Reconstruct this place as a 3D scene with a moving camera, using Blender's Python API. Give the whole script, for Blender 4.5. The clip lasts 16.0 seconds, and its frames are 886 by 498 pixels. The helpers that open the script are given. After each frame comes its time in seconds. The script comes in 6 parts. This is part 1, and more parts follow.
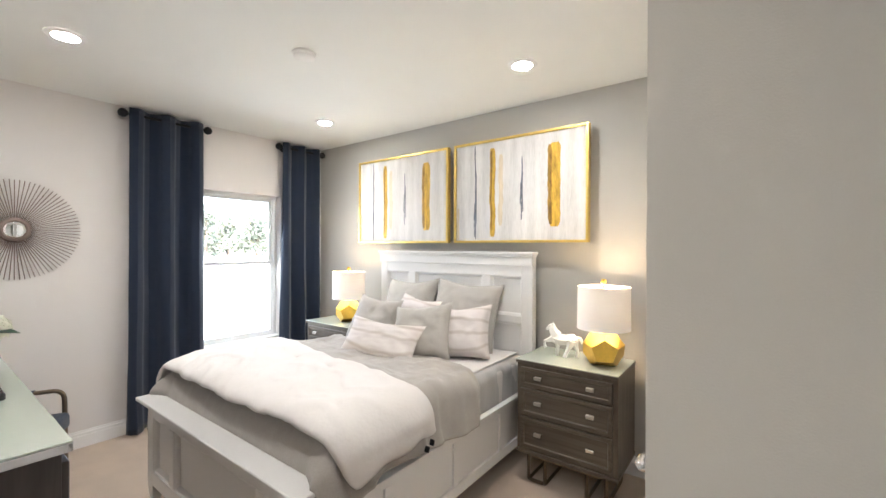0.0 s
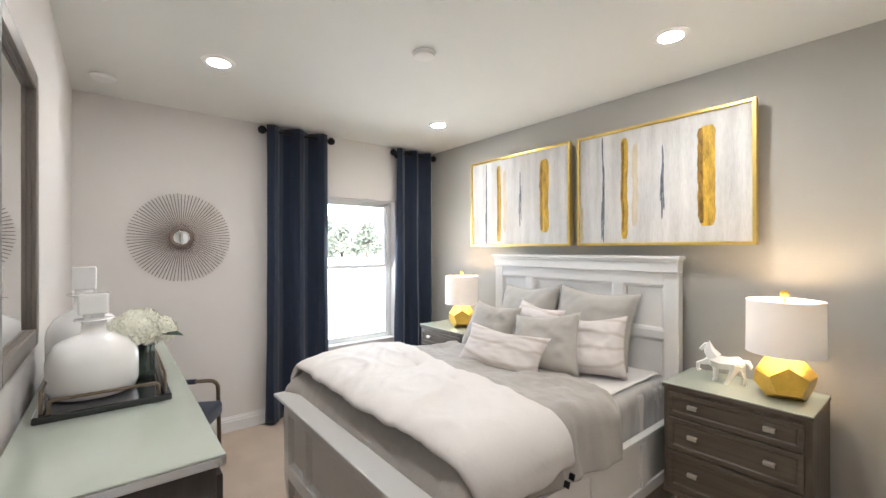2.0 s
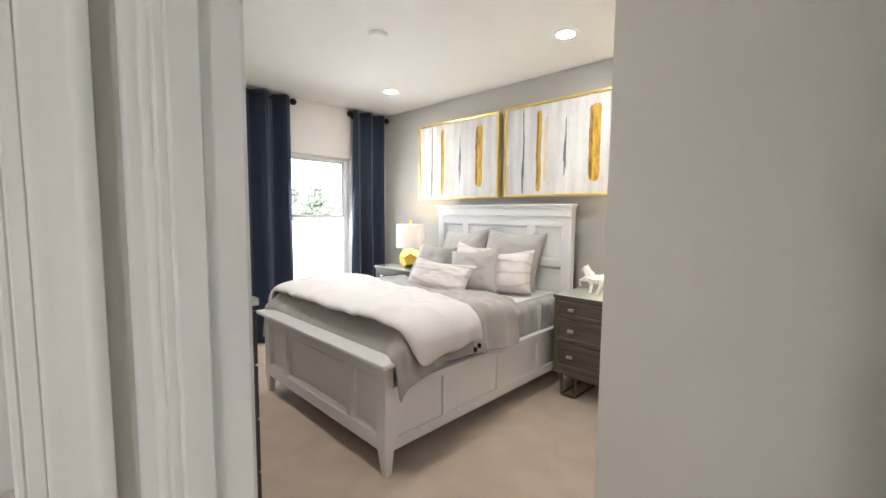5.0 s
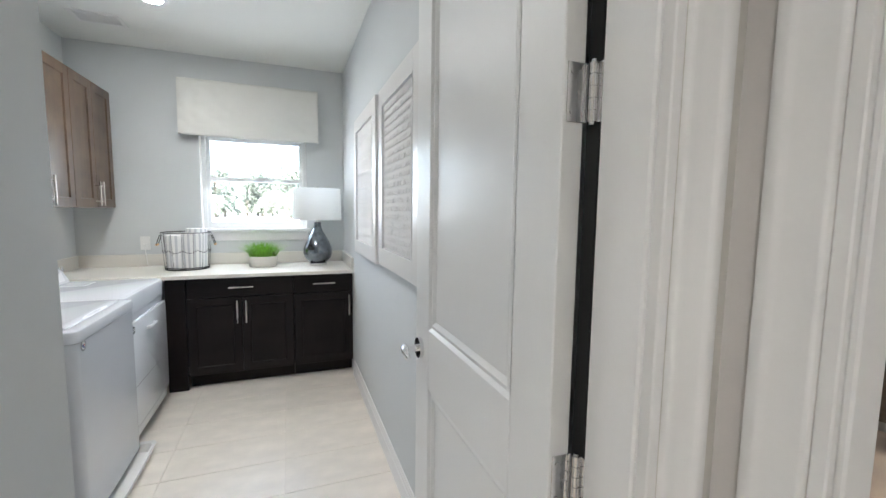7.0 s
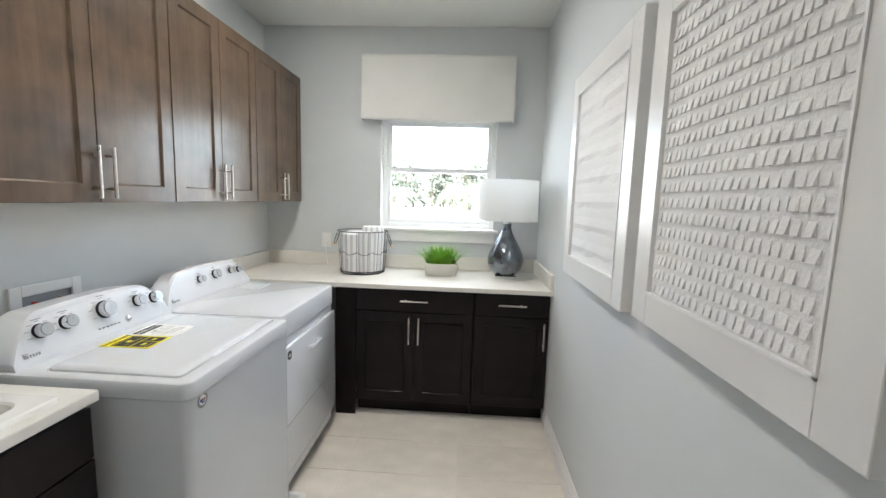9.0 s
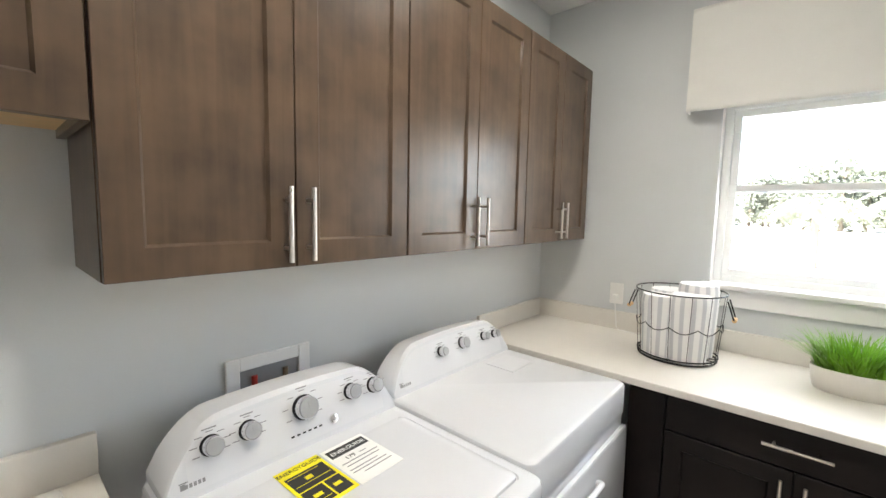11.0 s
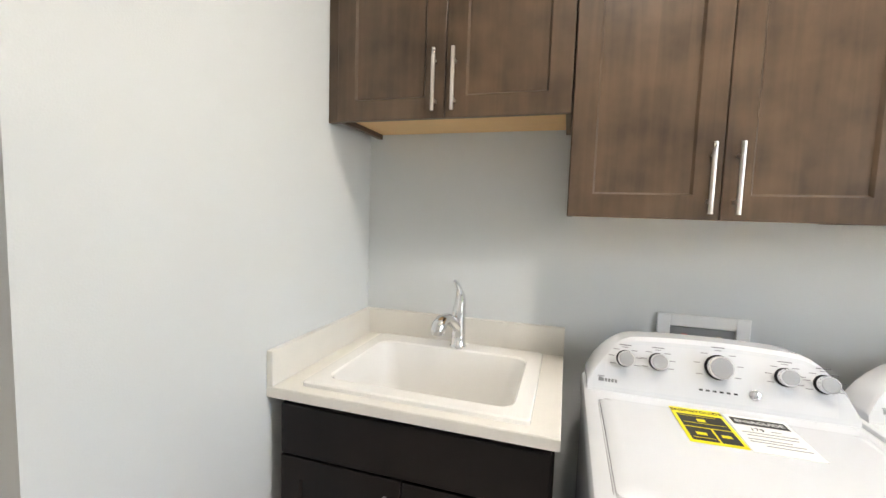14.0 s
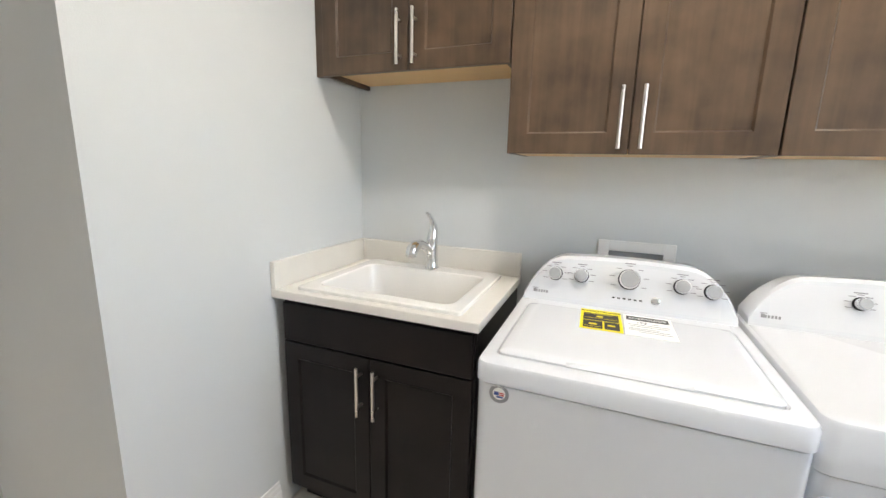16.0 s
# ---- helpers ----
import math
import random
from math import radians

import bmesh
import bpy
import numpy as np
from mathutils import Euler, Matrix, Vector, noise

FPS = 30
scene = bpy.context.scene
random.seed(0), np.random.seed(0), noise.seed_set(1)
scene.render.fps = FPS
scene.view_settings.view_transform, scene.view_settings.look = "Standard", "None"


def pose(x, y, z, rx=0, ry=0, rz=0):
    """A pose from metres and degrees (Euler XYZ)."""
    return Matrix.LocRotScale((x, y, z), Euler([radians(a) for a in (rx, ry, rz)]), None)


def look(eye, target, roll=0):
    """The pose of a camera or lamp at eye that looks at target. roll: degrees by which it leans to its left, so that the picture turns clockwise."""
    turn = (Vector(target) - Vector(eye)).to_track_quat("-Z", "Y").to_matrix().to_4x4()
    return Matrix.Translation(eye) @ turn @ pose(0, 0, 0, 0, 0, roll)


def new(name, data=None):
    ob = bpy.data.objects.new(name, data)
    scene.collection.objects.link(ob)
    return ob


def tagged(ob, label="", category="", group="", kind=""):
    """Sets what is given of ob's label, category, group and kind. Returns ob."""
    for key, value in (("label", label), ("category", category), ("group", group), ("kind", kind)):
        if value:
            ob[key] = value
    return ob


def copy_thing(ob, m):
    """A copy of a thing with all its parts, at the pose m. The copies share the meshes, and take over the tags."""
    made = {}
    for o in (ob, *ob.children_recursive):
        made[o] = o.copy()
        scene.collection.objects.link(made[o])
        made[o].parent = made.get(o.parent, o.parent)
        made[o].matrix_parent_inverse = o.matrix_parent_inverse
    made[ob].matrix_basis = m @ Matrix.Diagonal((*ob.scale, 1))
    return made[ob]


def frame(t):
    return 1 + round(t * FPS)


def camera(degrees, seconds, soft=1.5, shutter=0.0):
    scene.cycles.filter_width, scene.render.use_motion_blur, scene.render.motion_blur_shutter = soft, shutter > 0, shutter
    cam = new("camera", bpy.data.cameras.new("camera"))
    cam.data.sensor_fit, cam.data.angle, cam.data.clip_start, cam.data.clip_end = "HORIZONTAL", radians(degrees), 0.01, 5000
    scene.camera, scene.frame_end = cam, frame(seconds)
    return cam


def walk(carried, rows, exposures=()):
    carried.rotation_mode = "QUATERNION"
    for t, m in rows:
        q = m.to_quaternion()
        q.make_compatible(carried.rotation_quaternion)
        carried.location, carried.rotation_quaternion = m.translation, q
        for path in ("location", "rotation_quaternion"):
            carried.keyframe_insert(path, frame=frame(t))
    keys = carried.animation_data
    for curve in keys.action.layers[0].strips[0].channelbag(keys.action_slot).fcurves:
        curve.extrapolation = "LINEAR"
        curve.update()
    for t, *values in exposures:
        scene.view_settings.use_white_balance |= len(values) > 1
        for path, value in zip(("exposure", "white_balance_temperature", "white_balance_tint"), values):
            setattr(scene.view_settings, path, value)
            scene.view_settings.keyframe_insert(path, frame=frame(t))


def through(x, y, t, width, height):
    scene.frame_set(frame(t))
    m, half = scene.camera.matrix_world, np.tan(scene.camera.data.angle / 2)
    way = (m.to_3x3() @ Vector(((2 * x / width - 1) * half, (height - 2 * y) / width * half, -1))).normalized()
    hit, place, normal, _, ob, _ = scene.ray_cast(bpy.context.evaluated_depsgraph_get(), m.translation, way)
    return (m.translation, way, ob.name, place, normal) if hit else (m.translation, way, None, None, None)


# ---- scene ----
cam = camera(94.7, 16.0)
PATH = [
    (0, (1.19, 2.463, 1.558), (-0.017, 4.057, 1.551), 0.2),
    (0.5, (1.07, 2.566, 1.573), (-0.158, 4.145, 1.567), 0.1),
    (1, (0.973, 2.567, 1.59), (-0.351, 4.067, 1.588), 0.0),
    (1.5, (0.924, 2.525, 1.587), (-0.529, 3.899, 1.592), -0.1),
    (2, (0.96, 2.502, 1.575), (-0.596, 3.759, 1.576), -0.1),
    (2.5, (1.006, 2.472, 1.536), (-0.591, 3.676, 1.522), -0.1),
    (3, (1.084, 2.388, 1.519), (-0.494, 3.616, 1.464), -0.2),
    (3.5, (1.219, 2.284, 1.506), (-0.275, 3.609, 1.397), -0.3),
    (3.7, (1.282, 2.26, 1.48), (-0.167, 3.634, 1.365), -0.3),
    (5.8, (1.575, 1.893, 1.417), (0.175, 3.309, 1.233), 0.5),
    (6, (1.531, 1.839, 1.413), (0.054, 3.174, 1.229), 0.5),
    (6.5, (1.427, 1.745, 1.419), (-0.276, 2.777, 1.233), 0.6),
    (7, (1.238, 1.624, 1.429), (-0.625, 2.327, 1.242), 0.8),
    (7.5, (1.06, 1.575, 1.431), (-0.887, 1.983, 1.231), 1.0),
    (8, (0.798, 1.59, 1.43), (-1.184, 1.762, 1.229), 1.0),
    (8.2, (0.704, 1.598, 1.428), (-1.284, 1.689, 1.222), 1.1),
    (10.3, (-0.431, 1.381, 1.535), (-2.31, 0.735, 1.304), 1.1),
    (10.5, (-0.496, 1.33, 1.526), (-2.308, 0.511, 1.314), 0.7),
    (11, (-0.602, 1.222, 1.56), (-2.095, -0.096, 1.371), 1.1),
    (11.5, (-0.6, 1.202, 1.576), (-1.547, -0.555, 1.448), 1.0),
    (12, (-0.623, 1.259, 1.58), (-0.949, -0.711, 1.473), 1.4),
    (12.5, (-0.693, 1.345, 1.546), (-0.556, -0.649, 1.472), 1.6),
    (13, (-0.739, 1.399, 1.492), (-0.352, -0.562, 1.425), 1.9),
    (13.5, (-0.738, 1.432, 1.444), (-0.229, -0.5, 1.35), 1.8),
    (14, (-0.743, 1.497, 1.404), (-0.166, -0.411, 1.243), 1.9),
    (14.5, (-0.78, 1.576, 1.353), (-0.155, -0.307, 1.1), 1.7),
    (15, (-0.828, 1.624, 1.338), (-0.17, -0.235, 1.004), 1.6),
    (15.5, (-0.93, 1.654, 1.346), (-0.238, -0.186, 0.978), 1.6),
    (16, (-1.073, 1.672, 1.36), (-0.342, -0.149, 0.974), 1.4),
]
walk(cam, [(t, look(eye, target, roll)) for t, eye, target, roll in PATH], exposures=[(0, 3.6, 6080, 9), (2.5, 3.34, 6030, 9), (4.5, 3.45, 6080, 9), (5.9, 3.72, 5900, 8), (6.6, 3.45, 5850, 8), (7.4, 3.68, 6000, 8), (8.0, 3.6, 6100, 8), (10.5, 3.45, 6450, 9), (11.6, 3.82, 6750, 10), (12.5, 3.9, 6800, 10), (16, 3.82, 6550, 10)])

# ---- world, sun and exposure ----
world = bpy.data.worlds.new("sky")
scene.world = world
world.use_nodes = True
wn = world.node_tree.nodes
sky = wn.new("ShaderNodeTexSky")
sky.sky_type, sky.sun_disc = "NISHITA", False
sky.sun_elevation, sky.sun_rotation = radians(55), radians(110)
wn["Background"].inputs["Strength"].default_value = 0.15
world.node_tree.links.new(sky.outputs["Color"], wn["Background"].inputs["Color"])
sun = new("sun", bpy.data.lights.new("sun", "SUN"))
sun.data.energy, sun.data.angle, sun.data.color = 4.5, radians(0.5), (1, 0.96, 0.9)
sun.matrix_world = look((6, -2.2, 9), (0, 0, 0))

for n_, at_, size_, w_ in (("bedroom_window_light", (-3.02, 4.50, 1.35), (0.84, 1.42), 2.2), ("laundry_window_light", (-3.02, 1.34, 1.64), (0.80, 0.78), 1.3)):
    sl = new(n_, bpy.data.lights.new(n_, "AREA"))
    sl.data.shape, sl.data.size, sl.data.size_y, sl.data.energy, sl.data.color = "RECTANGLE", size_[0], size_[1], w_, (0.95, 0.98, 1.0)
    sl.matrix_world = look(at_, (at_[0] + 1, at_[1], at_[2] - 0.45))

# ---- materials ----
def mat(name, color, rough=0.5, metal=0.0, vary=0.06, scale=4.0, fine=90.0, bump=0.1, dist=0.002, coat=0.0, sheen=0.0, stretch=(1, 1, 1), island=0.0, spec=0.5, rvary=0.08):
    """A surface with broad and fine variation of colour, roughness and relief."""
    m = bpy.data.materials.new(name)
    m.use_nodes = True
    nt = m.node_tree
    n, l = nt.nodes, nt.links
    b = n["Principled BSDF"]
    co = n.new("ShaderNodeTexCoord")
    mp = n.new("ShaderNodeMapping")
    mp.inputs["Scale"].default_value = stretch
    l.new(co.outputs["Object"], mp.inputs["Vector"])
    broad, grain = n.new("ShaderNodeTexNoise"), n.new("ShaderNodeTexNoise")
    broad.inputs["Scale"].default_value, broad.inputs["Detail"].default_value = scale, 5
    grain.inputs["Scale"].default_value, grain.inputs["Detail"].default_value = fine, 4
    l.new(mp.outputs[0], broad.inputs["Vector"]), l.new(mp.outputs[0], grain.inputs["Vector"])
    add = n.new("ShaderNodeMath")
    add.operation = "ADD"
    half = n.new("ShaderNodeMath")
    half.operation, half.inputs[1].default_value = "MULTIPLY", 0.6
    l.new(grain.outputs["Fac"], half.inputs[0]), l.new(broad.outputs["Fac"], add.inputs[0]), l.new(half.outputs[0], add.inputs[1])
    rng = n.new("ShaderNodeMapRange")
    rng.inputs["From Min"].default_value, rng.inputs["From Max"].default_value = 0.5, 1.1
    rng.inputs["To Min"].default_value, rng.inputs["To Max"].default_value = 1 - vary, 1 + vary
    l.new(add.outputs[0], rng.inputs["Value"])
    value = rng.outputs[0]
    if island:
        oi = n.new("ShaderNodeObjectInfo")
        r2 = n.new("ShaderNodeMapRange")
        r2.inputs["To Min"].default_value, r2.inputs["To Max"].default_value = 1 - island, 1 + island
        l.new(oi.outputs["Random"], r2.inputs["Value"])
        mul = n.new("ShaderNodeMath")
        mul.operation = "MULTIPLY"
        l.new(value, mul.inputs[0]), l.new(r2.outputs[0], mul.inputs[1])
        value = mul.outputs[0]
    hsv = n.new("ShaderNodeHueSaturation")
    hsv.inputs["Color"].default_value = (*color, 1)
    l.new(value, hsv.inputs["Value"])
    l.new(hsv.outputs[0], b.inputs["Base Color"])
    rr = n.new("ShaderNodeMapRange")
    rr.inputs["To Min"].default_value, rr.inputs["To Max"].default_value = max(0.02, rough - rvary), min(1, rough + rvary)
    l.new(broad.outputs["Fac"], rr.inputs["Value"]), l.new(rr.outputs[0], b.inputs["Roughness"])
    b.inputs["Metallic"].default_value, b.inputs["Coat Weight"].default_value = metal, coat
    b.inputs["Sheen Weight"].default_value, b.inputs["Specular IOR Level"].default_value = sheen, spec
    bp = n.new("ShaderNodeBump")
    bp.inputs["Strength"].default_value, bp.inputs["Distance"].default_value = bump, dist
    l.new(grain.outputs["Fac"], bp.inputs["Height"]), l.new(bp.outputs[0], b.inputs["Normal"])
    return m


def glow(name, color, strength):
    m = bpy.data.materials.new(name)
    m.use_nodes = True
    b = m.node_tree.nodes["Principled BSDF"]
    b.inputs["Base Color"].default_value = (0.9, 0.9, 0.9, 1)
    b.inputs["Emission Color"].default_value, b.inputs["Emission Strength"].default_value = (*color, 1), strength
    return m


def clear_glass(name, tint=(1, 1, 1), rough=0.0):
    m = bpy.data.materials.new(name)
    m.use_nodes = True
    n, l = m.node_tree.nodes, m.node_tree.links
    tr, gl, mix, fr = n.new("ShaderNodeBsdfTransparent"), n.new("ShaderNodeBsdfGlossy"), n.new("ShaderNodeMixShader"), n.new("ShaderNodeFresnel")
    tr.inputs["Color"].default_value = (*tint, 1)
    gl.inputs["Roughness"].default_value = rough
    fr.inputs["IOR"].default_value = 1.45
    l.new(fr.outputs[0], mix.inputs[0]), l.new(tr.outputs[0], mix.inputs[1]), l.new(gl.outputs[0], mix.inputs[2])
    l.new(mix.outputs[0], n["Material Output"].inputs["Surface"])
    return m


def lamp_cloth(name, color, through=0.5):
    """Thin cloth of a lampshade, which lets some light through."""
    m = bpy.data.materials.new(name)
    m.use_nodes = True
    n, l = m.node_tree.nodes, m.node_tree.links
    d, t, mix = n.new("ShaderNodeBsdfDiffuse"), n.new("ShaderNodeBsdfTranslucent"), n.new("ShaderNodeMixShader")
    w = n.new("ShaderNodeTexNoise")
    w.inputs["Scale"].default_value = 220
    bp = n.new("ShaderNodeBump")
    bp.inputs["Strength"].default_value, bp.inputs["Distance"].default_value = 0.15, 0.001
    l.new(w.outputs["Fac"], bp.inputs["Height"]), l.new(bp.outputs[0], d.inputs["Normal"])
    d.inputs["Color"].default_value = t.inputs["Color"].default_value = (*color, 1)
    mix.inputs[0].default_value = through
    l.new(d.outputs[0], mix.inputs[1]), l.new(t.outputs[0], mix.inputs[2])
    l.new(mix.outputs[0], n["Material Output"].inputs["Surface"])
    return m


def wood(name, dark, light, rough=0.35, along=2, grain=7.0, coat=0.0, mottle=0.5, spec=0.5, cloudy=5.0):
    """Stained wood with grain along one axis and broad uneven stain."""
    m = bpy.data.materials.new(name)
    m.use_nodes = True
    n, l = m.node_tree.nodes, m.node_tree.links
    b = n["Principled BSDF"]
    co, mp = n.new("ShaderNodeTexCoord"), n.new("ShaderNodeMapping")
    st = [grain * 6] * 3
    st[along] = grain * 0.35
    mp.inputs["Scale"].default_value = st
    l.new(co.outputs["Object"], mp.inputs["Vector"])
    g, cloud = n.new("ShaderNodeTexNoise"), n.new("ShaderNodeTexNoise")
    g.inputs["Scale"].default_value, g.inputs["Detail"].default_value, g.inputs["Distortion"].default_value = 1.0, 6, 0.6
    cloud.inputs["Scale"].default_value, cloud.inputs["Detail"].default_value = cloudy, 4
    l.new(mp.outputs[0], g.inputs["Vector"]), l.new(co.outputs["Object"], cloud.inputs["Vector"])
    mx = n.new("ShaderNodeMix")
    mx.inputs[0].default_value = mottle
    l.new(g.outputs["Fac"], mx.inputs[2]), l.new(cloud.outputs["Fac"], mx.inputs[3])
    ramp = n.new("ShaderNodeValToRGB")
    ramp.color_ramp.elements[0].position, ramp.color_ramp.elements[0].color = 0.32, (*dark, 1)
    ramp.color_ramp.elements[1].position, ramp.color_ramp.elements[1].color = 0.68, (*light, 1)
    l.new(mx.outputs[0], ramp.inputs[0]), l.new(ramp.outputs[0], b.inputs["Base Color"])
    b.inputs["Roughness"].default_value, b.inputs["Coat Weight"].default_value = rough, coat
    b.inputs["Coat Roughness"].default_value, b.inputs["Specular IOR Level"].default_value = 0.22, spec
    bp = n.new("ShaderNodeBump")
    bp.inputs["Strength"].default_value, bp.inputs["Distance"].default_value = 0.12, 0.001
    l.new(g.outputs["Fac"], bp.inputs["Height"]), l.new(bp.outputs[0], b.inputs["Normal"])
    return m


def marbled(name, base, vein, scale=6.0, rough=0.8):
    """Cloth printed with soft agate-like bands."""
    m = bpy.data.materials.new(name)
    m.use_nodes = True
    n, l = m.node_tree.nodes, m.node_tree.links
    b = n["Principled BSDF"]
    co, w = n.new("ShaderNodeTexCoord"), n.new("ShaderNodeTexWave")
    w.wave_type, w.bands_direction = "RINGS", "Y"
    w.inputs["Scale"].default_value, w.inputs["Distortion"].default_value, w.inputs["Detail"].default_value, w.inputs["Detail Scale"].default_value = scale, 4.5, 2, 0.7
    l.new(co.outputs["Object"], w.inputs["Vector"])
    ramp = n.new("ShaderNodeValToRGB")
    e = ramp.color_ramp.elements
    e[0].position, e[0].color, e[1].position, e[1].color = 0.0, (*vein, 1), 0.22, (*base, 1)
    l.new(w.outputs["Fac"], ramp.inputs[0]), l.new(ramp.outputs[0], b.inputs["Base Color"])
    b.inputs["Roughness"].default_value = rough
    weave = n.new("ShaderNodeTexNoise")
    weave.inputs["Scale"].default_value = 260
    bp = n.new("ShaderNodeBump")
    bp.inputs["Strength"].default_value, bp.inputs["Distance"].default_value = 0.2, 0.001
    l.new(weave.outputs["Fac"], bp.inputs["Height"]), l.new(bp.outputs[0], b.inputs["Normal"])
    return m


def striped(name, base, stripe, scale=3.6):
    """White towelling with soft grey stripes."""
    m = bpy.data.materials.new(name)
    m.use_nodes = True
    n, l = m.node_tree.nodes, m.node_tree.links
    b = n["Principled BSDF"]
    co, w = n.new("ShaderNodeTexCoord"), n.new("ShaderNodeTexWave")
    w.bands_direction = "X"
    w.inputs["Scale"].default_value = scale
    l.new(co.outputs["UV"], w.inputs["Vector"])
    ramp = n.new("ShaderNodeValToRGB")
    e = ramp.color_ramp.elements
    e[0].position, e[0].color, e[1].position, e[1].color = 0.55, (*base, 1), 0.7, (*stripe, 1)
    l.new(w.outputs["Fac"], ramp.inputs[0]), l.new(ramp.outputs[0], b.inputs["Base Color"])
    b.inputs["Roughness"].default_value = 0.95
    return m


WALL_WHITE = mat("warm_white_wall_paint", (0.72, 0.685, 0.66), 0.75, vary=0.02, scale=1.5, fine=260, bump=0.25, dist=0.0015)
WALL_GREY = mat("grey_wall_paint", (0.46, 0.445, 0.415), 0.75, vary=0.02, scale=1.5, fine=260, bump=0.25, dist=0.0015)
WALL_LAUNDRY = mat("pale_grey_wall_paint", (0.61, 0.626, 0.627), 0.7, vary=0.02, scale=1.5, fine=260, bump=0.25, dist=0.0015)
WALL_HALL = mat("beige_wall_paint", (0.64, 0.615, 0.57), 0.75, vary=0.02, scale=1.5, fine=260, bump=0.3, dist=0.0015)
CEIL = mat("ceiling_paint", (0.80, 0.80, 0.77), 0.85, vary=0.015, scale=2, fine=200, bump=0.3, dist=0.002)
TRIM = mat("white_trim_paint", (0.80, 0.79, 0.78), 0.35, vary=0.015, scale=6, fine=120, bump=0.05)
DOOR_PAINT = mat("white_door_paint", (0.78, 0.775, 0.765), 0.38, vary=0.015, scale=5, fine=160, bump=0.12)
CARPET = mat("beige_carpet", (0.53, 0.415, 0.315), 0.95, vary=0.14, scale=5, fine=320, bump=0.9, dist=0.006, sheen=0.3)
TILE = mat("pale_stone_tile", (0.80, 0.735, 0.655), 0.40, vary=0.15, scale=1.9, fine=11, bump=0.03, island=0.025, stretch=(1, 0.6, 1))
GROUT = mat("pale_grout", (0.76, 0.70, 0.63), 0.9, vary=0.05)
VINYL = mat("white_vinyl", (0.80, 0.81, 0.80), 0.4, vary=0.01)
NAVY = mat("navy_curtain_cloth", (0.0065, 0.015, 0.037), 0.85, vary=0.10, scale=8, fine=400, bump=0.4, dist=0.001, sheen=0.2)
BLACK = mat("black_metal", (0.012, 0.012, 0.013), 0.4, metal=0.6)
WHITE_FURN = mat("white_lacquer", (0.72, 0.705, 0.69), 0.32, vary=0.015, scale=6, fine=80, bump=0.04)
LINEN = mat("grey_linen", (0.36, 0.33, 0.298), 0.95, vary=0.10, scale=9, fine=130, bump=0.6, dist=0.004, sheen=0.25)
PILLOW_GREY = mat("grey_pillow_linen", (0.41, 0.385, 0.35), 0.95, vary=0.06, scale=10, fine=420, bump=0.45, dist=0.0015, sheen=0.2)
SHEET = mat("white_cotton_sheet", (0.70, 0.675, 0.655), 0.85, vary=0.03, scale=6, fine=300, bump=0.25)
SATIN = mat("silver_grey_satin", (0.42, 0.41, 0.40), 0.35, vary=0.08, scale=8, fine=300, bump=0.15, sheen=0.3)
COMFORT = mat("white_comforter_cotton", (0.68, 0.64, 0.615), 0.9, vary=0.03, scale=7, fine=60, bump=0.35, dist=0.004, sheen=0.1)
MARBLE_CLOTH = marbled("agate_print_cloth", (0.66, 0.61, 0.585), (0.53, 0.47, 0.43), 3.4)
NS_WOOD = wood("grey_brown_oak", (0.065, 0.05, 0.036), (0.135, 0.108, 0.080), 0.45, along=0, mottle=0.25)
NS_DARK = wood("grey_brown_oak_upright", (0.065, 0.05, 0.036), (0.135, 0.108, 0.080), 0.45, along=2, mottle=0.25)
DRESS_WOOD = wood("dark_charcoal_oak", (0.026, 0.020, 0.018), (0.062, 0.050, 0.046), 0.45, along=2, mottle=0.2)
SAGE_GLASS = mat("sage_green_back_painted_glass", (0.43, 0.47, 0.41), 0.06, vary=0.02, scale=3, fine=20, bump=0.0, coat=0.6, rvary=0.03)
MIRROR_FRAME = mat("silvered_brown_wood", (0.17, 0.145, 0.125), 0.32, metal=0.35, vary=0.14, scale=5, fine=90, bump=0.2, stretch=(6, 6, 0.6))
BRONZE = mat("brushed_bronze", (0.20, 0.155, 0.11), 0.35, metal=1.0, vary=0.06)
NICKEL = mat("brushed_nickel", (0.62, 0.58, 0.53), 0.28, metal=1.0, vary=0.05, fine=200)
CHROME = mat("polished_chrome", (0.78, 0.78, 0.79), 0.07, metal=1.0, vary=0.02, rvary=0.03)
GOLD = mat("satin_gold_leaf", (0.76, 0.49, 0.085), 0.30, metal=0.85, vary=0.12, scale=14, fine=60, bump=0.2)
GOLD_FRAME = mat("gold_picture_frame", (0.78, 0.58, 0.18), 0.3, metal=0.85, vary=0.10, scale=10, fine=90, bump=0.15)
MIRROR = mat("silvered_mirror", (0.92, 0.92, 0.92), 0.02, metal=1.0, vary=0.0, bump=0.0, rvary=0.0)
PLASTER = mat("matt_white_ceramic", (0.82, 0.81, 0.79), 0.55, vary=0.01)
MILK_GLASS = mat("white_milk_glass", (0.84, 0.83, 0.82), 0.08, vary=0.01, coat=0.4, bump=0.0, rvary=0.03)
DARK_GLASS = mat("black_lacquer_tray", (0.015, 0.015, 0.017), 0.07, vary=0.02, coat=0.5, bump=0.0, rvary=0.03)
PETAL = mat("cream_petal", (0.83, 0.82, 0.70), 0.7, vary=0.08, scale=40)
LEAF = mat("dark_green_leaf", (0.025, 0.06, 0.03), 0.5, vary=0.2, scale=20)
GRASS = mat("bright_green_blade", (0.20, 0.42, 0.035), 0.5, vary=0.3, scale=18, fine=60)
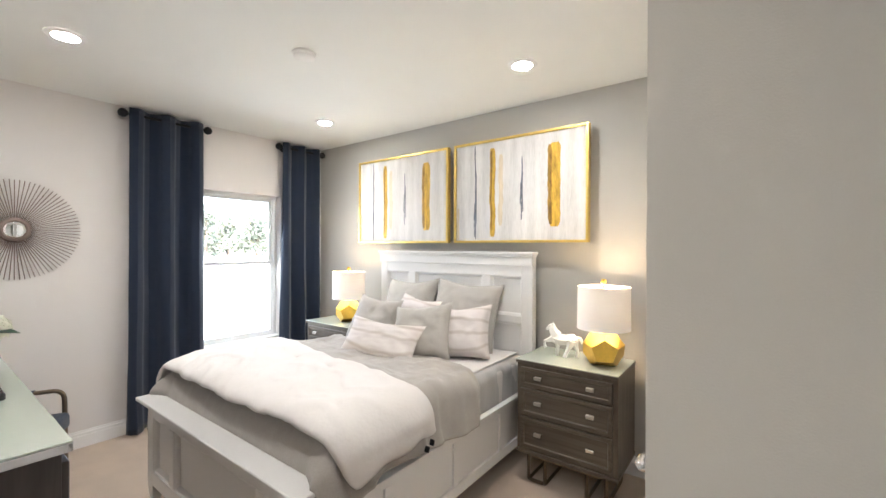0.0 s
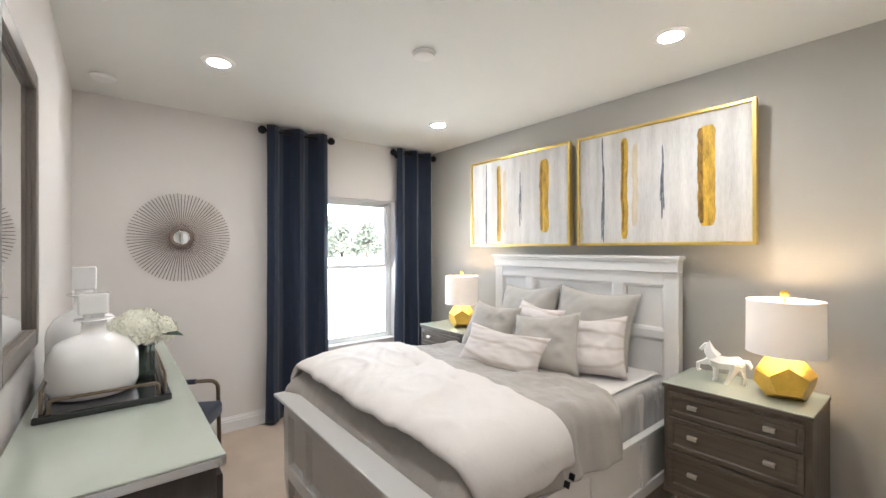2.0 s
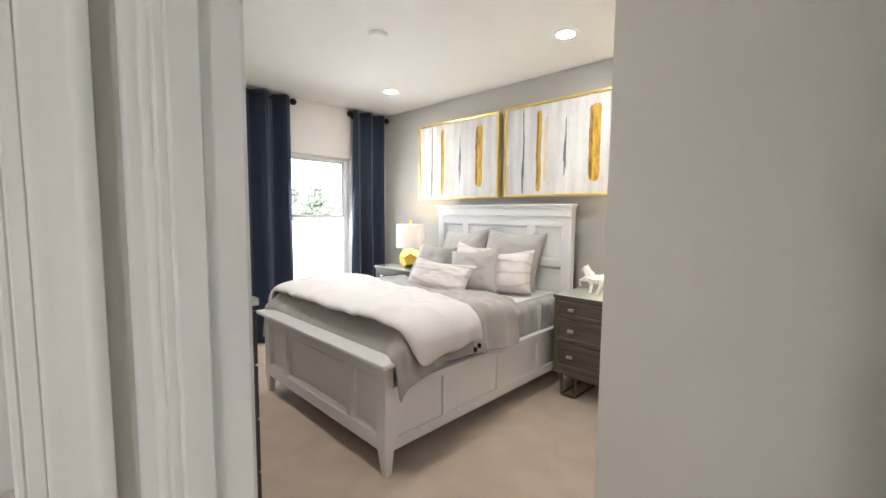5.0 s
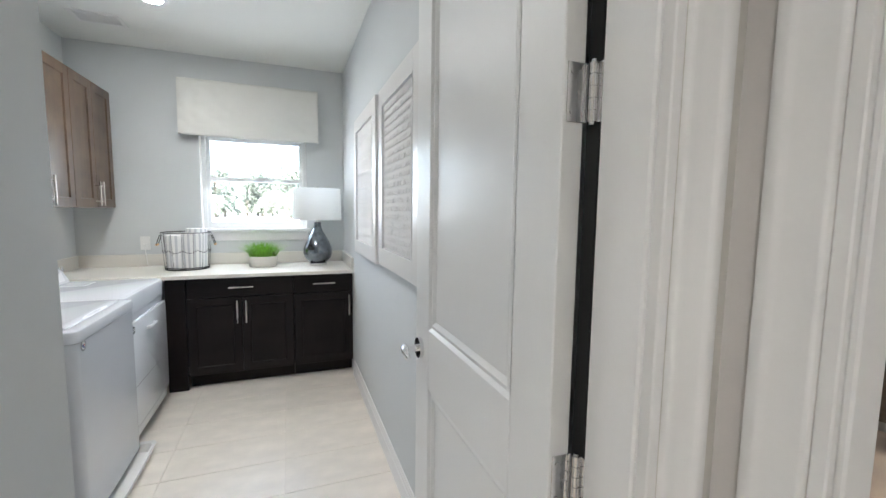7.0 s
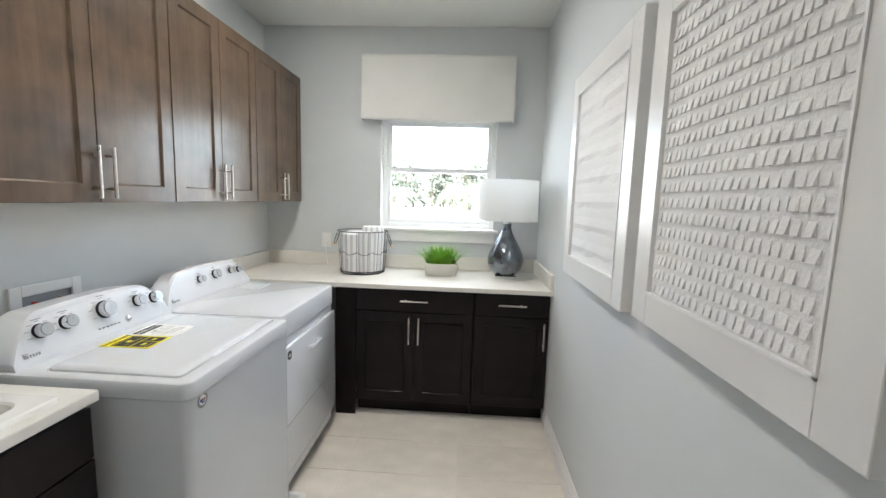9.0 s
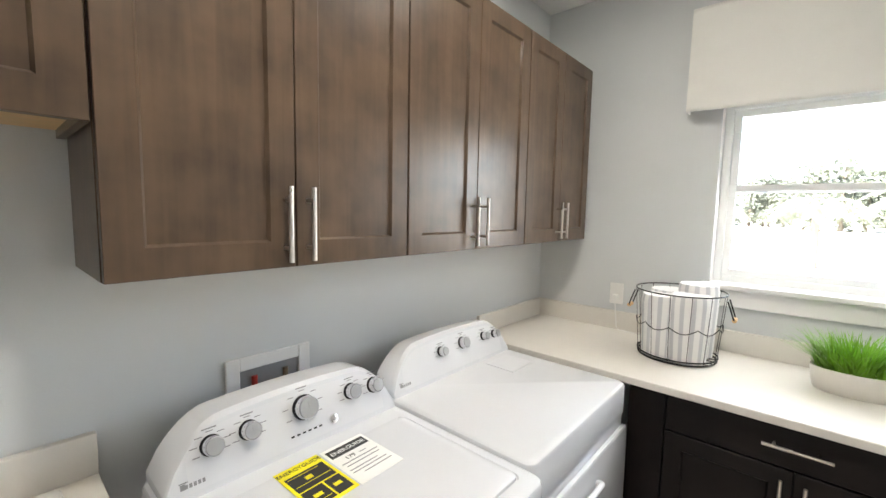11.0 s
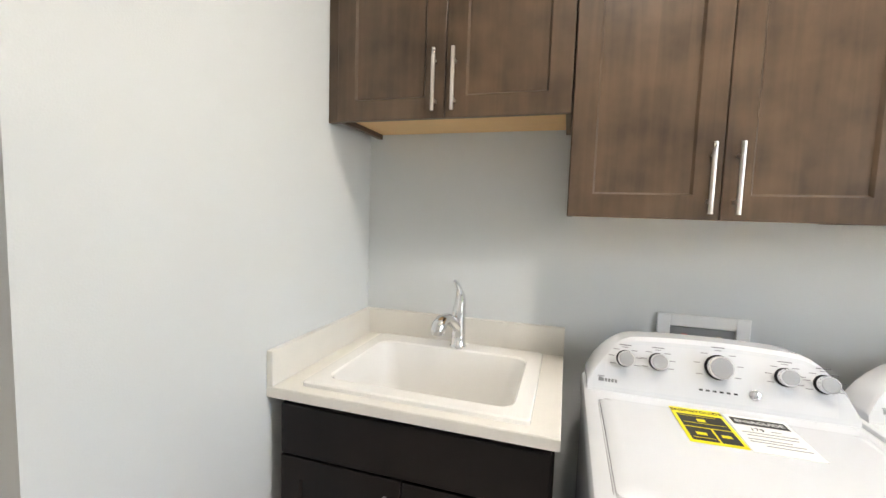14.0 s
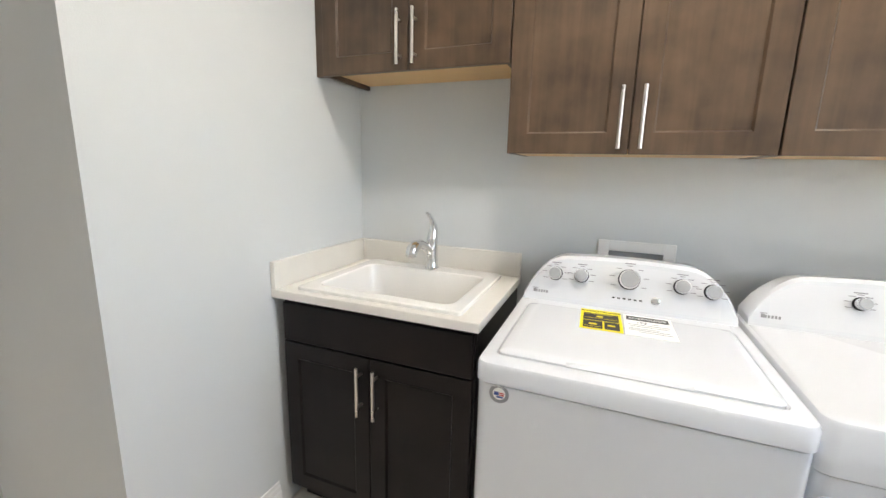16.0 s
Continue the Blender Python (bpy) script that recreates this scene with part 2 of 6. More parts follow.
ESPRESSO = wood("espresso_cabinet", (0.0065, 0.0050, 0.0052), (0.0135, 0.0100, 0.0098), 0.38, along=2, mottle=0.85, spec=0.20)
BROWN_CAB = wood("brown_stained_maple", (0.046, 0.029, 0.018), (0.118, 0.075, 0.045), 0.36, along=2, mottle=0.70, coat=0.25, spec=0.3, cloudy=7.0)
MAPLE = mat("unstained_maple_ply", (0.66, 0.43, 0.20), 0.5, vary=0.08, scale=6, stretch=(1, 8, 1))
QUARTZ = mat("cream_quartz", (0.72, 0.69, 0.635), 0.38, vary=0.03, scale=12, fine=160, bump=0.01)
SINK = mat("white_acrylic", (0.82, 0.80, 0.765), 0.16, vary=0.01, coat=0.3, bump=0.0)
ENAMEL = mat("white_enamel", (0.66, 0.675, 0.70), 0.20, vary=0.008, scale=3, bump=0.0, coat=0.3, rvary=0.03)
PANEL_WHITE = mat("satin_white_console", (0.64, 0.65, 0.67), 0.38, vary=0.01, bump=0.0)
PANEL_GREY = mat("satin_grey_knob", (0.40, 0.41, 0.42), 0.32, vary=0.02, metal=0.3)
SHADOW_GAP = mat("painted_gap_shade", (0.02, 0.02, 0.02), 0.9)
VALANCE = mat("white_valance_cloth", (0.74, 0.73, 0.69), 0.9, vary=0.03, fine=340, bump=0.35, sheen=0.1)
MERCURY = mat("smoky_mercury_glass", (0.18, 0.20, 0.225), 0.16, metal=0.85, vary=0.6, scale=16, fine=120, bump=0.25, coat=0.5)
YELLOW = mat("yellow_paper", (0.86, 0.75, 0.01), 0.5, vary=0.03)
PAPER = mat("white_paper", (0.82, 0.82, 0.80), 0.6, vary=0.02)
INK = mat("black_ink", (0.02, 0.02, 0.02), 0.6)
GREY_INK_AND_SHADE = mat("grey_ink_and_shade", (0.25, 0.25, 0.26), 0.6)
CANVAS = mat("grey_white_canvas", (0.57, 0.555, 0.545), 0.85, vary=0.20, scale=3.2, fine=40, bump=0.3, dist=0.002, stretch=(5, 1, 0.5))
STROKE_GOLD = mat("ochre_gold_paint", (0.50, 0.31, 0.04), 0.4, metal=0.2, vary=0.55, scale=10, fine=60, bump=0.5, stretch=(3, 1, 0.6))
STROKE_BROWN = mat("brown_gold_paint", (0.27, 0.15, 0.025), 0.4, metal=0.2, vary=0.75, scale=14, fine=60, bump=0.5, stretch=(3, 1, 0.8))
STROKE_TAN = mat("pale_tan_paint", (0.56, 0.48, 0.36), 0.7, vary=0.18, scale=12, stretch=(3, 1, 0.6))
STROKE_DARK = mat("slate_blue_paint", (0.12, 0.13, 0.16), 0.7, vary=0.7, scale=22, fine=70, stretch=(2, 1, 0.6))
PAPER_ART = mat("cast_white_paper", (0.74, 0.725, 0.71), 0.85, vary=0.04, scale=5, fine=140, bump=0.6, dist=0.003)
WICKER = mat("taupe_metal_rod", (0.22, 0.165, 0.14), 0.45, metal=0.35, vary=0.1)
TOWEL = striped("striped_towelling", (0.82, 0.81, 0.80), (0.58, 0.58, 0.60))
GLASS = clear_glass("window_glass")
VASE_GLASS = clear_glass("vase_glass", (0.80, 0.84, 0.84))
SHADE_LIT = lamp_cloth("white_lampshade_cloth", (0.80, 0.77, 0.76), 0.03)
SHADE_OFF = lamp_cloth("plain_lampshade_cloth", (0.84, 0.84, 0.82), 0.45)
LENS = glow("downlight_lens", (1.0, 0.95, 0.88), 24.0)
BULB = glow("warm_bulb", (1.0, 0.78, 0.50), 7.0)
GROUND = mat("pale_sandy_ground", (0.50, 0.47, 0.40), 0.95, vary=0.2, scale=0.08, fine=3)
STUCCO = mat("pale_stucco", (0.62, 0.60, 0.55), 0.9, vary=0.05, scale=2)
FOLIAGE = mat("tree_foliage", (0.15, 0.165, 0.125), 0.8, vary=0.4, scale=0.3, fine=3, bump=0)
PALM_LEAF = mat("palm_foliage", (0.15, 0.165, 0.115), 0.7, vary=0.4, scale=1, fine=6, bump=0)
BARK = mat("tree_bark", (0.16, 0.12, 0.09), 0.95, vary=0.3, scale=3)


# ---- building helpers ----
def thing(name, at, label, category, group="", kind="", rz=0):
    ob = new(name)
    ob.empty_display_size = 0.1
    ob.matrix_basis = pose(*at, 0, 0, rz)
    return tagged(ob, label, category, group, kind)


def mesh_of(name, bm, material, smooth=False):
    me = bpy.data.meshes.new(name)
    bm.normal_update()
    bm.to_mesh(me)
    bm.free()
    for m in (material if isinstance(material, (list, tuple)) else [material]):
        me.materials.append(m)
    if smooth:
        me.polygons.foreach_set("use_smooth", [True] * len(me.polygons))
        me.set_sharp_from_angle(angle=radians(smooth if smooth > 1 else 40))
    return me


def part(name, bm, material, parent, label="", smooth=False, at=None):
    ob = new(name, mesh_of(name, bm, material, smooth))
    ob.parent = parent
    if at is not None:
        ob.matrix_basis = at
    return tagged(ob, label)


def whole(name, bm, material, label, category, group="", kind="", smooth=False, at=None):
    ob = new(name, mesh_of(name, bm, material, smooth))
    if at is not None:
        ob.matrix_basis = at
    return tagged(ob, label, category, group, kind)


def box(bm, x0, x1, y0, y1, z0, z1, bevel=0.0, seg=1):
    t = bmesh.new()
    v = [t.verts.new((x, y, z)) for z in (z0, z1) for y in (y0, y1) for x in (x0, x1)]
    for f in ((0, 2, 3, 1), (4, 5, 7, 6), (0, 1, 5, 4), (1, 3, 7, 5), (3, 2, 6, 7), (2, 0, 4, 6)):
        t.faces.new([v[i] for i in f])
    if bevel:
        bmesh.ops.bevel(t, geom=t.edges[:], offset=bevel, segments=seg, affect="EDGES", profile=0.5)
    merge(bm, t)
    return bm


def merge(bm, t, m=None):
    t.verts.index_update()
    vs = [bm.verts.new(m @ v.co if m else v.co) for v in t.verts]
    for f in t.faces:
        g = bm.faces.new([vs[v.index] for v in f.verts])
        g.material_index, g.smooth = f.material_index, f.smooth
    t.free()


def boxed(*a, **k):
    return box(bmesh.new(), *a, **k)


def ring(bm, c, u, v, r, n, rv=None):
    return [bm.verts.new(c + u * (r * math.cos(2 * math.pi * i / n)) + v * ((rv or r) * math.sin(2 * math.pi * i / n))) for i in range(n)]


def bridge(bm, a, b):
    n = len(a)
    for i in range(n):
        bm.faces.new((a[i], a[(i + 1) % n], b[(i + 1) % n], b[i]))


def tube(bm, pts, r, n=8, caps=True, radii=None):
    """A round bar along a line of points."""
    pts = [Vector(p) for p in pts]
    prev, first, up = None, None, None
    for i, p in enumerate(pts):
        d = (pts[min(i + 1, len(pts) - 1)] - pts[max(i - 1, 0)]).normalized()
        if up is None:
            up = Vector((0, 0, 1)) if abs(d.z) < 0.9 else Vector((1, 0, 0))
        u = d.cross(up).normalized()
        w = u.cross(d).normalized()
        up = w
        rr = ring(bm, p, u, w, radii[i] if radii else r, n)
        if prev:
            bridge(bm, prev, rr)
        else:
            first = rr
        prev = rr
    if caps:
        bm.faces.new(first[::-1]), bm.faces.new(prev)
    return bm


def lathe(bm, profile, n=32, sx=1.0, sy=1.0):
    """A turned shape from (radius, height) pairs."""
    prev = None
    for r, z in profile:
        rr = [bm.verts.new((r * sx * math.cos(2 * math.pi * i / n), r * sy * math.sin(2 * math.pi * i / n), z)) for i in range(n)]
        if prev:
            bridge(bm, prev, rr)
        else:
            bm.faces.new(rr[::-1])
        prev = rr
    bm.faces.new(prev)
    return bm


def arc(points, radius, n=5):
    """Round the corners of a polyline."""
    pts = [Vector(p) for p in points]
    out = [pts[0]]
    for a, b, c in zip(pts, pts[1:], pts[2:]):
        p, q = b + (a - b).normalized() * radius, b + (c - b).normalized() * radius
        for i in range(n + 1):
            t = i / n
            out.append(p * (1 - t) ** 2 + b * 2 * t * (1 - t) + q * t * t)
    return out + [pts[-1]]


def panelled(bm, x0, x1, z0, z1, y0, y1, rail, depth, lip=0.006):
    """A framed front in the plane of x and z, facing -y, with a sunk panel, as one skin."""
    prev = None
    first_loop = None
    for inset, y in ((0.0, y1), (0.0, y0 + 0.0015), (0.0015, y0), (rail, y0), (rail + 0.0015, y0 + 0.002), (rail + lip, y0 + depth)):
        cur = [bm.verts.new((x, y, z)) for x, z in ((x0 + inset, z0 + inset), (x1 - inset, z0 + inset), (x1 - inset, z1 - inset), (x0 + inset, z1 - inset))]
        if prev:
            bridge(bm, prev, cur)
        else:
            first_loop = cur
        prev = cur
    bm.faces.new(prev), bm.faces.new(first_loop[::-1])
    bmesh.ops.recalc_face_normals(bm, faces=bm.faces[:])
    return bm


def bars(name, boxes_, material, parent, bevel=0.002, label=""):
    """One part for each box."""
    return [part(name, boxed(*b, bevel=bevel), material, parent, label) for b in boxes_]


def wall_with_holes(name, axis, c0, c1, a0, a1, z0, z1, holes, material, label):
    """A wall between two planes of one axis, from a0 to a1 along the other, pierced by holes (b0, b1, h0, h1)."""
    bm = bmesh.new()

    def slab(p, q, r, s):
        if q - p > 1e-4 and s - r > 1e-4:
            box(bm, *((c0, c1, p, q) if axis == "x" else (p, q, c0, c1)), r, s)
    at = a0
    for b0, b1, h0, h1 in sorted(holes):
        slab(at, b0, z0, z1), slab(b0, b1, z0, h0), slab(b0, b1, h1, z1)
        at = b1
    slab(at, a1, z0, z1)
    bmesh.ops.remove_doubles(bm, verts=bm.verts[:], dist=0.0005)
    return whole(name, bm, material, label, "wall", kind="structure")


H, HB = 2.74, 2.715                  # ceilings of the laundry and hall, and of the bedroom
WX, NY, SY = -2.95, 5.49, 2.275      # bedroom's west, north and south faces
EX, EY = 1.043, 3.250                # corner of the closet wall
LN, LS, LE = 2.135, -0.02, 0.035      # laundry's north and south faces, nook's east face
NOOK = 1.115                         # north end of the nook's wall
HX = 0.86                           # hall face of the laundry's door wall

# ---- structure ----
wall_with_holes("wall_west", "x", WX - 0.20, WX, LS - 0.12, NY + 0.12, -0.25, H, [(4.04, 4.965, 0.585, 2.11), (0.895, 1.788, 1.235, 2.10)], [WALL_WHITE], "warm white painted window wall of the bedroom")
boxes = [("wall_north", (WX, 2.6, NY, NY + 0.12, -0.1, H), WALL_GREY, "grey painted accent wall behind the bed"),
         ("wall_laundry_south", (WX, 1.0, LS - 0.12, LS, -0.1, H), WALL_LAUNDRY, "pale grey painted laundry wall behind the machines"),
         ("wall_hall_south", (HX, 2.6, -0.14, -0.02, -0.1, H), WALL_HALL, "beige painted hall wall"),
         ("wall_hall_east", (2.6, 2.72, -0.14, NY + 0.12, -0.1, H), WALL_HALL, "beige painted hall wall")]
for n, b, m, lb in boxes:
    whole(n, boxed(*b), m, lb, "wall", kind="structure")
# a thin skin of the laundry's own colour on its side of the window wall
wall_with_holes("wall_laundry_west", "x", WX, WX + 0.004, LS, LN, 0.0, H, [(0.895, 1.788, 1.235, 2.10)], WALL_LAUNDRY, "pale grey painted laundry wall round the window")
wall_with_holes("wall_nook", "x", LE, LE + 0.11, LS, NOOK, 0, H, [], WALL_LAUNDRY, "pale grey painted wall beside the laundry sink")
whole("wall_entry", boxed(LE + 0.11, 0.74, NOOK - 0.11, NOOK, 0, H), WALL_LAUNDRY, "pale grey painted return wall inside the laundry door", "wall", kind="structure")
wall_with_holes("wall_laundry_door", "x", 0.74, HX, LS, 2.18, 0, H, [(1.285, 2.076, 0, 2.46)], WALL_HALL, "beige painted wall round the laundry door")
whole("wall_laundry_north", boxed(WX + 0.004, 0.74, LN, 2.18, 0, H), WALL_LAUNDRY, "pale grey painted laundry wall with pictures", "wall", kind="structure")
wall_with_holes("wall_south", "y", 2.18, SY, WX, 2.6, 0, H, [(0.970, 1.765, 0, 2.46)], WALL_WHITE, "warm white painted wall round the bedroom door")
wall_with_holes("wall_closet", "x", EX, EX + 0.11, EY, NY, 0, H, [(3.585, 4.305, 0, 2.46)], WALL_GREY, "grey painted wall with the closet door")
whole("wall_closet_return", boxed(EX, 2.6, EY - 0.004, EY, 0, H), WALL_HALL, "beige painted wall beside the bedroom entry", "wall", kind="structure")
whole("wall_closet_core", boxed(EX + 0.11, 2.6, EY, EY + 0.1, 0, H), WALL_HALL, "beige painted closet wall", "wall", kind="structure")
whole("ceiling_bedroom", boxed(WX - 0.2, 2.72, 2.24, NY + 0.12, HB, H + 0.1), CEIL, "white painted bedroom ceiling", "ceiling", kind="structure")
whole("ceiling_laundry", boxed(WX - 0.2, 2.72, -0.14, 2.24, H, H + 0.1), CEIL, "white painted laundry ceiling", "ceiling", kind="structure")
whole("floor_bedroom", boxed(WX, 2.6, 2.24, NY, -0.1, 0), CARPET, "beige cut-pile carpet", "carpet", kind="structure")
floor_laundry = whole("floor_laundry", boxed(WX, 2.6, LS, 2.24, -0.1, -0.004), GROUT, "pale stone-look tiled floor", "floor", kind="structure")


def base_profile(bm, p, q, out, h=0.13, d=0.014):
    """A moulded baseboard from p to q along a wall, standing out in the given direction."""
    p, q, o = Vector((*p, 0)), Vector((*q, 0)), Vector((*out, 0))
    prof = [(0, 0), (d, 0), (d, h * 0.68), (d * 0.75, h * 0.72), (d * 0.72, h * 0.84), (d * 0.45, h * 0.90), (d * 0.35, h), (0, h)]
    a, b = [[bm.verts.new(e + o * s + Vector((0, 0, z))) for s, z in prof] for e in (p, q)]
    bridge(bm, a, b)
    bm.faces.new(a[::-1]), bm.faces.new(b)


runs = [((WX, SY), (WX, NY), (1, 0)), ((WX + 0.014, NY), (EX, NY), (0, -1)), ((WX + 0.014, SY), (0.885, SY), (0, 1)),
        ((EX, EY - 0.004), (2.6, EY - 0.004), (0, -1)), ((EX, EY), (EX, 3.50), (-1, 0)), ((EX, 4.39), (EX, NY - 0.014), (-1, 0)),
        ((-2.24, LN), (0.74, LN), (0, -1)), ((LE, 0.60), (LE, NOOK), (-1, 0)), ((LE - 0.014, NOOK), (0.74, NOOK), (0, 1)), ((-0.79, LS), (-0.77, LS), (0, 1)),
        ((HX, 0.0), (HX, 1.20), (1, 0)), ((1.86, 2.18), (2.6, 2.18), (0, -1))]
for p, q, o in runs:
    bm = bmesh.new()
    base_profile(bm, p, q, o)
    bmesh.ops.recalc_face_normals(bm, faces=bm.faces[:])
    whole("baseboard", bm, TRIM, "white moulded baseboard", "baseboard", kind="structure")


def casing(name, axis, face, out, a0, a1, top, w=0.064, sides=(True, True, True)):
    """Moulded casing round a door opening on one face of a wall."""
    t = thing(name, (0, 0, 0), "white moulded door casing", "door casing", kind="structure")
    # rounded inner edge, shallow cove, rounded outer bead
    shape = [(0.0, 0.0), (0.0, 0.007), (0.002, 0.0095), (0.006, 0.0105), (0.014, 0.0105), (0.022, 0.0112), (0.032, 0.0128), (0.040, 0.0150), (0.044, 0.0162), (0.047, 0.0185), (0.051, 0.0196), (w - 0.004, 0.0196), (w - 0.001, 0.0185), (w, 0.016), (w, 0.0)]

    def run(name_, place):
        bm = bmesh.new()
        ends = [[bm.verts.new(place(s, d, e)) for s, d in shape] for e in (0, 1)]
        bridge(bm, *ends)
        for e in ends:
            bm.faces.new(e)
        bmesh.ops.recalc_face_normals(bm, faces=bm.faces[:])
        part(name_, bm, TRIM, t, smooth=40)

    def put(a, d, z):
        return Vector((face + out * d, a, z) if axis == "x" else (a, face + out * d, z))
    # mitred at the top corners
    if sides[0]:
        run("casing_leg", lambda s, d, e: put(a0 - s, d, (top + s) * e))
    if sides[1]:
        run("casing_leg", lambda s, d, e: put(a1 + s, d, (top + s) * e))
    run("casing_head", lambda s, d, e: put(a1 + s if e else a0 - s, d, top + s))
    return t


def jamb(axis, c0, c1, a0, a1, top, stop):
    """Door lining with a stop strip, inside an opening."""
    t = thing("door_frame", (0, 0, 0), "white painted door lining with stop", "door frame", kind="structure")
    for lo, hi, name in ((a0, a0 + 0.018, "lining"), (a1 - 0.018, a1, "lining")):
        part(name, boxed(*((c0, c1, lo, hi) if axis == "x" else (lo, hi, c0, c1)), 0, top, bevel=0.002), TRIM, t)
        s = (lo + 0.018, lo + 0.029) if lo == a0 else (lo - 0.011, lo)
        part("stop", boxed(*((stop[0], stop[1], *s) if axis == "x" else (*s, stop[0], stop[1])), 0, top - 0.018, bevel=0.003), TRIM, t)
    part("lining_head", boxed(*((c0, c1, a0 + 0.018, a1 - 0.018) if axis == "x" else (a0 + 0.018, a1 - 0.018, c0, c1)), top - 0.018, top), TRIM, t)
    return t


def lever(parent, x, y, z, side, toward):
    """Chrome lever handle on a rose, on the face that looks to side (+1 or -1 along local y)."""
    bm = bmesh.new()
    tube(bm, [(x, y, z), (x, y + side * 0.012, z)], 0.033, 20)
    rose = part("door_handle", bm, CHROME, parent, "polished chrome lever handle", smooth=True)
    bm = bmesh.new()
    tube(bm, [(x, y + side * 0.010, z), (x, y + side * 0.055, z)], 0.011, 12)
    pts = [(x + toward * d, y + side * (0.055 + 0.010 * math.sin(d / 0.11 * 3.1)), z - 0.02 * (d / 0.11) ** 2 + 0.006) for d in (-0.012, 0, 0.02, 0.045, 0.065, 0.08)]
    tube(bm, pts, 0.01, 10, radii=[0.008, 0.012, 0.0115, 0.010, 0.009, 0.006])
    part("lever", bm, CHROME, rose, smooth=True)


def hinge(parent, x, y, z, n=0.09):
    bm = bmesh.new()
    for i in range(5):
        tube(bm, [(x, y, z + n * i / 5 + 0.0006), (x, y, z + n * (i + 1) / 5 - 0.0006)], 0.0068, 10)
    tube(bm, [(x, y, z - 0.004), (x, y, z + n + 0.004)], 0.0045, 8)
    h = part("hinge", bm, CHROME, parent, "chrome butt hinge", smooth=True)
    return h


def leaf(name, w, label, at, panel_top=1.05, h=2.44, th=0.040, stile=0.112):
    """A two-panel door leaf: hinge at local x = 0, free edge at x = w, faces at y = 0 and y = th."""
    d = thing(name, (0, 0, 0), label, "door", kind="structure")
    d.matrix_basis = at
    bm = bmesh.new()
    rails = [(0.01, 0.23), (0.875, panel_top), (h - 0.12, h)]
    box(bm, 0, stile, 0, th, 0.01, h, 0.002), box(bm, w - stile, w, 0, th, 0.01, h, 0.002)
    for a, b in rails:
        box(bm, stile, w - stile, 0, th, a, b)
    part("leaf_frame", bm, DOOR_PAINT, d)
    for (a, b), (c, e) in zip(rails, rails[1:]):
        bm = bmesh.new()
        box(bm, stile, w - stile, 0.012, th - 0.012, b, c)
        for face, s in ((0.0, 1), (th, -1)):
            o = [(stile, b), (w - stile, b), (w - stile, c), (stile, c)]
            prev = None
            for inset, dep in ((0.0, 0.0), (0.010, 0.007), (0.020, 0.005), (0.034, 0.0115)):
                cur = [bm.verts.new((x + (inset if x < w / 2 else -inset), face + s * dep, z + (inset if z == b else -inset))) for x, z in o]
                if prev:
                    bridge(bm, prev, cur)
                prev = cur
        bmesh.ops.recalc_face_normals(bm, faces=bm.faces[:])
        part("panel", bm, DOOR_PAINT, d)
    return d


HINGES = (0.30, 0.935, 1.568, 2.20)
# laundry door, open against the north wall
casing("door_casing_1", "x", HX, 1, 1.285, 2.076, 2.46)
casing("door_casing_2", "x", 0.74, -1, 1.285, 2.076, 2.46, w=0.068)
jamb("x", 0.74, HX, 1.285, 2.076, 2.46, (0.785, 0.845))
d1 = leaf("door_1", 0.753, "white two-panel laundry door, standing open", pose(0.702, 2.018, 0, 0, 0, 180) @ Matrix.Diagonal((1, -1, 1, 1)), panel_top=1.062, stile=0.130)
lever(d1, 0.699, 0.0, 0.985, -1, -1), lever(d1, 0.699, 0.040, 0.985, 1, -1)
bm = boxed(0.7525, 0.7542, 0.006, 0.034, 0.95, 1.02)
# black strip put in the hinge gap in place of its shade
part("hinge_gap_shade", boxed(-0.017, 0.012, 0.056, 0.062, 0.01, 2.44), SHADOW_GAP, d1, "black strip painting the shade in the hinge gap")
part("latch_plate", bm, CHROME, d1)
for hz in HINGES:
    hg = hinge(d1, -0.011, 0.047, hz)
    bm = boxed(-0.0022, -0.0004, 0.006, 0.044, hz, hz + 0.09, bevel=0.0006)
    for k in range(3):
        tube(bm, [(-0.0004, 0.016 + 0.014 * (k % 2), hz + 0.015 + 0.030 * k), (-0.0034, 0.016 + 0.014 * (k % 2), hz + 0.015 + 0.030 * k)], 0.004, 8)
    part("hinge_plate", bm, CHROME, hg)
    bm = boxed(-0.050, -0.014, 0.0515, 0.0540, hz, hz + 0.09, bevel=0.0006)
    part("jamb_plate", bm, CHROME, hg)

# bedroom door, open into the entry
casing("door_casing_3", "y", 2.18, -1, 0.970, 1.765, 2.46, w=0.064)
casing("door_casing_4", "y", SY, 1, 0.970, 1.765, 2.46, w=0.064)
jb = jamb("y", 2.18, SY, 0.970, 1.765, 2.46, (2.19, 2.226))
bm = boxed(0.988, 0.9895, 2.240, 2.272, 0.935, 0.995, bevel=0.0005)
box(bm, 0.989, 0.9904, 2.248, 2.264, 0.952, 0.978)
part("strike_plate", bm, CHROME, jb, "chrome strike plate")
d2 = leaf("door_2", 0.76, "white two-panel bedroom door, standing open", pose(1.742, 2.285, 0, 0, 0, 91))
lever(d2, 0.695, 0.0, 0.965, -1, -1), lever(d2, 0.695, 0.035, 0.965, 1, -1)
for hz in HINGES:
    hinge(d2, -0.008, -0.004, hz)
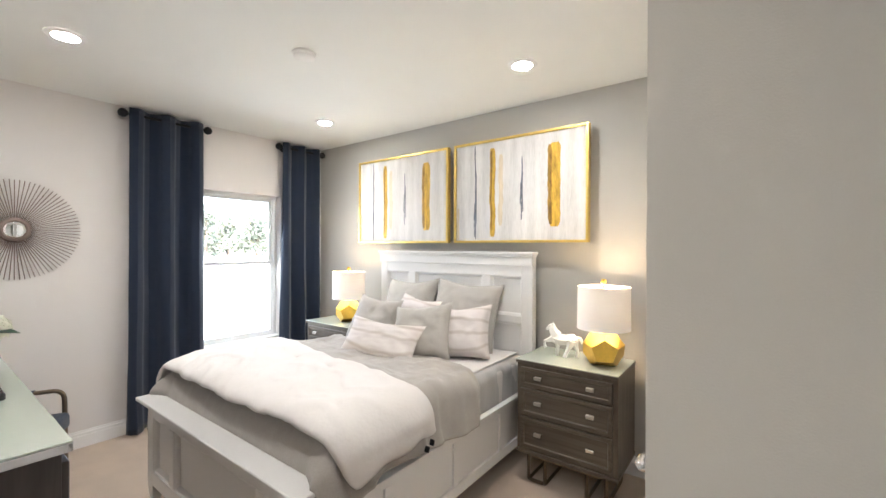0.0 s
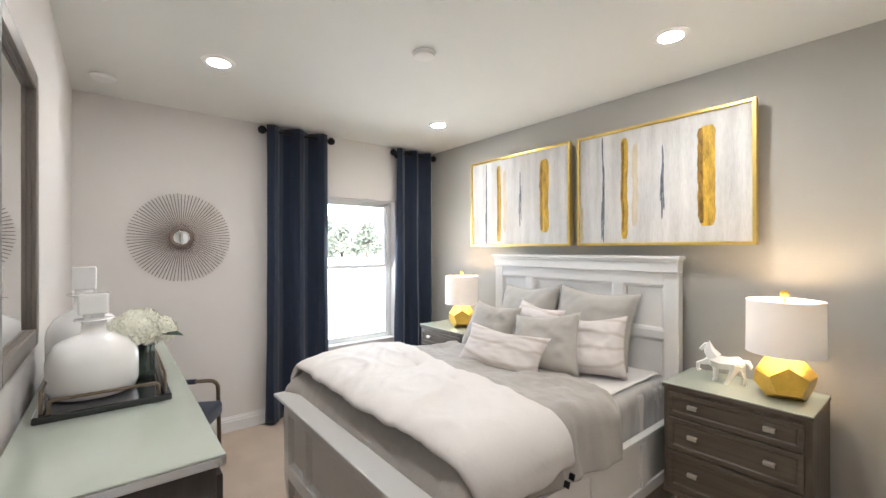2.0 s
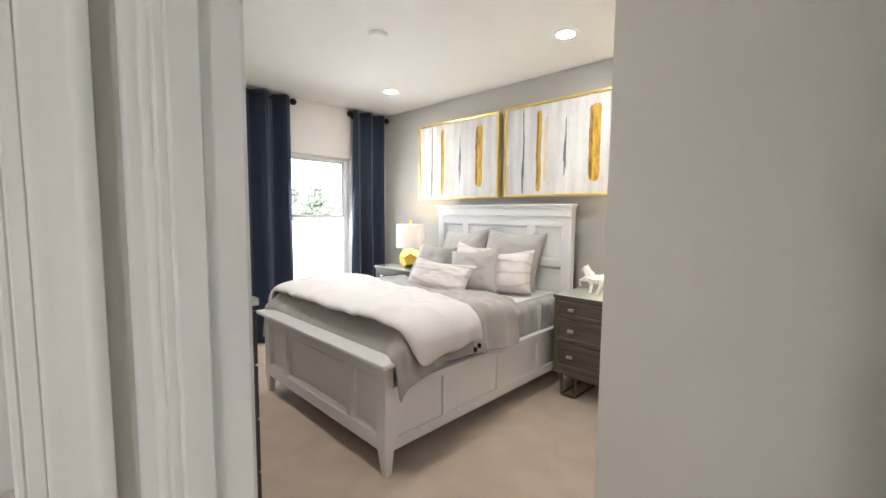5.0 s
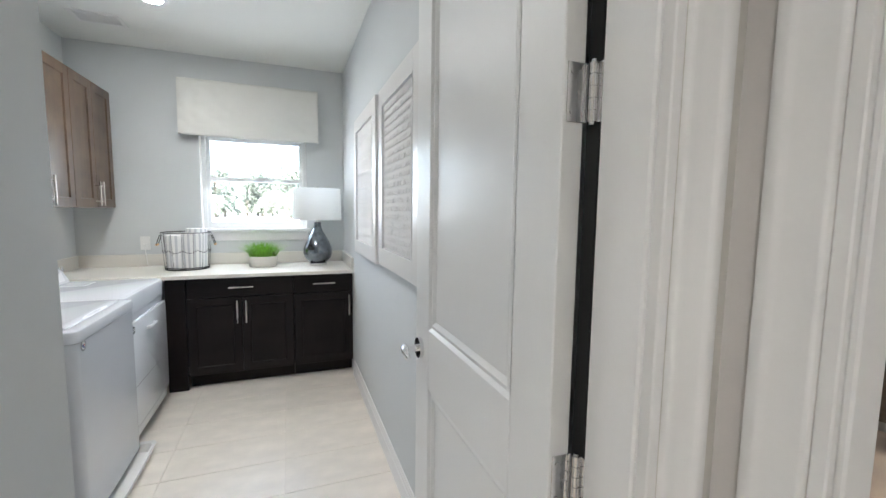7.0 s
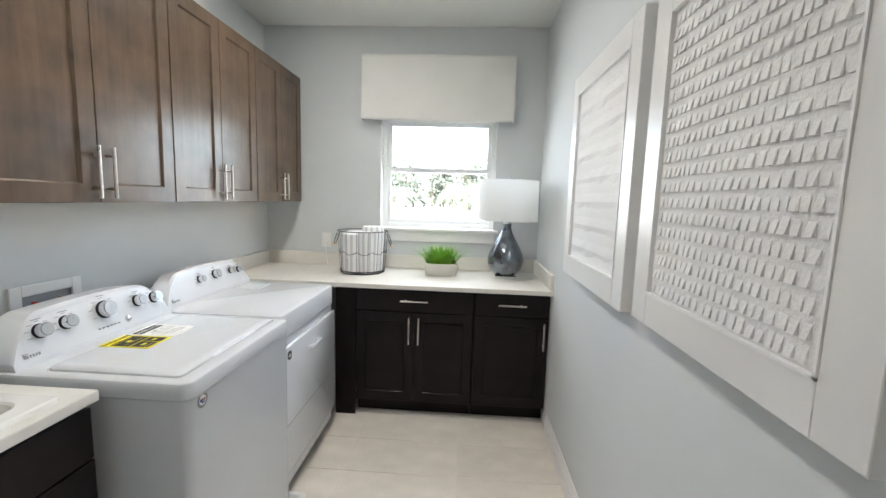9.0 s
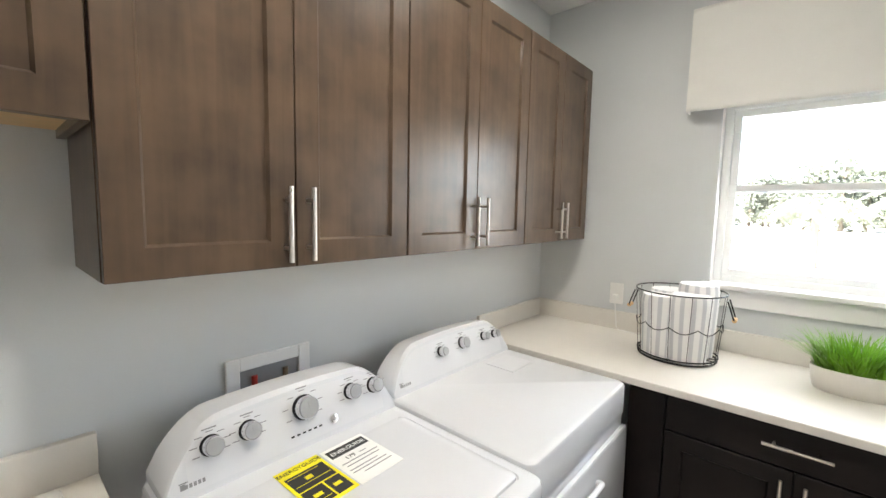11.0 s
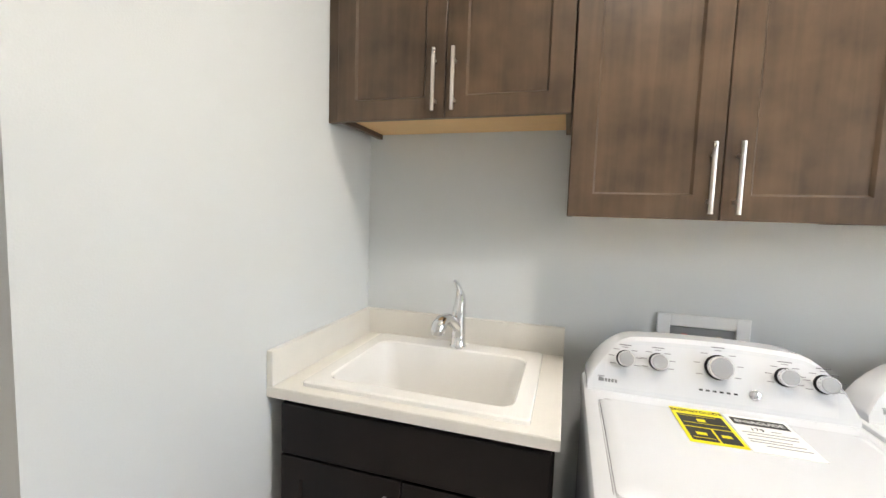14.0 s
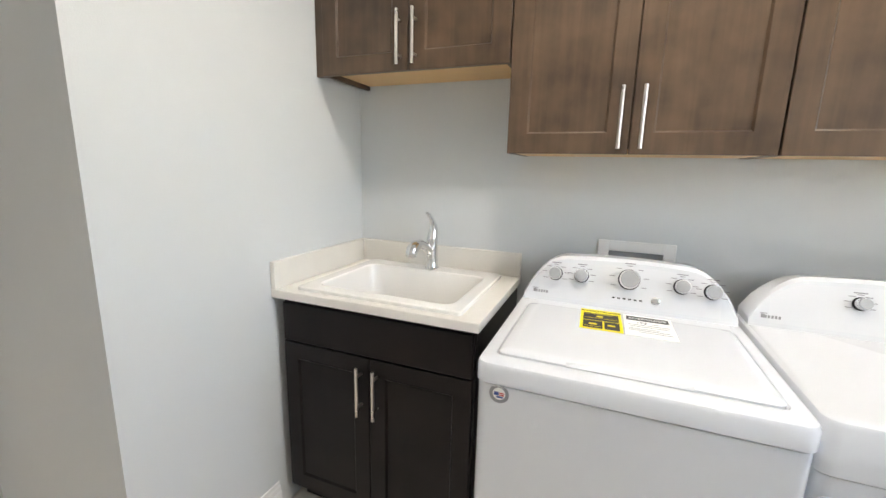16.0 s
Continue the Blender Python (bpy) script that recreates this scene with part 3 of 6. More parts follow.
# closet door, shut
casing("door_casing_5", "x", EX, -1, 3.585, 4.305, 2.46)
jamb("x", EX, EX + 0.11, 3.585, 4.305, 2.46, (EX + 0.045, EX + 0.09))
d3 = leaf("door_3", 0.684, "white two-panel closet door, standing slightly ajar", pose(EX + 0.004, 4.287, 0, 0, 0, -94))
lever(d3, 0.622, 0.0, 0.965, -1, -1)
for hz in HINGES:
    hinge(d3, -0.004, -0.013, hz)
bm = tube(bmesh.new(), [(-0.004, -0.008, 1.66), (0.03, -0.05, 1.663), (0.036, -0.075, 1.663)], 0.0045, 8)
part("hinge_stop", bm, CHROME, d3, smooth=True)


def window(name, y0, y1, z0, z1, zm, label):
    """A single-hung window in the west wall, with drywall returns and a sill."""
    t = thing(name, (WX, 0, 0), label, "window", kind="structure")
    g = -0.115
    f = 0.034
    for n, b in (("window_frame", (g - 0.04, g + 0.03, y0, y0 + f, z0, z1)), ("window_frame", (g - 0.04, g + 0.03, y1 - f, y1, z0, z1)),
                 ("window_frame", (g - 0.04, g + 0.03, y0 + f, y1 - f, z0, z0 + f)), ("window_frame", (g - 0.04, g + 0.03, y0 + f, y1 - f, z1 - f, z1))):
        part(n, boxed(*b, bevel=0.003), VINYL, t)
    for lo, hi, dx in ((z0 + f, zm + 0.018, 0.008), (zm - 0.018, z1 - f, -0.022)):
        s = 0.03
        bm = bmesh.new()
        for b in ((y0 + f, y0 + f + s, lo, hi), (y1 - f - s, y1 - f, lo, hi), (y0 + f + s, y1 - f - s, lo, lo + s), (y0 + f + s, y1 - f - s, hi - s, hi)):
            box(bm, g + dx - 0.012, g + dx + 0.014, b[0], b[1], b[2], b[3], 0.002)
        sash = part("sash", bm, VINYL, t, "white vinyl sash")
        pane = part("pane", boxed(g + dx - 0.002, g + dx + 0.002, y0 + f + s - 0.004, y1 - f - s + 0.004, lo + s - 0.004, hi - s + 0.004), GLASS, sash, "clear window glass")
        pane.visible_shadow = False
    for ly in (y0 + (y1 - y0) * 0.3, y0 + (y1 - y0) * 0.7):
        part("sash_lock", boxed(g + 0.018, g + 0.036, ly - 0.022, ly + 0.022, zm + 0.012, zm + 0.024, bevel=0.004), VINYL, t)
    return t


w1 = window("window_1", 4.04, 4.965, 0.585, 2.11, 1.388, "white vinyl single-hung bedroom window")
part("window_sill", boxed(-0.085, 0.012, 4.04, 4.965, 0.585, 0.598, bevel=0.003), TRIM, w1, "white window sill")
w2 = window("window_2", 0.895, 1.788, 1.235, 2.10, 1.690, "white vinyl single-hung laundry window")
part("window_sill", boxed(-0.085, 0.045, 0.86, 1.82, 1.212, 1.237, bevel=0.004), TRIM, w2, "white painted window stool")
part("apron", boxed(0.004, 0.022, 0.885, 1.795, 1.13, 1.212, bevel=0.004), TRIM, w2, "white painted apron board")


# ---- outdoors ----
bm = bmesh.new()
v = [bm.verts.new(p) for p in ((-900, -900, -0.25), (900, -900, -0.25), (900, 900, -0.25), (-900, 900, -0.25))]
bm.faces.new(v)
whole("ground", bm, GROUND, "pale sandy ground of a new estate", "ground", kind="structure")
whole("house_roof", boxed(WX - 0.5, 4, -1, NY + 1, H + 0.12, H + 0.3), STUCCO, "flat covering over the rooms", "roof", kind="structure")
whole("house_wall", boxed(2.8, 3.0, -1, NY + 1, -0.25, H + 0.12), STUCCO, "pale stucco outer wall", "wall", kind="structure")


def tree_mesh(seed, h, r, lo):
    rnd = random.Random(seed)
    bm = bmesh.new()
    clumps = [(rnd.uniform(-r, r) * 0.75, rnd.uniform(-r, r) * 0.75, rnd.uniform(lo, h), rnd.uniform(0.5, 1.0) * r * 0.5) for _ in range(22)]
    for cx, cy, cz, cr in clumps:
        k = 1 - max(0, (cz - lo) / (h - lo)) * 0.55
        for _ in range(70):
            d = Vector((rnd.gauss(0, 1), rnd.gauss(0, 1), rnd.gauss(0, 0.8)))
            p = Vector((cx * k, cy * k, cz)) + d * cr * 0.5
            s = rnd.uniform(0.14, 0.32)
            u, w = Vector((rnd.gauss(0, 1), rnd.gauss(0, 1), rnd.gauss(0, 1))).normalized(), Vector((rnd.gauss(0, 1), rnd.gauss(0, 1), rnd.gauss(0, 1))).normalized()
            bm.faces.new([bm.verts.new(p + u * s), bm.verts.new(p + w * s), bm.verts.new(p - u * s), bm.verts.new(p - w * s)])
    return bm


def tree(seed, h, r, at):
    t = thing("tree", at, "tall green pine at the edge of far woods", "tree", "trees beyond the window")
    bm = tube(bmesh.new(), [(0, 0, 0), (0.1, 0.05, h * 0.5), (0, 0, h * 0.95)], 0.2, 7, radii=[0.28, 0.18, 0.04])
    rnd = random.Random(seed)
    for i in range(7):
        z, a = h * (0.35 + 0.08 * i), rnd.uniform(0, 6.28)
        tube(bm, [(0.05, 0, z), (math.cos(a) * r * 0.7, math.sin(a) * r * 0.7, z + 0.8)], 0.05, 5, radii=[0.07, 0.02])
    part("trunk", bm, BARK, t)
    part("crown", tree_mesh(seed, h, r, h * 0.10), FOLIAGE, t)
    return t


rnd = random.Random(4)
kinds = [tree(11 + i, 8 + i, 3.2 + 0.3 * i, (-75, -30 + 6 * i, -0.25)) for i in range(3)]
for i in range(72):
    y = -46 + i * 1.6 + rnd.uniform(-1, 1)
    copy_thing(kinds[i % 3], pose(-78 - rnd.uniform(-6, 14), y * 1.1, -0.25, 0, 0, rnd.uniform(0, 360)))


def palm(at, seed, h=3.2):
    t = thing("palm_tree", at, "small palm tree with arching fronds", "palm tree", "palms outside the laundry")
    rnd = random.Random(seed)
    part("trunk", tube(bmesh.new(), [(0, 0, 0), (0.05, 0, h * 0.5), (0, 0.04, h * 0.7)], 0.12, 8, radii=[0.16, 0.12, 0.10]), BARK, t)
    bm = bmesh.new()
    for i in range(16):
        a, up = i * 0.39 + rnd.uniform(-0.2, 0.2), rnd.uniform(0.4, 1.3)
        pts = [Vector((math.cos(a) * s * 1.5, math.sin(a) * s * 1.5, h * 0.7 + up * s - 1.3 * s * s)) for s in (0, 0.25, 0.5, 0.75, 1.0)]
        for p, q in zip(pts, pts[1:]):
            for k in range(5):
                c = p.lerp(q, k / 5)
                side = Vector((-math.sin(a), math.cos(a), 0))
                for sg in (-1, 1):
                    e = c + side * sg * 0.38 + (q - p) * 0.9 + Vector((0, 0, -0.16))
                    bm.faces.new([bm.verts.new(c), bm.verts.new(c + (q - p).normalized() * 0.05), bm.verts.new(e)])
    part("crown", bm, PALM_LEAF, t)
    return t


palm((-20, 1.5, -0.25), 3), palm((-24, 4.2, -0.25), 5, 3.8), palm((-22, -2.5, -0.25), 8, 3.0)


# ---- ceiling fixtures ----
def downlight(at, label="round recessed downlight, lit, in a white ceiling"):
    t = thing("downlight", at, label, "ceiling light", "recessed downlights")
    bm = bmesh.new()
    lathe(bm, [(0.058, -0.002), (0.061, -0.010), (0.082, -0.009), (0.091, -0.004), (0.092, 0.0)], 32)
    part("trim_ring", bm, TRIM, t, "white trim ring", smooth=True)
    part("lens", lathe(bmesh.new(), [(0.0005, -0.0135), (0.040, -0.0125), (0.057, -0.0105)], 32), LENS, t, "glowing lens")
    return t


first = downlight((-1.82, 3.0, HB))
for x, y in ((0.03, 4.82), (-1.97, 4.82), (0.03, 3.0)):
    copy_thing(first, pose(x, y, HB))
# the hall's, at (1.9, 0.9), is an unseen fixture added to brighten it
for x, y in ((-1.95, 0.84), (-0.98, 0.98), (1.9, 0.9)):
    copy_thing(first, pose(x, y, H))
# the last beam belongs to the added hall downlight
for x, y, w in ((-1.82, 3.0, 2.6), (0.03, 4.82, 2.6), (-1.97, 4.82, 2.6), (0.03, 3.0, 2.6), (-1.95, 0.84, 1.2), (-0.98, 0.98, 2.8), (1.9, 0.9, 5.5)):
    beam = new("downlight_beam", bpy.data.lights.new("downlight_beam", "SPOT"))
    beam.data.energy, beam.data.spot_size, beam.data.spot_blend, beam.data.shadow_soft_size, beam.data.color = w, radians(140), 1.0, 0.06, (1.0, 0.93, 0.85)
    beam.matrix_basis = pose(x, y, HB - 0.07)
sd = thing("smoke_detector", (-0.955, 3.91, HB), "round white smoke detector on the ceiling", "smoke detector")
part("base", lathe(bmesh.new(), [(0.070, -0.012), (0.070, 0.0)], 32), PLASTER, sd, smooth=True)
part("cover", lathe(bmesh.new(), [(0.02, -0.028), (0.045, -0.027), (0.060, -0.021), (0.064, -0.012)], 32), PLASTER, sd, smooth=True)
copy_thing(sd, pose(-2.53, 2.45, HB))


def vent(at, rz):
    t = thing("ceiling_vent", at, "white slatted air vent in the ceiling", "air vent", rz=rz)
    bm = bmesh.new()
    for b in ((-0.15, -0.125, -0.10, 0.10), (0.125, 0.15, -0.10, 0.10), (-0.125, 0.125, -0.10, -0.075), (-0.125, 0.125, 0.075, 0.10)):
        box(bm, b[0], b[1], b[2], b[3], -0.008, 0, 0.002)
    part("frame", bm, TRIM, t)
    for i in range(7):
        part("slat", boxed(-0.125, 0.125, -0.068 + 0.0215 * i, -0.058 + 0.0215 * i, -0.007, -0.001), TRIM, t)
    # grey sheet paints in the shade behind the slats
    part("backing_shade", boxed(-0.125, 0.125, -0.075, 0.075, -0.0012, -0.0004), GREY_INK_AND_SHADE, t)


vent((-2.42, 0.40, H), 90)


# ---- bed ----
BX0, BX1, BY0, BY1 = -1.71, -0.135, 3.35, 5.38
bed = thing("bed", ((BX0 + BX1) / 2, BY0, 0), "white panelled queen bed frame with tall headboard", "bed")
bw = (BX1 - BX0) / 2


def bpart(name, bm, label="", m=WHITE_FURN):
    return part(name, bm, m, bed, label)


# headboard: posts, three raised-frame panels over a grid, moulded cap
hy0, hy1 = 1.955, 2.02
hb = bpart("headboard", boxed(-bw + 0.07, bw - 0.07, hy0 + 0.028, hy1, 0.32, 1.42))
bars("headboard_post", [(-bw - 0.015, -bw + 0.075, hy0, hy1, 0, 1.42), (bw - 0.075, bw + 0.015, hy0, hy1, 0, 1.42)], WHITE_FURN, hb, 0.003)
bars("headboard_rail", [(-bw + 0.075, bw - 0.075, hy0, hy1, 1.335, 1.42), (-bw + 0.075, bw - 0.075, hy0, hy1, 0.32, 0.42)], WHITE_FURN, hb, 0.003)
bars("headboard_stile", [(-0.44, -0.36, hy0, hy1, 0.42, 1.335), (0.36, 0.44, hy0, hy1, 0.42, 1.335)], WHITE_FURN, hb, 0.003)
for z in (0.62, 0.98):
    bars("headboard_rail", [(a, b, hy0 + 0.004, hy1, z, z + 0.055) for a, b in ((-bw + 0.075, -0.44), (-0.36, 0.36), (0.44, bw - 0.075))], WHITE_FURN, hb, 0.003)
for a, b in ((-bw + 0.075, -0.44), (-0.36, 0.36), (0.44, bw - 0.075)):
    for c, d in ((0.42, 0.62), (0.675, 0.98), (1.035, 1.335)):
        bm = boxed(a, b, hy0 + 0.026, hy1, c, d)
        o = [(a, c), (b, c), (b, d), (a, d)]
        prev = None
        for inset, y in ((0, hy0 + 0.006), (0.012, hy0 + 0.012), (0.02, hy0 + 0.0255)):
            cur = [bm.verts.new((x + (inset if x == a else -inset), y, z + (inset if z == c else -inset))) for x, z in o]
            if prev:
                bridge(bm, prev, cur)
            prev = cur
        bmesh.ops.recalc_face_normals(bm, faces=bm.faces[:])
        part("panel", bm, WHITE_FURN, hb)
for g, c, d in ((0.017, 1.42, 1.488), (0.023, 1.488, 1.506), (0.033, 1.506, 1.527)):
    part("cap_moulding" if d < 1.52 else "cap", boxed(-bw - g, bw + g, hy0 - g, hy1, c, d, bevel=0.004), WHITE_FURN, hb)
# footboard
fb = bpart("footboard", boxed(-bw + 0.08, bw - 0.08, 0.028, 0.052, 0.15, 0.61))
bars("footboard_post", [(-bw, -bw + 0.085, 0, 0.055, 0.14, 0.614), (bw - 0.085, bw, 0, 0.055, 0.14, 0.614)], WHITE_FURN, fb, 0.003)
bars("footboard_rail", [(-bw + 0.085, bw - 0.085, 0, 0.055, 0.14, 0.225), (-bw + 0.085, bw - 0.085, 0, 0.055, 0.545, 0.614)], WHITE_FURN, fb, 0.003)
bars("footboard_stile", [(-0.46, -0.40, 0, 0.055, 0.225, 0.545), (0.40, 0.46, 0, 0.055, 0.225, 0.545)], WHITE_FURN, fb, 0.003)
for a, b in ((-bw + 0.085, -0.46), (-0.40, 0.40), (0.46, bw - 0.085)):
    bm = boxed(a, b, 0.026, 0.05, 0.225, 0.545)
    o = [(a, 0.225), (b, 0.225), (b, 0.545), (a, 0.545)]
    prev = None
    for inset, y in ((0, 0.005), (0.010, 0.008), (0.018, 0.016), (0.026, 0.0255)):
        cur = [bm.verts.new((x + (inset if x == a else -inset), y, z + (inset if z == 0.225 else -inset))) for x, z in o]
        if prev:
            bridge(bm, prev, cur)
        prev = cur
    bmesh.ops.recalc_face_normals(bm, faces=bm.faces[:])
    part("panel", bm, WHITE_FURN, fb)
part("cap", boxed(-bw - 0.045, bw + 0.045, -0.050, 0.075, 0.632, 0.654, bevel=0.004), WHITE_FURN, fb, "flat white cap")
part("cap_moulding", boxed(-bw - 0.02, bw + 0.02, -0.025, 0.065, 0.614, 0.632, bevel=0.003), WHITE_FURN, fb)
for sx in (-1, 1):
    bm = bmesh.new()
    t0, t1 = (bw - 0.075) * sx, bw * sx
    lo = [bm.verts.new((x, y, 0.0)) for x, y in ((t1 - sx * 0.012, 0.012), (t1 - sx * 0.05, 0.012), (t1 - sx * 0.05, 0.05), (t1 - sx * 0.012, 0.05))]
    hi = [bm.verts.new((x, y, 0.142)) for x, y in ((t1, 0.0), (t0, 0.0), (t0, 0.055), (t1, 0.055))]
    bridge(bm, lo, hi), bm.faces.new(lo[::-1]), bm.faces.new(hi)
    bmesh.ops.recalc_face_normals(bm, faces=bm.faces[:])
    bpart("leg", bm)
    # panelled side rail with a flat top lip
    xo, xi = sx * (bw - 0.005), sx * (bw - 0.035)
    lohi = sorted((xo, xi))
    rail = bpart("side_rail", boxed(*sorted((xo - sx * 0.016, xi - sx * 0.004)), 0.055, hy0, 0.15, 0.49))
    bars("rail_bar", [(*lohi, 0.055, hy0, 0.14, 0.205), (*lohi, 0.055, hy0, 0.455, 0.49), (*sorted((xo + sx * 0.012, xi)), 0.055, hy0, 0.49, 0.505)], WHITE_FURN, rail)
    bars("rail_stile", [(*lohi, a, b, 0.205, 0.455) for a, b in ((0.055, 0.09), (0.44, 0.49), (0.98, 1.03), (1.50, 1.55), (1.92, hy0))], WHITE_FURN, rail)
    for a, b in ((0.09, 0.44), (0.49, 0.98), (1.03, 1.50), (1.55, 1.95)):
        part("panel", boxed(*sorted((xo - sx * 0.014, xi)), a, b, 0.205, 0.455), WHITE_FURN, rail)


def cloth(name, nx, ny, fn, material, label, category, thick=0.012, group="", sub=0):
    """A sheet of cloth from a function of two parameters, with thickness."""
    bm = bmesh.new()
    g = [[bm.verts.new(fn(i / nx, j / ny)) for i in range(nx + 1)] for j in range(ny + 1)]
    for j in range(ny):
        for i in range(nx):
            bm.faces.new((g[j][i], g[j][i + 1], g[j + 1][i + 1], g[j + 1][i]))
    ob = whole(name, bm, material, label, category, group, smooth=180)
    if thick:
        s = ob.modifiers.new("thickness", "SOLIDIFY")
        s.thickness, s.offset = thick, 1
    return ob


def wr(x, y, z=0.0, k=1.0):
    return noise.noise(Vector((x * k, y * k, z)))


MT = 0.735
bm = boxed(BX0 + 0.05, BX1 - 0.05, BY0 + 0.16, BY1 - 0.10, 0.36, MT, bevel=0.055, seg=4)
mattress = whole("mattress", bm, SHEET, "white mattress with a fitted white sheet", "mattress", smooth=40)


def drape(x_flat0, x_flat1, z, hang, u, r=0.07, flare=0.02):
    """Point at arc length u (0 at left hem) of a cloth over a box: returns x, z and how far down the side it is."""
    wid = x_flat1 - x_flat0
    hl, hr = hang
    s = u * (hl + wid + hr)
    q = r * math.pi / 2
    if s < hl:
        d, sg, edge = hl - s, -1, x_flat0
    elif s > hl + wid:
        d, sg, edge = s - hl - wid, 1, x_flat1
    else:
        return x_flat0 + s - hl, z, 0.0
    if d < q:
        a = d / r
        return edge + sg * r * math.sin(a), z - r * (1 - math.cos(a)), d
    return edge + sg * (r + flare * (d - q) / 0.3), z - r - (d - q), d


def sheet_fn(u, v):
    y = 4.45 + v * 0.86
    x, z, d = drape(BX0 + 0.11, BX1 - 0.11, MT + 0.006, (0.30, 0.30), u, 0.06, 0.0)
    k = min(1, d / 0.08)
    x += (0.010 * wr(y * 9, z * 2) + 0.006 * wr(y * 22, z * 5)) * k * (1 if u > 0.5 else -1)
    z += 0.006 * wr(x * 5, y * 5) * (1 - k) + 0.012 * k * wr(y * 7, 3)
    return Vector((x, y, z))


cloth("flat_sheet", 90, 60, sheet_fn, SATIN, "silver-grey satin valance sheet with creases", "bed sheet", 0.004)


def top_sheet(u, v):
    x, y = BX0 + 0.10 + u * (BX1 - BX0 - 0.20), 4.5 + v * 0.80
    return Vector((x, y, MT + 0.016 + 0.006 * wr(x * 6, y * 6) + 0.004 * wr(x * 17, y * 15)))


cloth("top_sheet", 60, 40, top_sheet, SHEET, "white cotton sheet laid over the mattress", "bed sheet", 0.004)


def crease(x, y, k=1.0, s=0.0):
    """Sharp-crested wrinkles, about 0 to 1."""
    return (1 - abs(noise.noise(Vector((x * k, y * k, s)))) * 2.2) ** 3


def duvet_fn(u, v):
    end = 4.73 - 0.25 * max(0.0, (u - 0.45) / 0.55) ** 1.6
    hr = 0.31 + 0.015 * math.sin(v * 9 + 0.5)
    x, z, d = drape(BX0 + 0.09, BX1 - 0.09, MT + 0.045 + 0.03 * math.sin(math.pi * min(1, v * 1.1)), (0.36, hr), u, 0.09, 0.06)
    k = min(1, d / 0.12)
    start = BY0 + 0.085 - 0.055 * k
    y = start + v * (end - start)
    fold = math.sin(y * 13 + 2.5 * wr(y * 2, 1.0)) * 0.018 + 0.014 * wr(y * 11, z * 3) + 0.010 * crease(y * 6, z * 2, 1.0, 3)
    t = min(1.0, v * (end - BY0) / 0.15)
    x += (fold + 0.035 * (1 - t)) * k * (1 if u > 0.5 else -1)
    z -= (0.20 - 0.14 * k) * (1 - math.sqrt(max(0.0, 1 - (1 - t) ** 2)))
    rum = 0.014 * wr(x * 3.2, y * 3.2) + 0.008 * wr(x * 9, y * 8, 2) + 0.016 * crease(x * 2.2 + y, y * 3.0 - x, 1.0, 1) + 0.009 * crease(x * 6, y * 7 + x * 3, 1.0, 5) + 0.003 * wr(x * 30, y * 26, 4)
    z += rum * (1 - k)
    y += (0.010 * wr(x * 6, z * 6, 7) + 0.03 * k * wr(z * 4, 2.0)) * t
    return Vector((x, y, z))


cloth("duvet", 150, 110, duvet_fn, LINEN, "rumpled grey linen duvet hanging over the bed's sides", "duvet", 0.018)


def comforter_fn(u, v):
    # lies across the bed, wider at the window side; its end hangs over the rail
    s = max(0.0, (u - 0.86) / 0.14)
    y0_, y1_ = 3.435 + 0.085 * s ** 1.3, 4.235 - 0.245 * min(u, 0.86) + 0.01 * s
    y = y0_ + v * (y1_ - y0_) + 0.010 * math.sin(u * 9) + 0.010 * wr(u * 14, v * 2, 6)
    puff = (max(0.0, 1 - abs(2 * v - 1) ** 5)) ** 0.5 * (max(0.0, 1 - abs(2 * u - 1) ** 14)) ** 0.5
    x, z, d = drape(BX0 + 0.07, BX1 - 0.07, MT + 0.070 + 0.02 * math.sin(math.pi * v), (0.20, 0.265 - 0.045 * v + 0.008 * math.sin(v * 14)), u, 0.12, 0.08)
    k = min(1, d / 0.15)
    w = 0.018 * wr(x * 2.4, y * 2.6, 9) + 0.006 * wr(x * 7, y * 6, 5) + 0.002 * wr(x * 19, y * 17, 1) + 0.014 * crease(x * 2.4 - y, y * 2.6 + x, 1.0, 8) + 0.008 * crease(x * 6 + y * 2, y * 5, 1.0, 2)
    z += 0.040 * puff * (1 - 0.7 * k) + w * (1 - 0.6 * k)
    x += (0.035 * puff + 0.010 * math.sin(y * 15) + 0.010 * wr(y * 8, z * 6, 2)) * k * (1 if u > 0.5 else -1)
    # small tufts
    for tu, tv in ((0.42, 0.72), (0.62, 0.70)):
        z -= 0.022 * math.exp(-((u - tu) ** 2 * 3 + (v - tv) ** 2) / 0.0016)
    return Vector((x, y, z))


com = cloth("comforter", 150, 70, comforter_fn, COMFORT, "puffy white comforter folded in a band across the bed", "comforter", 0.03)
for k in range(2):
    bm = boxed(-0.012, 0.012, -0.004, 0.004, -0.03, 0.0, bevel=0.002)
    part("tie", bm, BLACK, com, "small black ribbon tie", at=pose(-0.022 - 0.006 * k, 3.95 + 0.045 * k, 0.622 + 0.014 * k, 0, 12, 15))


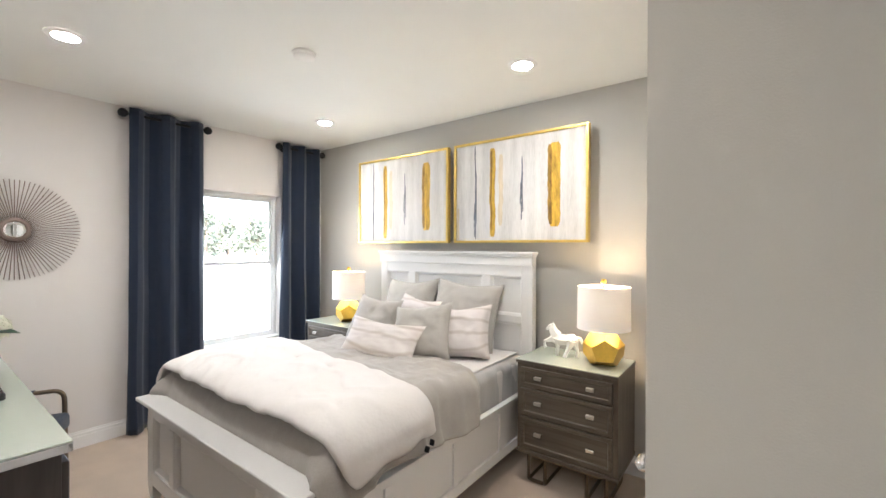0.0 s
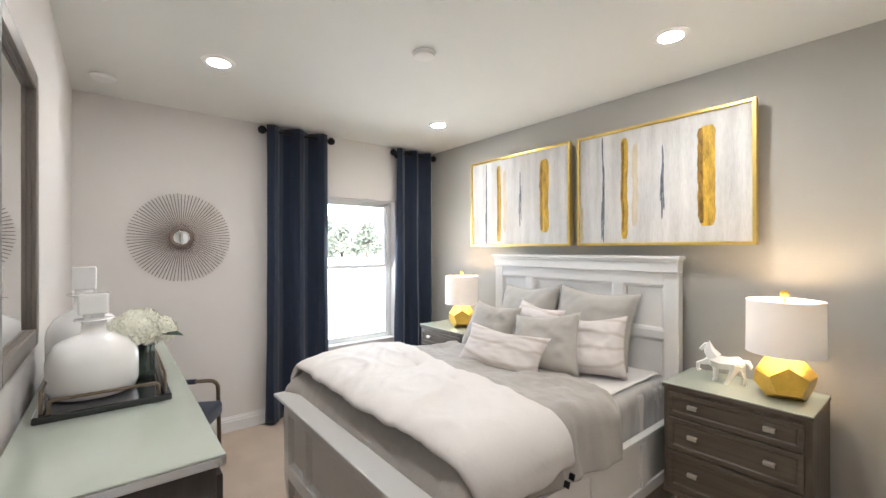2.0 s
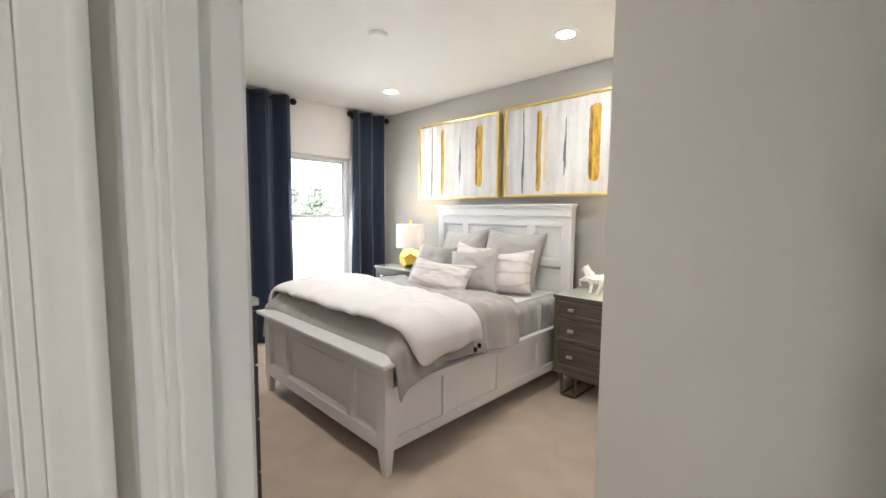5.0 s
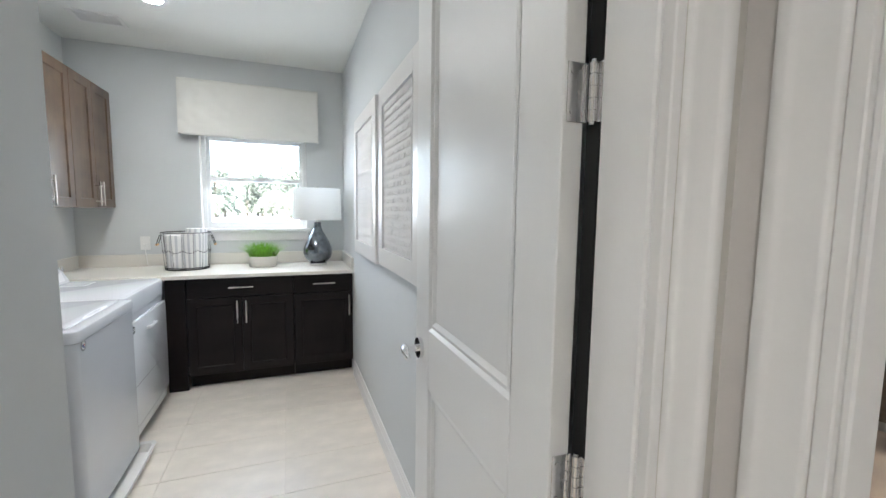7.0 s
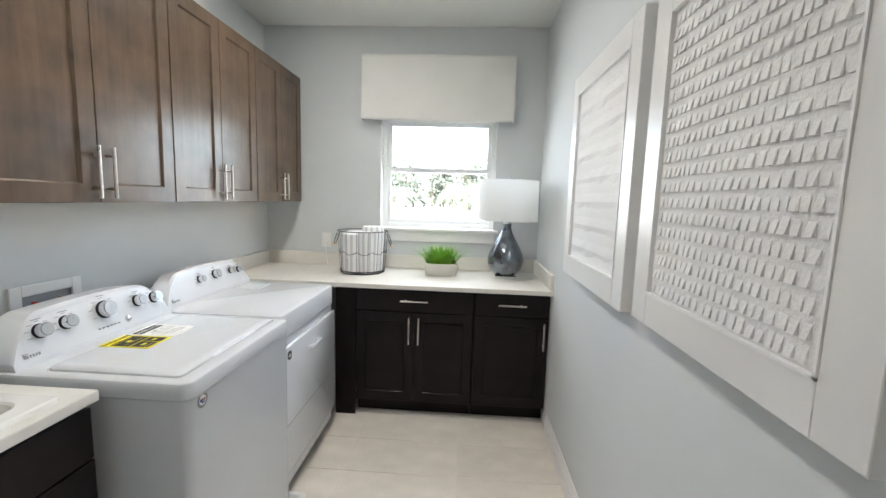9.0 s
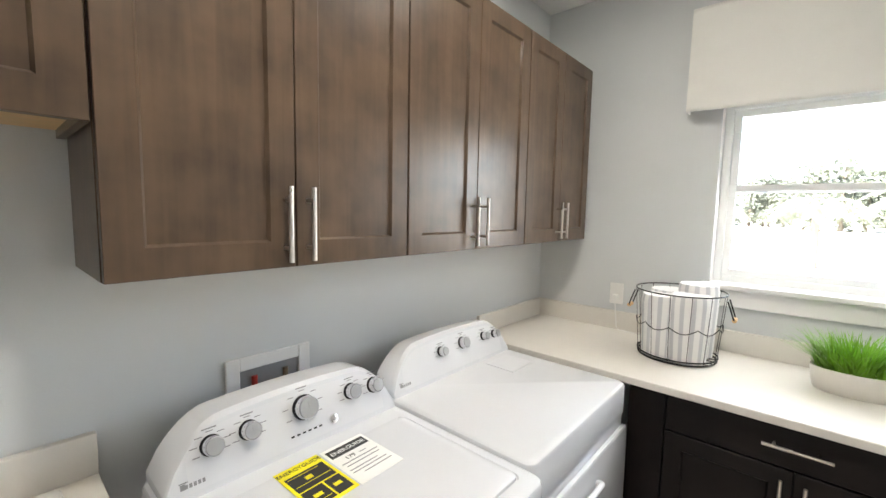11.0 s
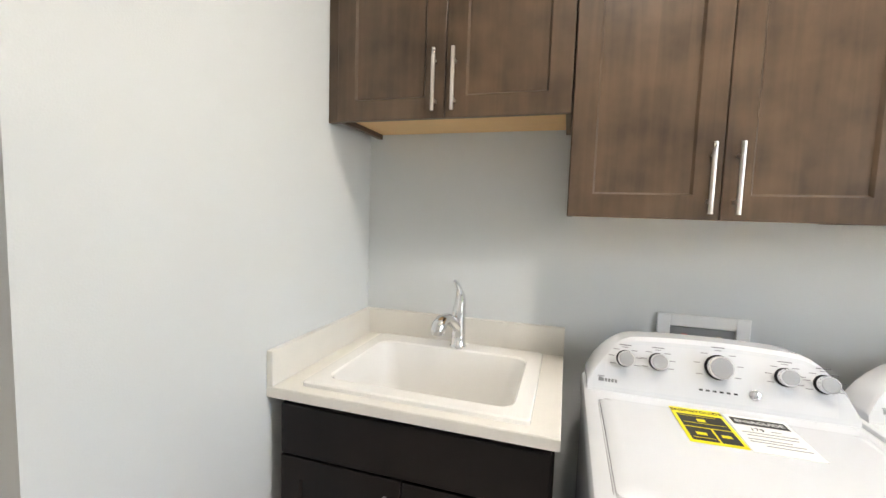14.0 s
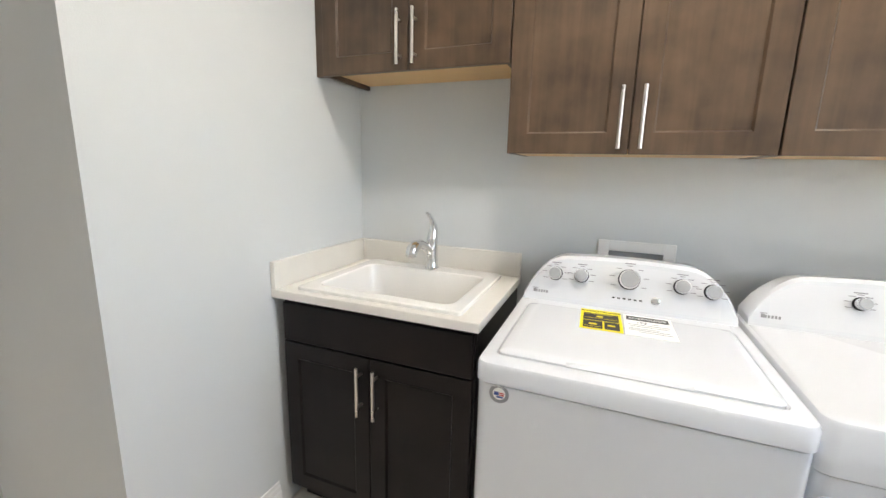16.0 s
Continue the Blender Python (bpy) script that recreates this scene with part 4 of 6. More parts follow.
def pillow(w, h, th, at, material, label, seed=0, group="pillows on the bed", name="pillow"):
    """A stuffed cushion standing in the plane of local x and z, with pinched corners."""
    t = thing(name, (0, 0, 0), label, "pillow", group)
    t.matrix_basis = at
    n = 26
    bm = bmesh.new()

    def pt(i, j, s):
        u, v = 2 * i / n - 1, 2 * j / n - 1
        e = max(0.0, (1 - u ** 4) * (1 - v ** 4)) ** 0.55
        x = u * w / 2 * (1 - 0.10 * (1 - v * v) * abs(u) ** 3)
        z = v * h / 2 * (1 - 0.10 * (1 - u * u) * abs(v) ** 3)
        bulge = th / 2 * e * (1 - 0.18 * v)
        bulge += e * (0.012 * wr(u * 2.2 + seed, v * 2.2, s) + 0.006 * wr(u * 6 + seed, v * 5, s * 2) + 0.010 * crease(u * 1.6 + seed, v * 2.2, 1.0, s))
        bulge += (1 - e) * 0.006 * wr(u * 9 + seed, v * 9, s)
        return Vector((x, s * bulge, z + h / 2 - 0.02 * (1 - abs(u)) * (v > 0) * v))
    for s in (-1, 1):
        g = [[bm.verts.new(pt(i, j, s)) for i in range(n + 1)] for j in range(n + 1)]
        for j in range(n):
            for i in range(n):
                q = (g[j][i], g[j][i + 1], g[j + 1][i + 1], g[j + 1][i])
                bm.faces.new(q if s < 0 else q[::-1])
    bmesh.ops.remove_doubles(bm, verts=bm.verts[:], dist=0.0008)
    part("cushion", bm, material, t, smooth=180)
    # stitched edge
    bm = bmesh.new()
    ln = []
    for k in range(61):
        f = k / 60 * 4
        side, f = int(min(3, f)), (f - int(min(3, f))) * 2 - 1
        u, v = ((f, -1), (1, f), (-f, 1), (-1, -f))[side]
        ln.append((u * w / 2 * (1 - 0.10 * (1 - v * v) * abs(u) ** 3), 0, v * h / 2 * (1 - 0.10 * (1 - u * u) * abs(v) ** 3) + h / 2 - 0.02 * (1 - abs(u)) * (v > 0) * v))
    tube(bm, ln, 0.004, 6)
    part("seam", bm, material, t, smooth=180)
    return t


PZ = MT + 0.022
pillow(0.61, 0.55, 0.21, pose(-0.680, 5.13, PZ, -17, 3, 4), PILLOW_GREY, "large grey linen euro sham leaning on the headboard", 1)
pillow(0.61, 0.54, 0.21, pose(-1.26, 5.13, PZ, -17, -3, -3), PILLOW_GREY, "large grey linen euro sham leaning on the headboard", 7)
pillow(0.47, 0.41, 0.17, pose(-0.495, 4.87, PZ, -30, -5, 18), MARBLE_CLOTH, "square cushion printed with pale agate bands", 3)
pillow(0.44, 0.42, 0.16, pose(-1.10, 4.97, PZ, -24, 6, -4), MARBLE_CLOTH, "square cushion printed with pale agate bands", 4)
pillow(0.44, 0.42, 0.17, pose(-1.36, 4.77, PZ, -28, 4, 8), PILLOW_GREY, "square grey linen cushion with a stitched border", 5)
pillow(0.46, 0.43, 0.17, pose(-0.685, 4.66, PZ, -30, -7, 18), PILLOW_GREY, "square grey linen cushion with a stitched border", 6)
pillow(0.60, 0.31, 0.15, pose(-0.905, 4.43, PZ + 0.012, -36, 4, 14), MARBLE_CLOTH, "long lumbar cushion printed with pale agate bands", 8)


# ---- nightstands ----
def nightstand(at):
    t = thing("nightstand", at, "grey-brown oak nightstand with glass top and metal feet", "nightstand", "nightstands beside the bed")
    w, d, h = 0.645, 0.435, 0.815
    part("body", boxed(0, w, 0.012, d, 0.205, h - 0.022, bevel=0.003), NS_DARK, t)
    part("plinth", boxed(-0.004, w + 0.004, 0.004, d, 0.19, 0.215, bevel=0.003), NS_WOOD, t)
    part("top", boxed(-0.004, w + 0.004, -0.004, d, h - 0.026, h - 0.006, bevel=0.002), NS_WOOD, t)
    part("glass_top", boxed(-0.004, w + 0.004, -0.004, d, h - 0.006, h, bevel=0.0015), SAGE_GLASS, t, "sage-green glass top")
    for z0, z1 in ((0.640, 0.765), (0.452, 0.625), (0.234, 0.437)):
        bm = bmesh.new()
        panelled(bm, 0.03, w - 0.03, z0, z1, -0.002, 0.014, 0.022, 0.008)
        dr = part("drawer", bm, NS_WOOD, t)
        for hx in (0.155, w - 0.155):
            hz = (z0 + z1) / 2 + 0.005
            bm = boxed(hx - 0.024, hx + 0.024, -0.024, -0.016, hz - 0.011, hz + 0.011, bevel=0.003)
            box(bm, hx - 0.024, hx + 0.024, -0.02, -0.002, hz + 0.004, hz + 0.011, 0.002)
            part("handle", bm, NICKEL, dr, "small nickel tab pull")
    for fx in (0.06, w - 0.20):
        for dx in (0, 0.115):
            bm = tube(bmesh.new(), arc([(fx + dx + 0.011, 0.041, 0.19), (fx + dx + 0.011, 0.041, 0.010), (fx + dx + 0.011, d - 0.049, 0.010), (fx + dx + 0.011, d - 0.049, 0.19)], 0.006, 2), 0.0125, 4)
            part("foot", bm, BRONZE, t, "bronze open-frame foot")
        part("foot_bar", boxed(fx + 0.02, fx + 0.118, 0.032, 0.05, 0.0, 0.018, bevel=0.002), BRONZE, t)
    part("foot_rail", boxed(0.10, w - 0.10, 0.030, 0.050, 0.166, 0.19, bevel=0.002), BRONZE, t, "bronze rail under the body")
    return t


ns = nightstand((-0.07, 4.955, 0))
copy_thing(ns, pose(-2.43, 4.94, 0))


def dodeca(bm, sx, sy, sz, cz):
    ph = (1 + 5 ** 0.5) / 2
    pts = [Vector(p) for a in (-1, 1) for b in (-1, 1) for p in ((0, a / ph, b * ph), (a / ph, b * ph, 0), (a * ph, 0, b / ph))]
    pts += [Vector((a, b, c)) for a in (-1, 1) for b in (-1, 1) for c in (-1, 1)]
    pts = [Matrix.Rotation(radians(31.717), 3, "X") @ p for p in pts]
    vs = [bm.verts.new((p.x / 1.732 * sx, p.y / 1.732 * sy, p.z / 1.732 * sz + cz)) for p in pts]
    bmesh.ops.convex_hull(bm, input=vs)
    bmesh.ops.dissolve_limit(bm, angle_limit=radians(3), verts=bm.verts[:], edges=bm.edges[:])
    return bm


def bed_lamp(at, rz):
    t = thing("table_lamp", at, "lit table lamp with faceted gold base and white shade", "table lamp", "lamps on the nightstands", rz=rz)
    part("base", dodeca(bmesh.new(), 0.133, 0.133, 0.122, 0.100), GOLD, t, "faceted gold base")
    bm = tube(bmesh.new(), [(0, 0, 0.19), (0, 0, 0.52)], 0.006, 10)
    part("stem", bm, GOLD, t, smooth=True)
    bm = lathe(bmesh.new(), [(0.004, 0.505), (0.010, 0.512), (0.017, 0.522), (0.019, 0.530), (0.016, 0.541), (0.006, 0.547)], 16)
    part("finial", bm, GOLD, t, "gold ball finial", smooth=True)
    bm = bmesh.new()
    rs = [ring(bm, Vector((0, 0, z)), Vector((1, 0, 0)), Vector((0, 1, 0)), r, 48) for r, z in ((0.161, 0.230), (0.160, 0.36), (0.159, 0.495))]
    bridge(bm, rs[0], rs[1]), bridge(bm, rs[1], rs[2])
    sh = part("shade", bm, SHADE_LIT, t, "white drum shade", smooth=True)
    for r, z in ((0.161, 0.230), (0.159, 0.495)):
        part("shade_ring", tube(bmesh.new(), [(r * math.cos(k * 0.131), r * math.sin(k * 0.131), z) for k in range(49)], 0.0022, 6), SHADE_LIT, sh)
    for a in (0, 2.094, 4.189):
        part("shade_spoke", tube(bmesh.new(), [(0, 0, 0.490), (0.154 * math.cos(a), 0.154 * math.sin(a), 0.490)], 0.002, 5), GOLD_FRAME, sh)
    part("bulb", lathe(bmesh.new(), [(0.004, 0.30), (0.02, 0.315), (0.03, 0.345), (0.022, 0.38), (0.006, 0.395)], 14), BULB, t, "warm glowing bulb", smooth=True)
    return t


lamp = bed_lamp((0.435, 5.165, 0.815), 20)
copy_thing(lamp, pose(-2.045, 5.165, 0.815, 0, 0, 50))
for lx in (0.435, -2.045):
    gl = new("bulb_light", bpy.data.lights.new("bulb_light", "POINT"))
    gl.data.energy, gl.data.shadow_soft_size, gl.data.color = 0.65, 0.03, (1.0, 0.72, 0.43)
    gl.matrix_basis = pose(lx, 5.165, 0.815 + 0.43)


def figurine(at):
    """A small faceted horse with one raised foreleg."""
    bm = bmesh.new()

    def limb(*pr):
        tube(bm, [p for p, r in pr], 0.01, 5, radii=[r for p, r in pr])
    limb(((-0.078, 0, 0.128), 0.014), ((-0.062, 0, 0.126), 0.040), ((-0.02, 0, 0.116), 0.041), ((0.025, 0, 0.118), 0.038), ((0.068, 0, 0.126), 0.040), ((0.090, 0, 0.124), 0.016))
    limb(((-0.050, 0, 0.136), 0.042), ((-0.072, 0, 0.168), 0.033), ((-0.078, 0, 0.196), 0.024), ((-0.074, 0, 0.214), 0.014))
    limb(((-0.066, 0, 0.206), 0.017), ((-0.092, 0, 0.200), 0.016), ((-0.112, 0, 0.180), 0.011), ((-0.118, 0, 0.172), 0.007))
    limb(((-0.072, 0.008, 0.212), 0.007), ((-0.074, 0.009, 0.230), 0.001)), limb(((-0.072, -0.008, 0.212), 0.007), ((-0.074, -0.009, 0.230), 0.001))
    limb(((-0.050, 0.016, 0.115), 0.028), ((-0.044, 0.017, 0.070), 0.016), ((-0.046, 0.017, 0.02), 0.011), ((-0.052, 0.017, 0.0), 0.014))
    limb(((-0.066, -0.016, 0.120), 0.026), ((-0.102, -0.017, 0.104), 0.015), ((-0.126, -0.017, 0.096), 0.012), ((-0.128, -0.017, 0.066), 0.009), ((-0.118, -0.017, 0.054), 0.011))
    limb(((0.064, 0.017, 0.118), 0.036), ((0.078, 0.018, 0.072), 0.018), ((0.090, 0.018, 0.034), 0.011), ((0.084, 0.018, 0.0), 0.014))
    limb(((0.056, -0.017, 0.118), 0.034), ((0.040, -0.018, 0.070), 0.018), ((0.022, -0.018, 0.032), 0.011), ((0.010, -0.018, 0.0), 0.014))
    limb(((0.084, 0, 0.138), 0.012), ((0.108, 0, 0.136), 0.014), ((0.120, 0, 0.116), 0.011), ((0.118, 0, 0.098), 0.003))
    return whole("horse_figurine", bm, PLASTER, "matt white faceted horse figurine with a raised leg", "figurine", at=at)


figurine(pose(0.165, 5.19, 0.815, 0, 0, 8))


# ---- pictures over the bed ----
def painting(x0, x1, z0, z1):
    t = thing("painting", ((x0 + x1) / 2, NY - 0.003, z0), "abstract canvas of gold and slate strokes in a gold frame", "painting", "paired paintings over the bed")
    w, h, d = (x1 - x0) / 2, z1 - z0, 0.104
    f = 0.020
    for b in ((-w, -w + f, 0, h), (w - f, w, 0, h), (-w + f, w - f, 0, f), (-w + f, w - f, h - f, h)):
        part("frame_bar", boxed(b[0], b[1], -d, -d + 0.045, b[2], b[3], bevel=0.0015), GOLD_FRAME, t, "gold frame")
    cv = part("canvas", boxed(-w + f, w - f, -0.089, -0.006, f, h - f), CANVAS, t, "white and grey washed canvas")

    def stroke(xc, wd, za, zb, m, seed, lift, ragged=0.25):
        """One dragged stroke with a ragged outline and blunt, uneven ends."""
        bm = bmesh.new()
        n = 44
        prev = None
        for i in range(n + 1):
            z = za + (zb - za) * i / n
            e = min(1.0, 0.62 + 7.0 * min(i, n - i) / n)
            sway = 0.010 * noise.noise(Vector((seed, z * 4, 3)))
            l = xc + sway - wd / 2 * e * (1 + ragged * noise.noise(Vector((seed, z * 16, 0))) + 0.6 * ragged * noise.noise(Vector((seed, z * 55, 1))))
            r = xc + sway + wd / 2 * e * (1 + ragged * noise.noise(Vector((seed + 5, z * 16, 0))) + 0.6 * ragged * noise.noise(Vector((seed + 5, z * 55, 1))))
            cur = [bm.verts.new((l, -0.0892, z)), bm.verts.new(((l + r) / 2, -0.0892 - lift, z + 0.004 * math.sin(i))), bm.verts.new((max(r, l + 0.002), -0.0892, z))]
            if prev:
                for k in range(2):
                    bm.faces.new((prev[k], prev[k + 1], cur[k + 1], cur[k]))
            prev = cur
        part("brush_stroke", bm, m, cv)
    sc = w / 0.59
    for xc, wd, za, zb, m, lift, rg in ((-0.375, 0.013, 0.03, 0.82, STROKE_DARK, 0.0006, 0.55), (-0.366, 0.007, 0.16, 0.60, STROKE_DARK, 0.0007, 0.5), (-0.384, 0.008, 0.05, 0.34, STROKE_DARK, 0.0007, 0.5), (-0.205, 0.052, 0.05, 0.78, STROKE_GOLD, 0.002, 0.16),
                                        (-0.214, 0.030, 0.10, 0.76, STROKE_BROWN, 0.0028, 0.45), (-0.128, 0.040, 0.14, 0.72, STROKE_TAN, 0.0006, 0.35), (0.060, 0.011, 0.18, 0.68, STROKE_DARK, 0.0006, 0.5), (0.070, 0.009, 0.24, 0.56, STROKE_DARK, 0.0007, 0.5), (0.050, 0.006, 0.30, 0.48, STROKE_DARK, 0.0007, 0.5),
                                        (0.330, 0.092, 0.12, 0.75, STROKE_GOLD, 0.002, 0.09), (0.300, 0.038, 0.14, 0.74, STROKE_BROWN, 0.0028, 0.4), (-0.55, 0.02, 0.03, 0.30, STROKE_TAN, 0.0006, 0.4)):
        stroke(xc * sc, wd, za, zb, m, xc * 31 + x0, lift, rg)
    return t


painting(-2.150, -0.972, 1.599, 2.452)
painting(-0.904, 0.267, 1.599, 2.452)


# ---- curtains ----
def curtain(y0, y1, seed):
    """A grommet-top panel hanging in deep folds, facing +x."""
    zt, zb = 2.69, 0.02
    rod = thing("curtain_rod", (WX, (y0 + y1) / 2, 0), "short black metal curtain rod with ball finials", "curtain rod", "curtain rods")
    hw = (y1 - y0) / 2
    bm = tube(bmesh.new(), [(0.085, -hw - 0.02, 2.64), (0.085, hw + 0.02, 2.64)], 0.011, 12)
    part("rod", bm, BLACK, rod, smooth=True)
    for s in (-1, 1):
        b = bmesh.new()
        lathe(b, [(0.012, -0.036), (0.028, -0.024), (0.036, -0.006), (0.036, 0.006), (0.028, 0.024), (0.012, 0.034)], 18)
        part("finial", b, BLACK, rod, smooth=True, at=pose(0.085, s * (hw + 0.035), 2.64, 90, 0, 0))
        b = tube(bmesh.new(), [(0.0, s * (hw - 0.05), 2.625), (0.085, s * (hw - 0.05), 2.625)], 0.008, 8)
        tube(b, [(0.0, s * (hw - 0.05), 2.625), (0.006, s * (hw - 0.05), 2.625)], 0.022, 12)
        part("bracket", b, BLACK, rod, smooth=True)

    def fn(u, v):
        z = zt + (zb - zt) * v
        amp = 0.048 + 0.012 * v
        ph = u * math.pi * 2 * 2.5 + 0.3 * math.sin(v * 2.2 + seed) * (0.3 + v)
        w = math.sin(ph)
        x = WX + 0.085 + amp * math.copysign(abs(w) ** 0.6, w) + 0.010 * wr(u * 9, v * 3, seed)
        y = y0 + (y1 - y0) * (0.5 + (u - 0.5) * (1.0 + 0.04 * v)) + 0.012 * math.sin(2 * ph) + 0.006 * wr(u * 5, v * 4, seed + 2)
        return Vector((x, y, z))
    return cloth("curtain", 110, 40, fn, NAVY, "navy blue grommet curtain hanging in deep folds", "curtain", 0.004, "navy curtains at the window")


curtain(3.565, 4.14, 1.0)
curtain(4.93, 5.41, 2.4)


# ---- sunburst mirror ----
sb = thing("sunburst_mirror", (WX, 2.93, 1.672), "round sunburst wall mirror with taupe rods", "wall mirror")
bm = lathe(bmesh.new(), [(0.085, 0.0), (0.088, 0.012), (0.080, 0.026), (0.066, 0.030), (0.060, 0.024), (0.060, 0.0)], 40)
part("rim", bm, WICKER, sb, smooth=True, at=pose(0.012, 0, 0, 0, 90, 0))
part("glass", lathe(bmesh.new(), [(0.066, 0.024), (0.050, 0.0275), (0.03, 0.029), (0.001, 0.0295)], 40), MIRROR, sb, "small convex mirror", smooth=180, at=pose(0.012, 0, 0, 0, 90, 0))
bm = bmesh.new()
tube(bm, [(0, 0, 0.06), (0, 0, 0.352)], 0.0026, 5, radii=[0.0026, 0.0030])
rod_mesh = mesh_of("ray", bm, WICKER)
for k in range(84):
    r = new("ray", rod_mesh)
    r.parent = sb
    r.matrix_basis = pose(0.016 + 0.006 * (k % 2), 0, 0, k * 360 / 84, 0, 0)


# ---- dresser, mirror and what stands on it ----
DX0, DX1, DY0, DY1, DH = -1.72, -0.138, 2.292, 2.714, 1.082
dr = thing("dresser", (DX1, DY0, 0), "dark charcoal oak dresser with sage glass top", "dresser")
dw, dd = DX1 - DX0, DY1 - DY0
part("body", boxed(-dw + 0.004, -0.004, 0, dd - 0.02, 0.09, DH - 0.03, bevel=0.002), DRESS_WOOD, dr)
part("plinth", boxed(-dw + 0.04, -0.04, 0.02, dd - 0.05, 0.0, 0.09), DRESS_WOOD, dr)
part("top_edge", boxed(-dw, 0, 0, dd, DH - 0.028, DH - 0.006, bevel=0.001), CHROME, dr, "polished metal edge band")
part("glass_top", boxed(-dw, 0, 0, dd, DH - 0.006, DH, bevel=0.0012), SAGE_GLASS, dr, "sage-green glass top")
for row in range(4):
    for col in range(2):
        a = -dw + 0.02 + col * (dw / 2 - 0.005)
        z0 = 0.11 + row * 0.232
        bm = boxed(a, a + dw / 2 - 0.03, dd - 0.022, dd - 0.004, z0, z0 + 0.222, bevel=0.002)
        dq = part("drawer", bm, DRESS_WOOD, dr)
        part("handle", boxed(a + dw / 4 - 0.06, a + dw / 4 + 0.03, dd - 0.004, dd + 0.014, z0 + 0.12, z0 + 0.132, bevel=0.003), NICKEL, dq, "nickel bar pull")

wm = thing("wall_mirror", (-0.66, SY, 1.24), "large rectangular mirror in a stepped grey-brown frame", "wall mirror")
mw, mh = 0.34, 0.94
for n_, b in (("frame_bar", (-mw, -mw + 0.075, 0, mh)), ("frame_bar", (mw - 0.075, mw, 0, mh)), ("frame_bar", (-mw + 0.075, mw - 0.075, 0, 0.075)), ("frame_bar", (-mw + 0.075, mw - 0.075, mh - 0.075, mh))):
    bm = boxed(b[0], b[1], 0.0, 0.018, b[2], b[3], bevel=0.002)
    c = 0.018
    box(bm, b[0] + c * (b[0] == -mw), b[1] - c * (b[1] == mw), 0.016, 0.030, b[2] + c * (b[2] == 0), b[3] - c * (b[3] == mh), 0.003)
    part(n_, bm, MIRROR_FRAME, wm, "grey-brown wooden frame")
part("glass", boxed(-mw + 0.07, mw - 0.07, 0.004, 0.012, 0.07, mh - 0.07), MIRROR, wm, "mirror glass")

TX, TY = -1.005, 2.487
tray = thing("tray", (TX, TY, DH), "black lacquer tray with bronze gallery rails", "tray")
part("base", boxed(-0.36, 0.36, -0.165, 0.165, 0.0, 0.022, bevel=0.003), DARK_GLASS, tray)
for s in (-1, 1):
    bm = tube(bmesh.new(), arc([(-0.33, s * 0.148, 0.022), (-0.33, s * 0.148, 0.085), (0.33, s * 0.148, 0.085), (0.33, s * 0.148, 0.022)], 0.012), 0.005, 8)
    tube(bm, [(-0.33, s * 0.148, 0.045), (0.33, s * 0.148, 0.045)], 0.004, 8)
    part("rail", bm, BRONZE, tray, "bronze rail", smooth=True)
    bm = tube(bmesh.new(), arc([(s * 0.345, -0.13, 0.022), (s * 0.345, -0.13, 0.06), (s * 0.345, 0.13, 0.06), (s * 0.345, 0.13, 0.022)], 0.012), 0.005, 8)
    part("rail", bm, BRONZE, tray, smooth=True)


def decanter(at, rad, body, neck, total, sq):
    t = thing("decanter", at, "white milk-glass decanter with a square stopper", "decanter", "decanters on the tray")
    prof = [(rad * 0.80, 0.0), (rad * 0.93, 0.008), (rad, 0.035), (rad, body * 0.60), (rad * 0.95, body * 0.74), (rad * 0.78, body * 0.88), (rad * 0.48, body * 0.97), (0.035, body * 1.02), (0.031, neck - 0.012), (0.036, neck - 0.004), (0.052, neck), (0.05, neck + 0.004)]
    part("body", lathe(bmesh.new(), prof, 40), MILK_GLASS, t, smooth=60)
    bm = lathe(bmesh.new(), [(0.028, neck + 0.004), (0.028, neck + 0.02)], 20)
    box(bm, -sq, sq, -sq, sq, neck + 0.02, total, 0.006, 2)
    part("stopper", bm, MILK_GLASS, t, "square glass stopper")
    return t


decanter((-0.825, 2.452, DH + 0.022), 0.120, 0.195, 0.240, 0.328, 0.039)
decanter((-1.145, 2.415, DH + 0.022), 0.112, 0.240, 0.298, 0.407, 0.037)

fv = thing("flower_vase", (-0.91, 2.580, DH + 0.022), "square glass vase of cream hydrangeas", "flower arrangement")
s = 0.040
bm = bmesh.new()
for b in ((-s, -s + 0.004, -s, s), (s - 0.004, s, -s, s), (-s + 0.004, s - 0.004, -s, -s + 0.004), (-s + 0.004, s - 0.004, s - 0.004, s)):
    box(bm, b[0], b[1], b[2], b[3], 0.0, 0.135)
box(bm, -s, s, -s, s, 0.0, 0.010)
part("vase", bm, VASE_GLASS, fv, "clear glass vase")
bm = bmesh.new()
rnd = random.Random(2)
for k in range(9):
    a = k * 0.7
    tube(bm, [(0.018 * math.cos(a), 0.018 * math.sin(a), 0.012), (0.012 * math.cos(a + 2), 0.012 * math.sin(a + 2), 0.09), (0.04 * math.cos(a), 0.04 * math.sin(a), 0.16)], 0.003, 5)
part("stems", bm, LEAF, fv)


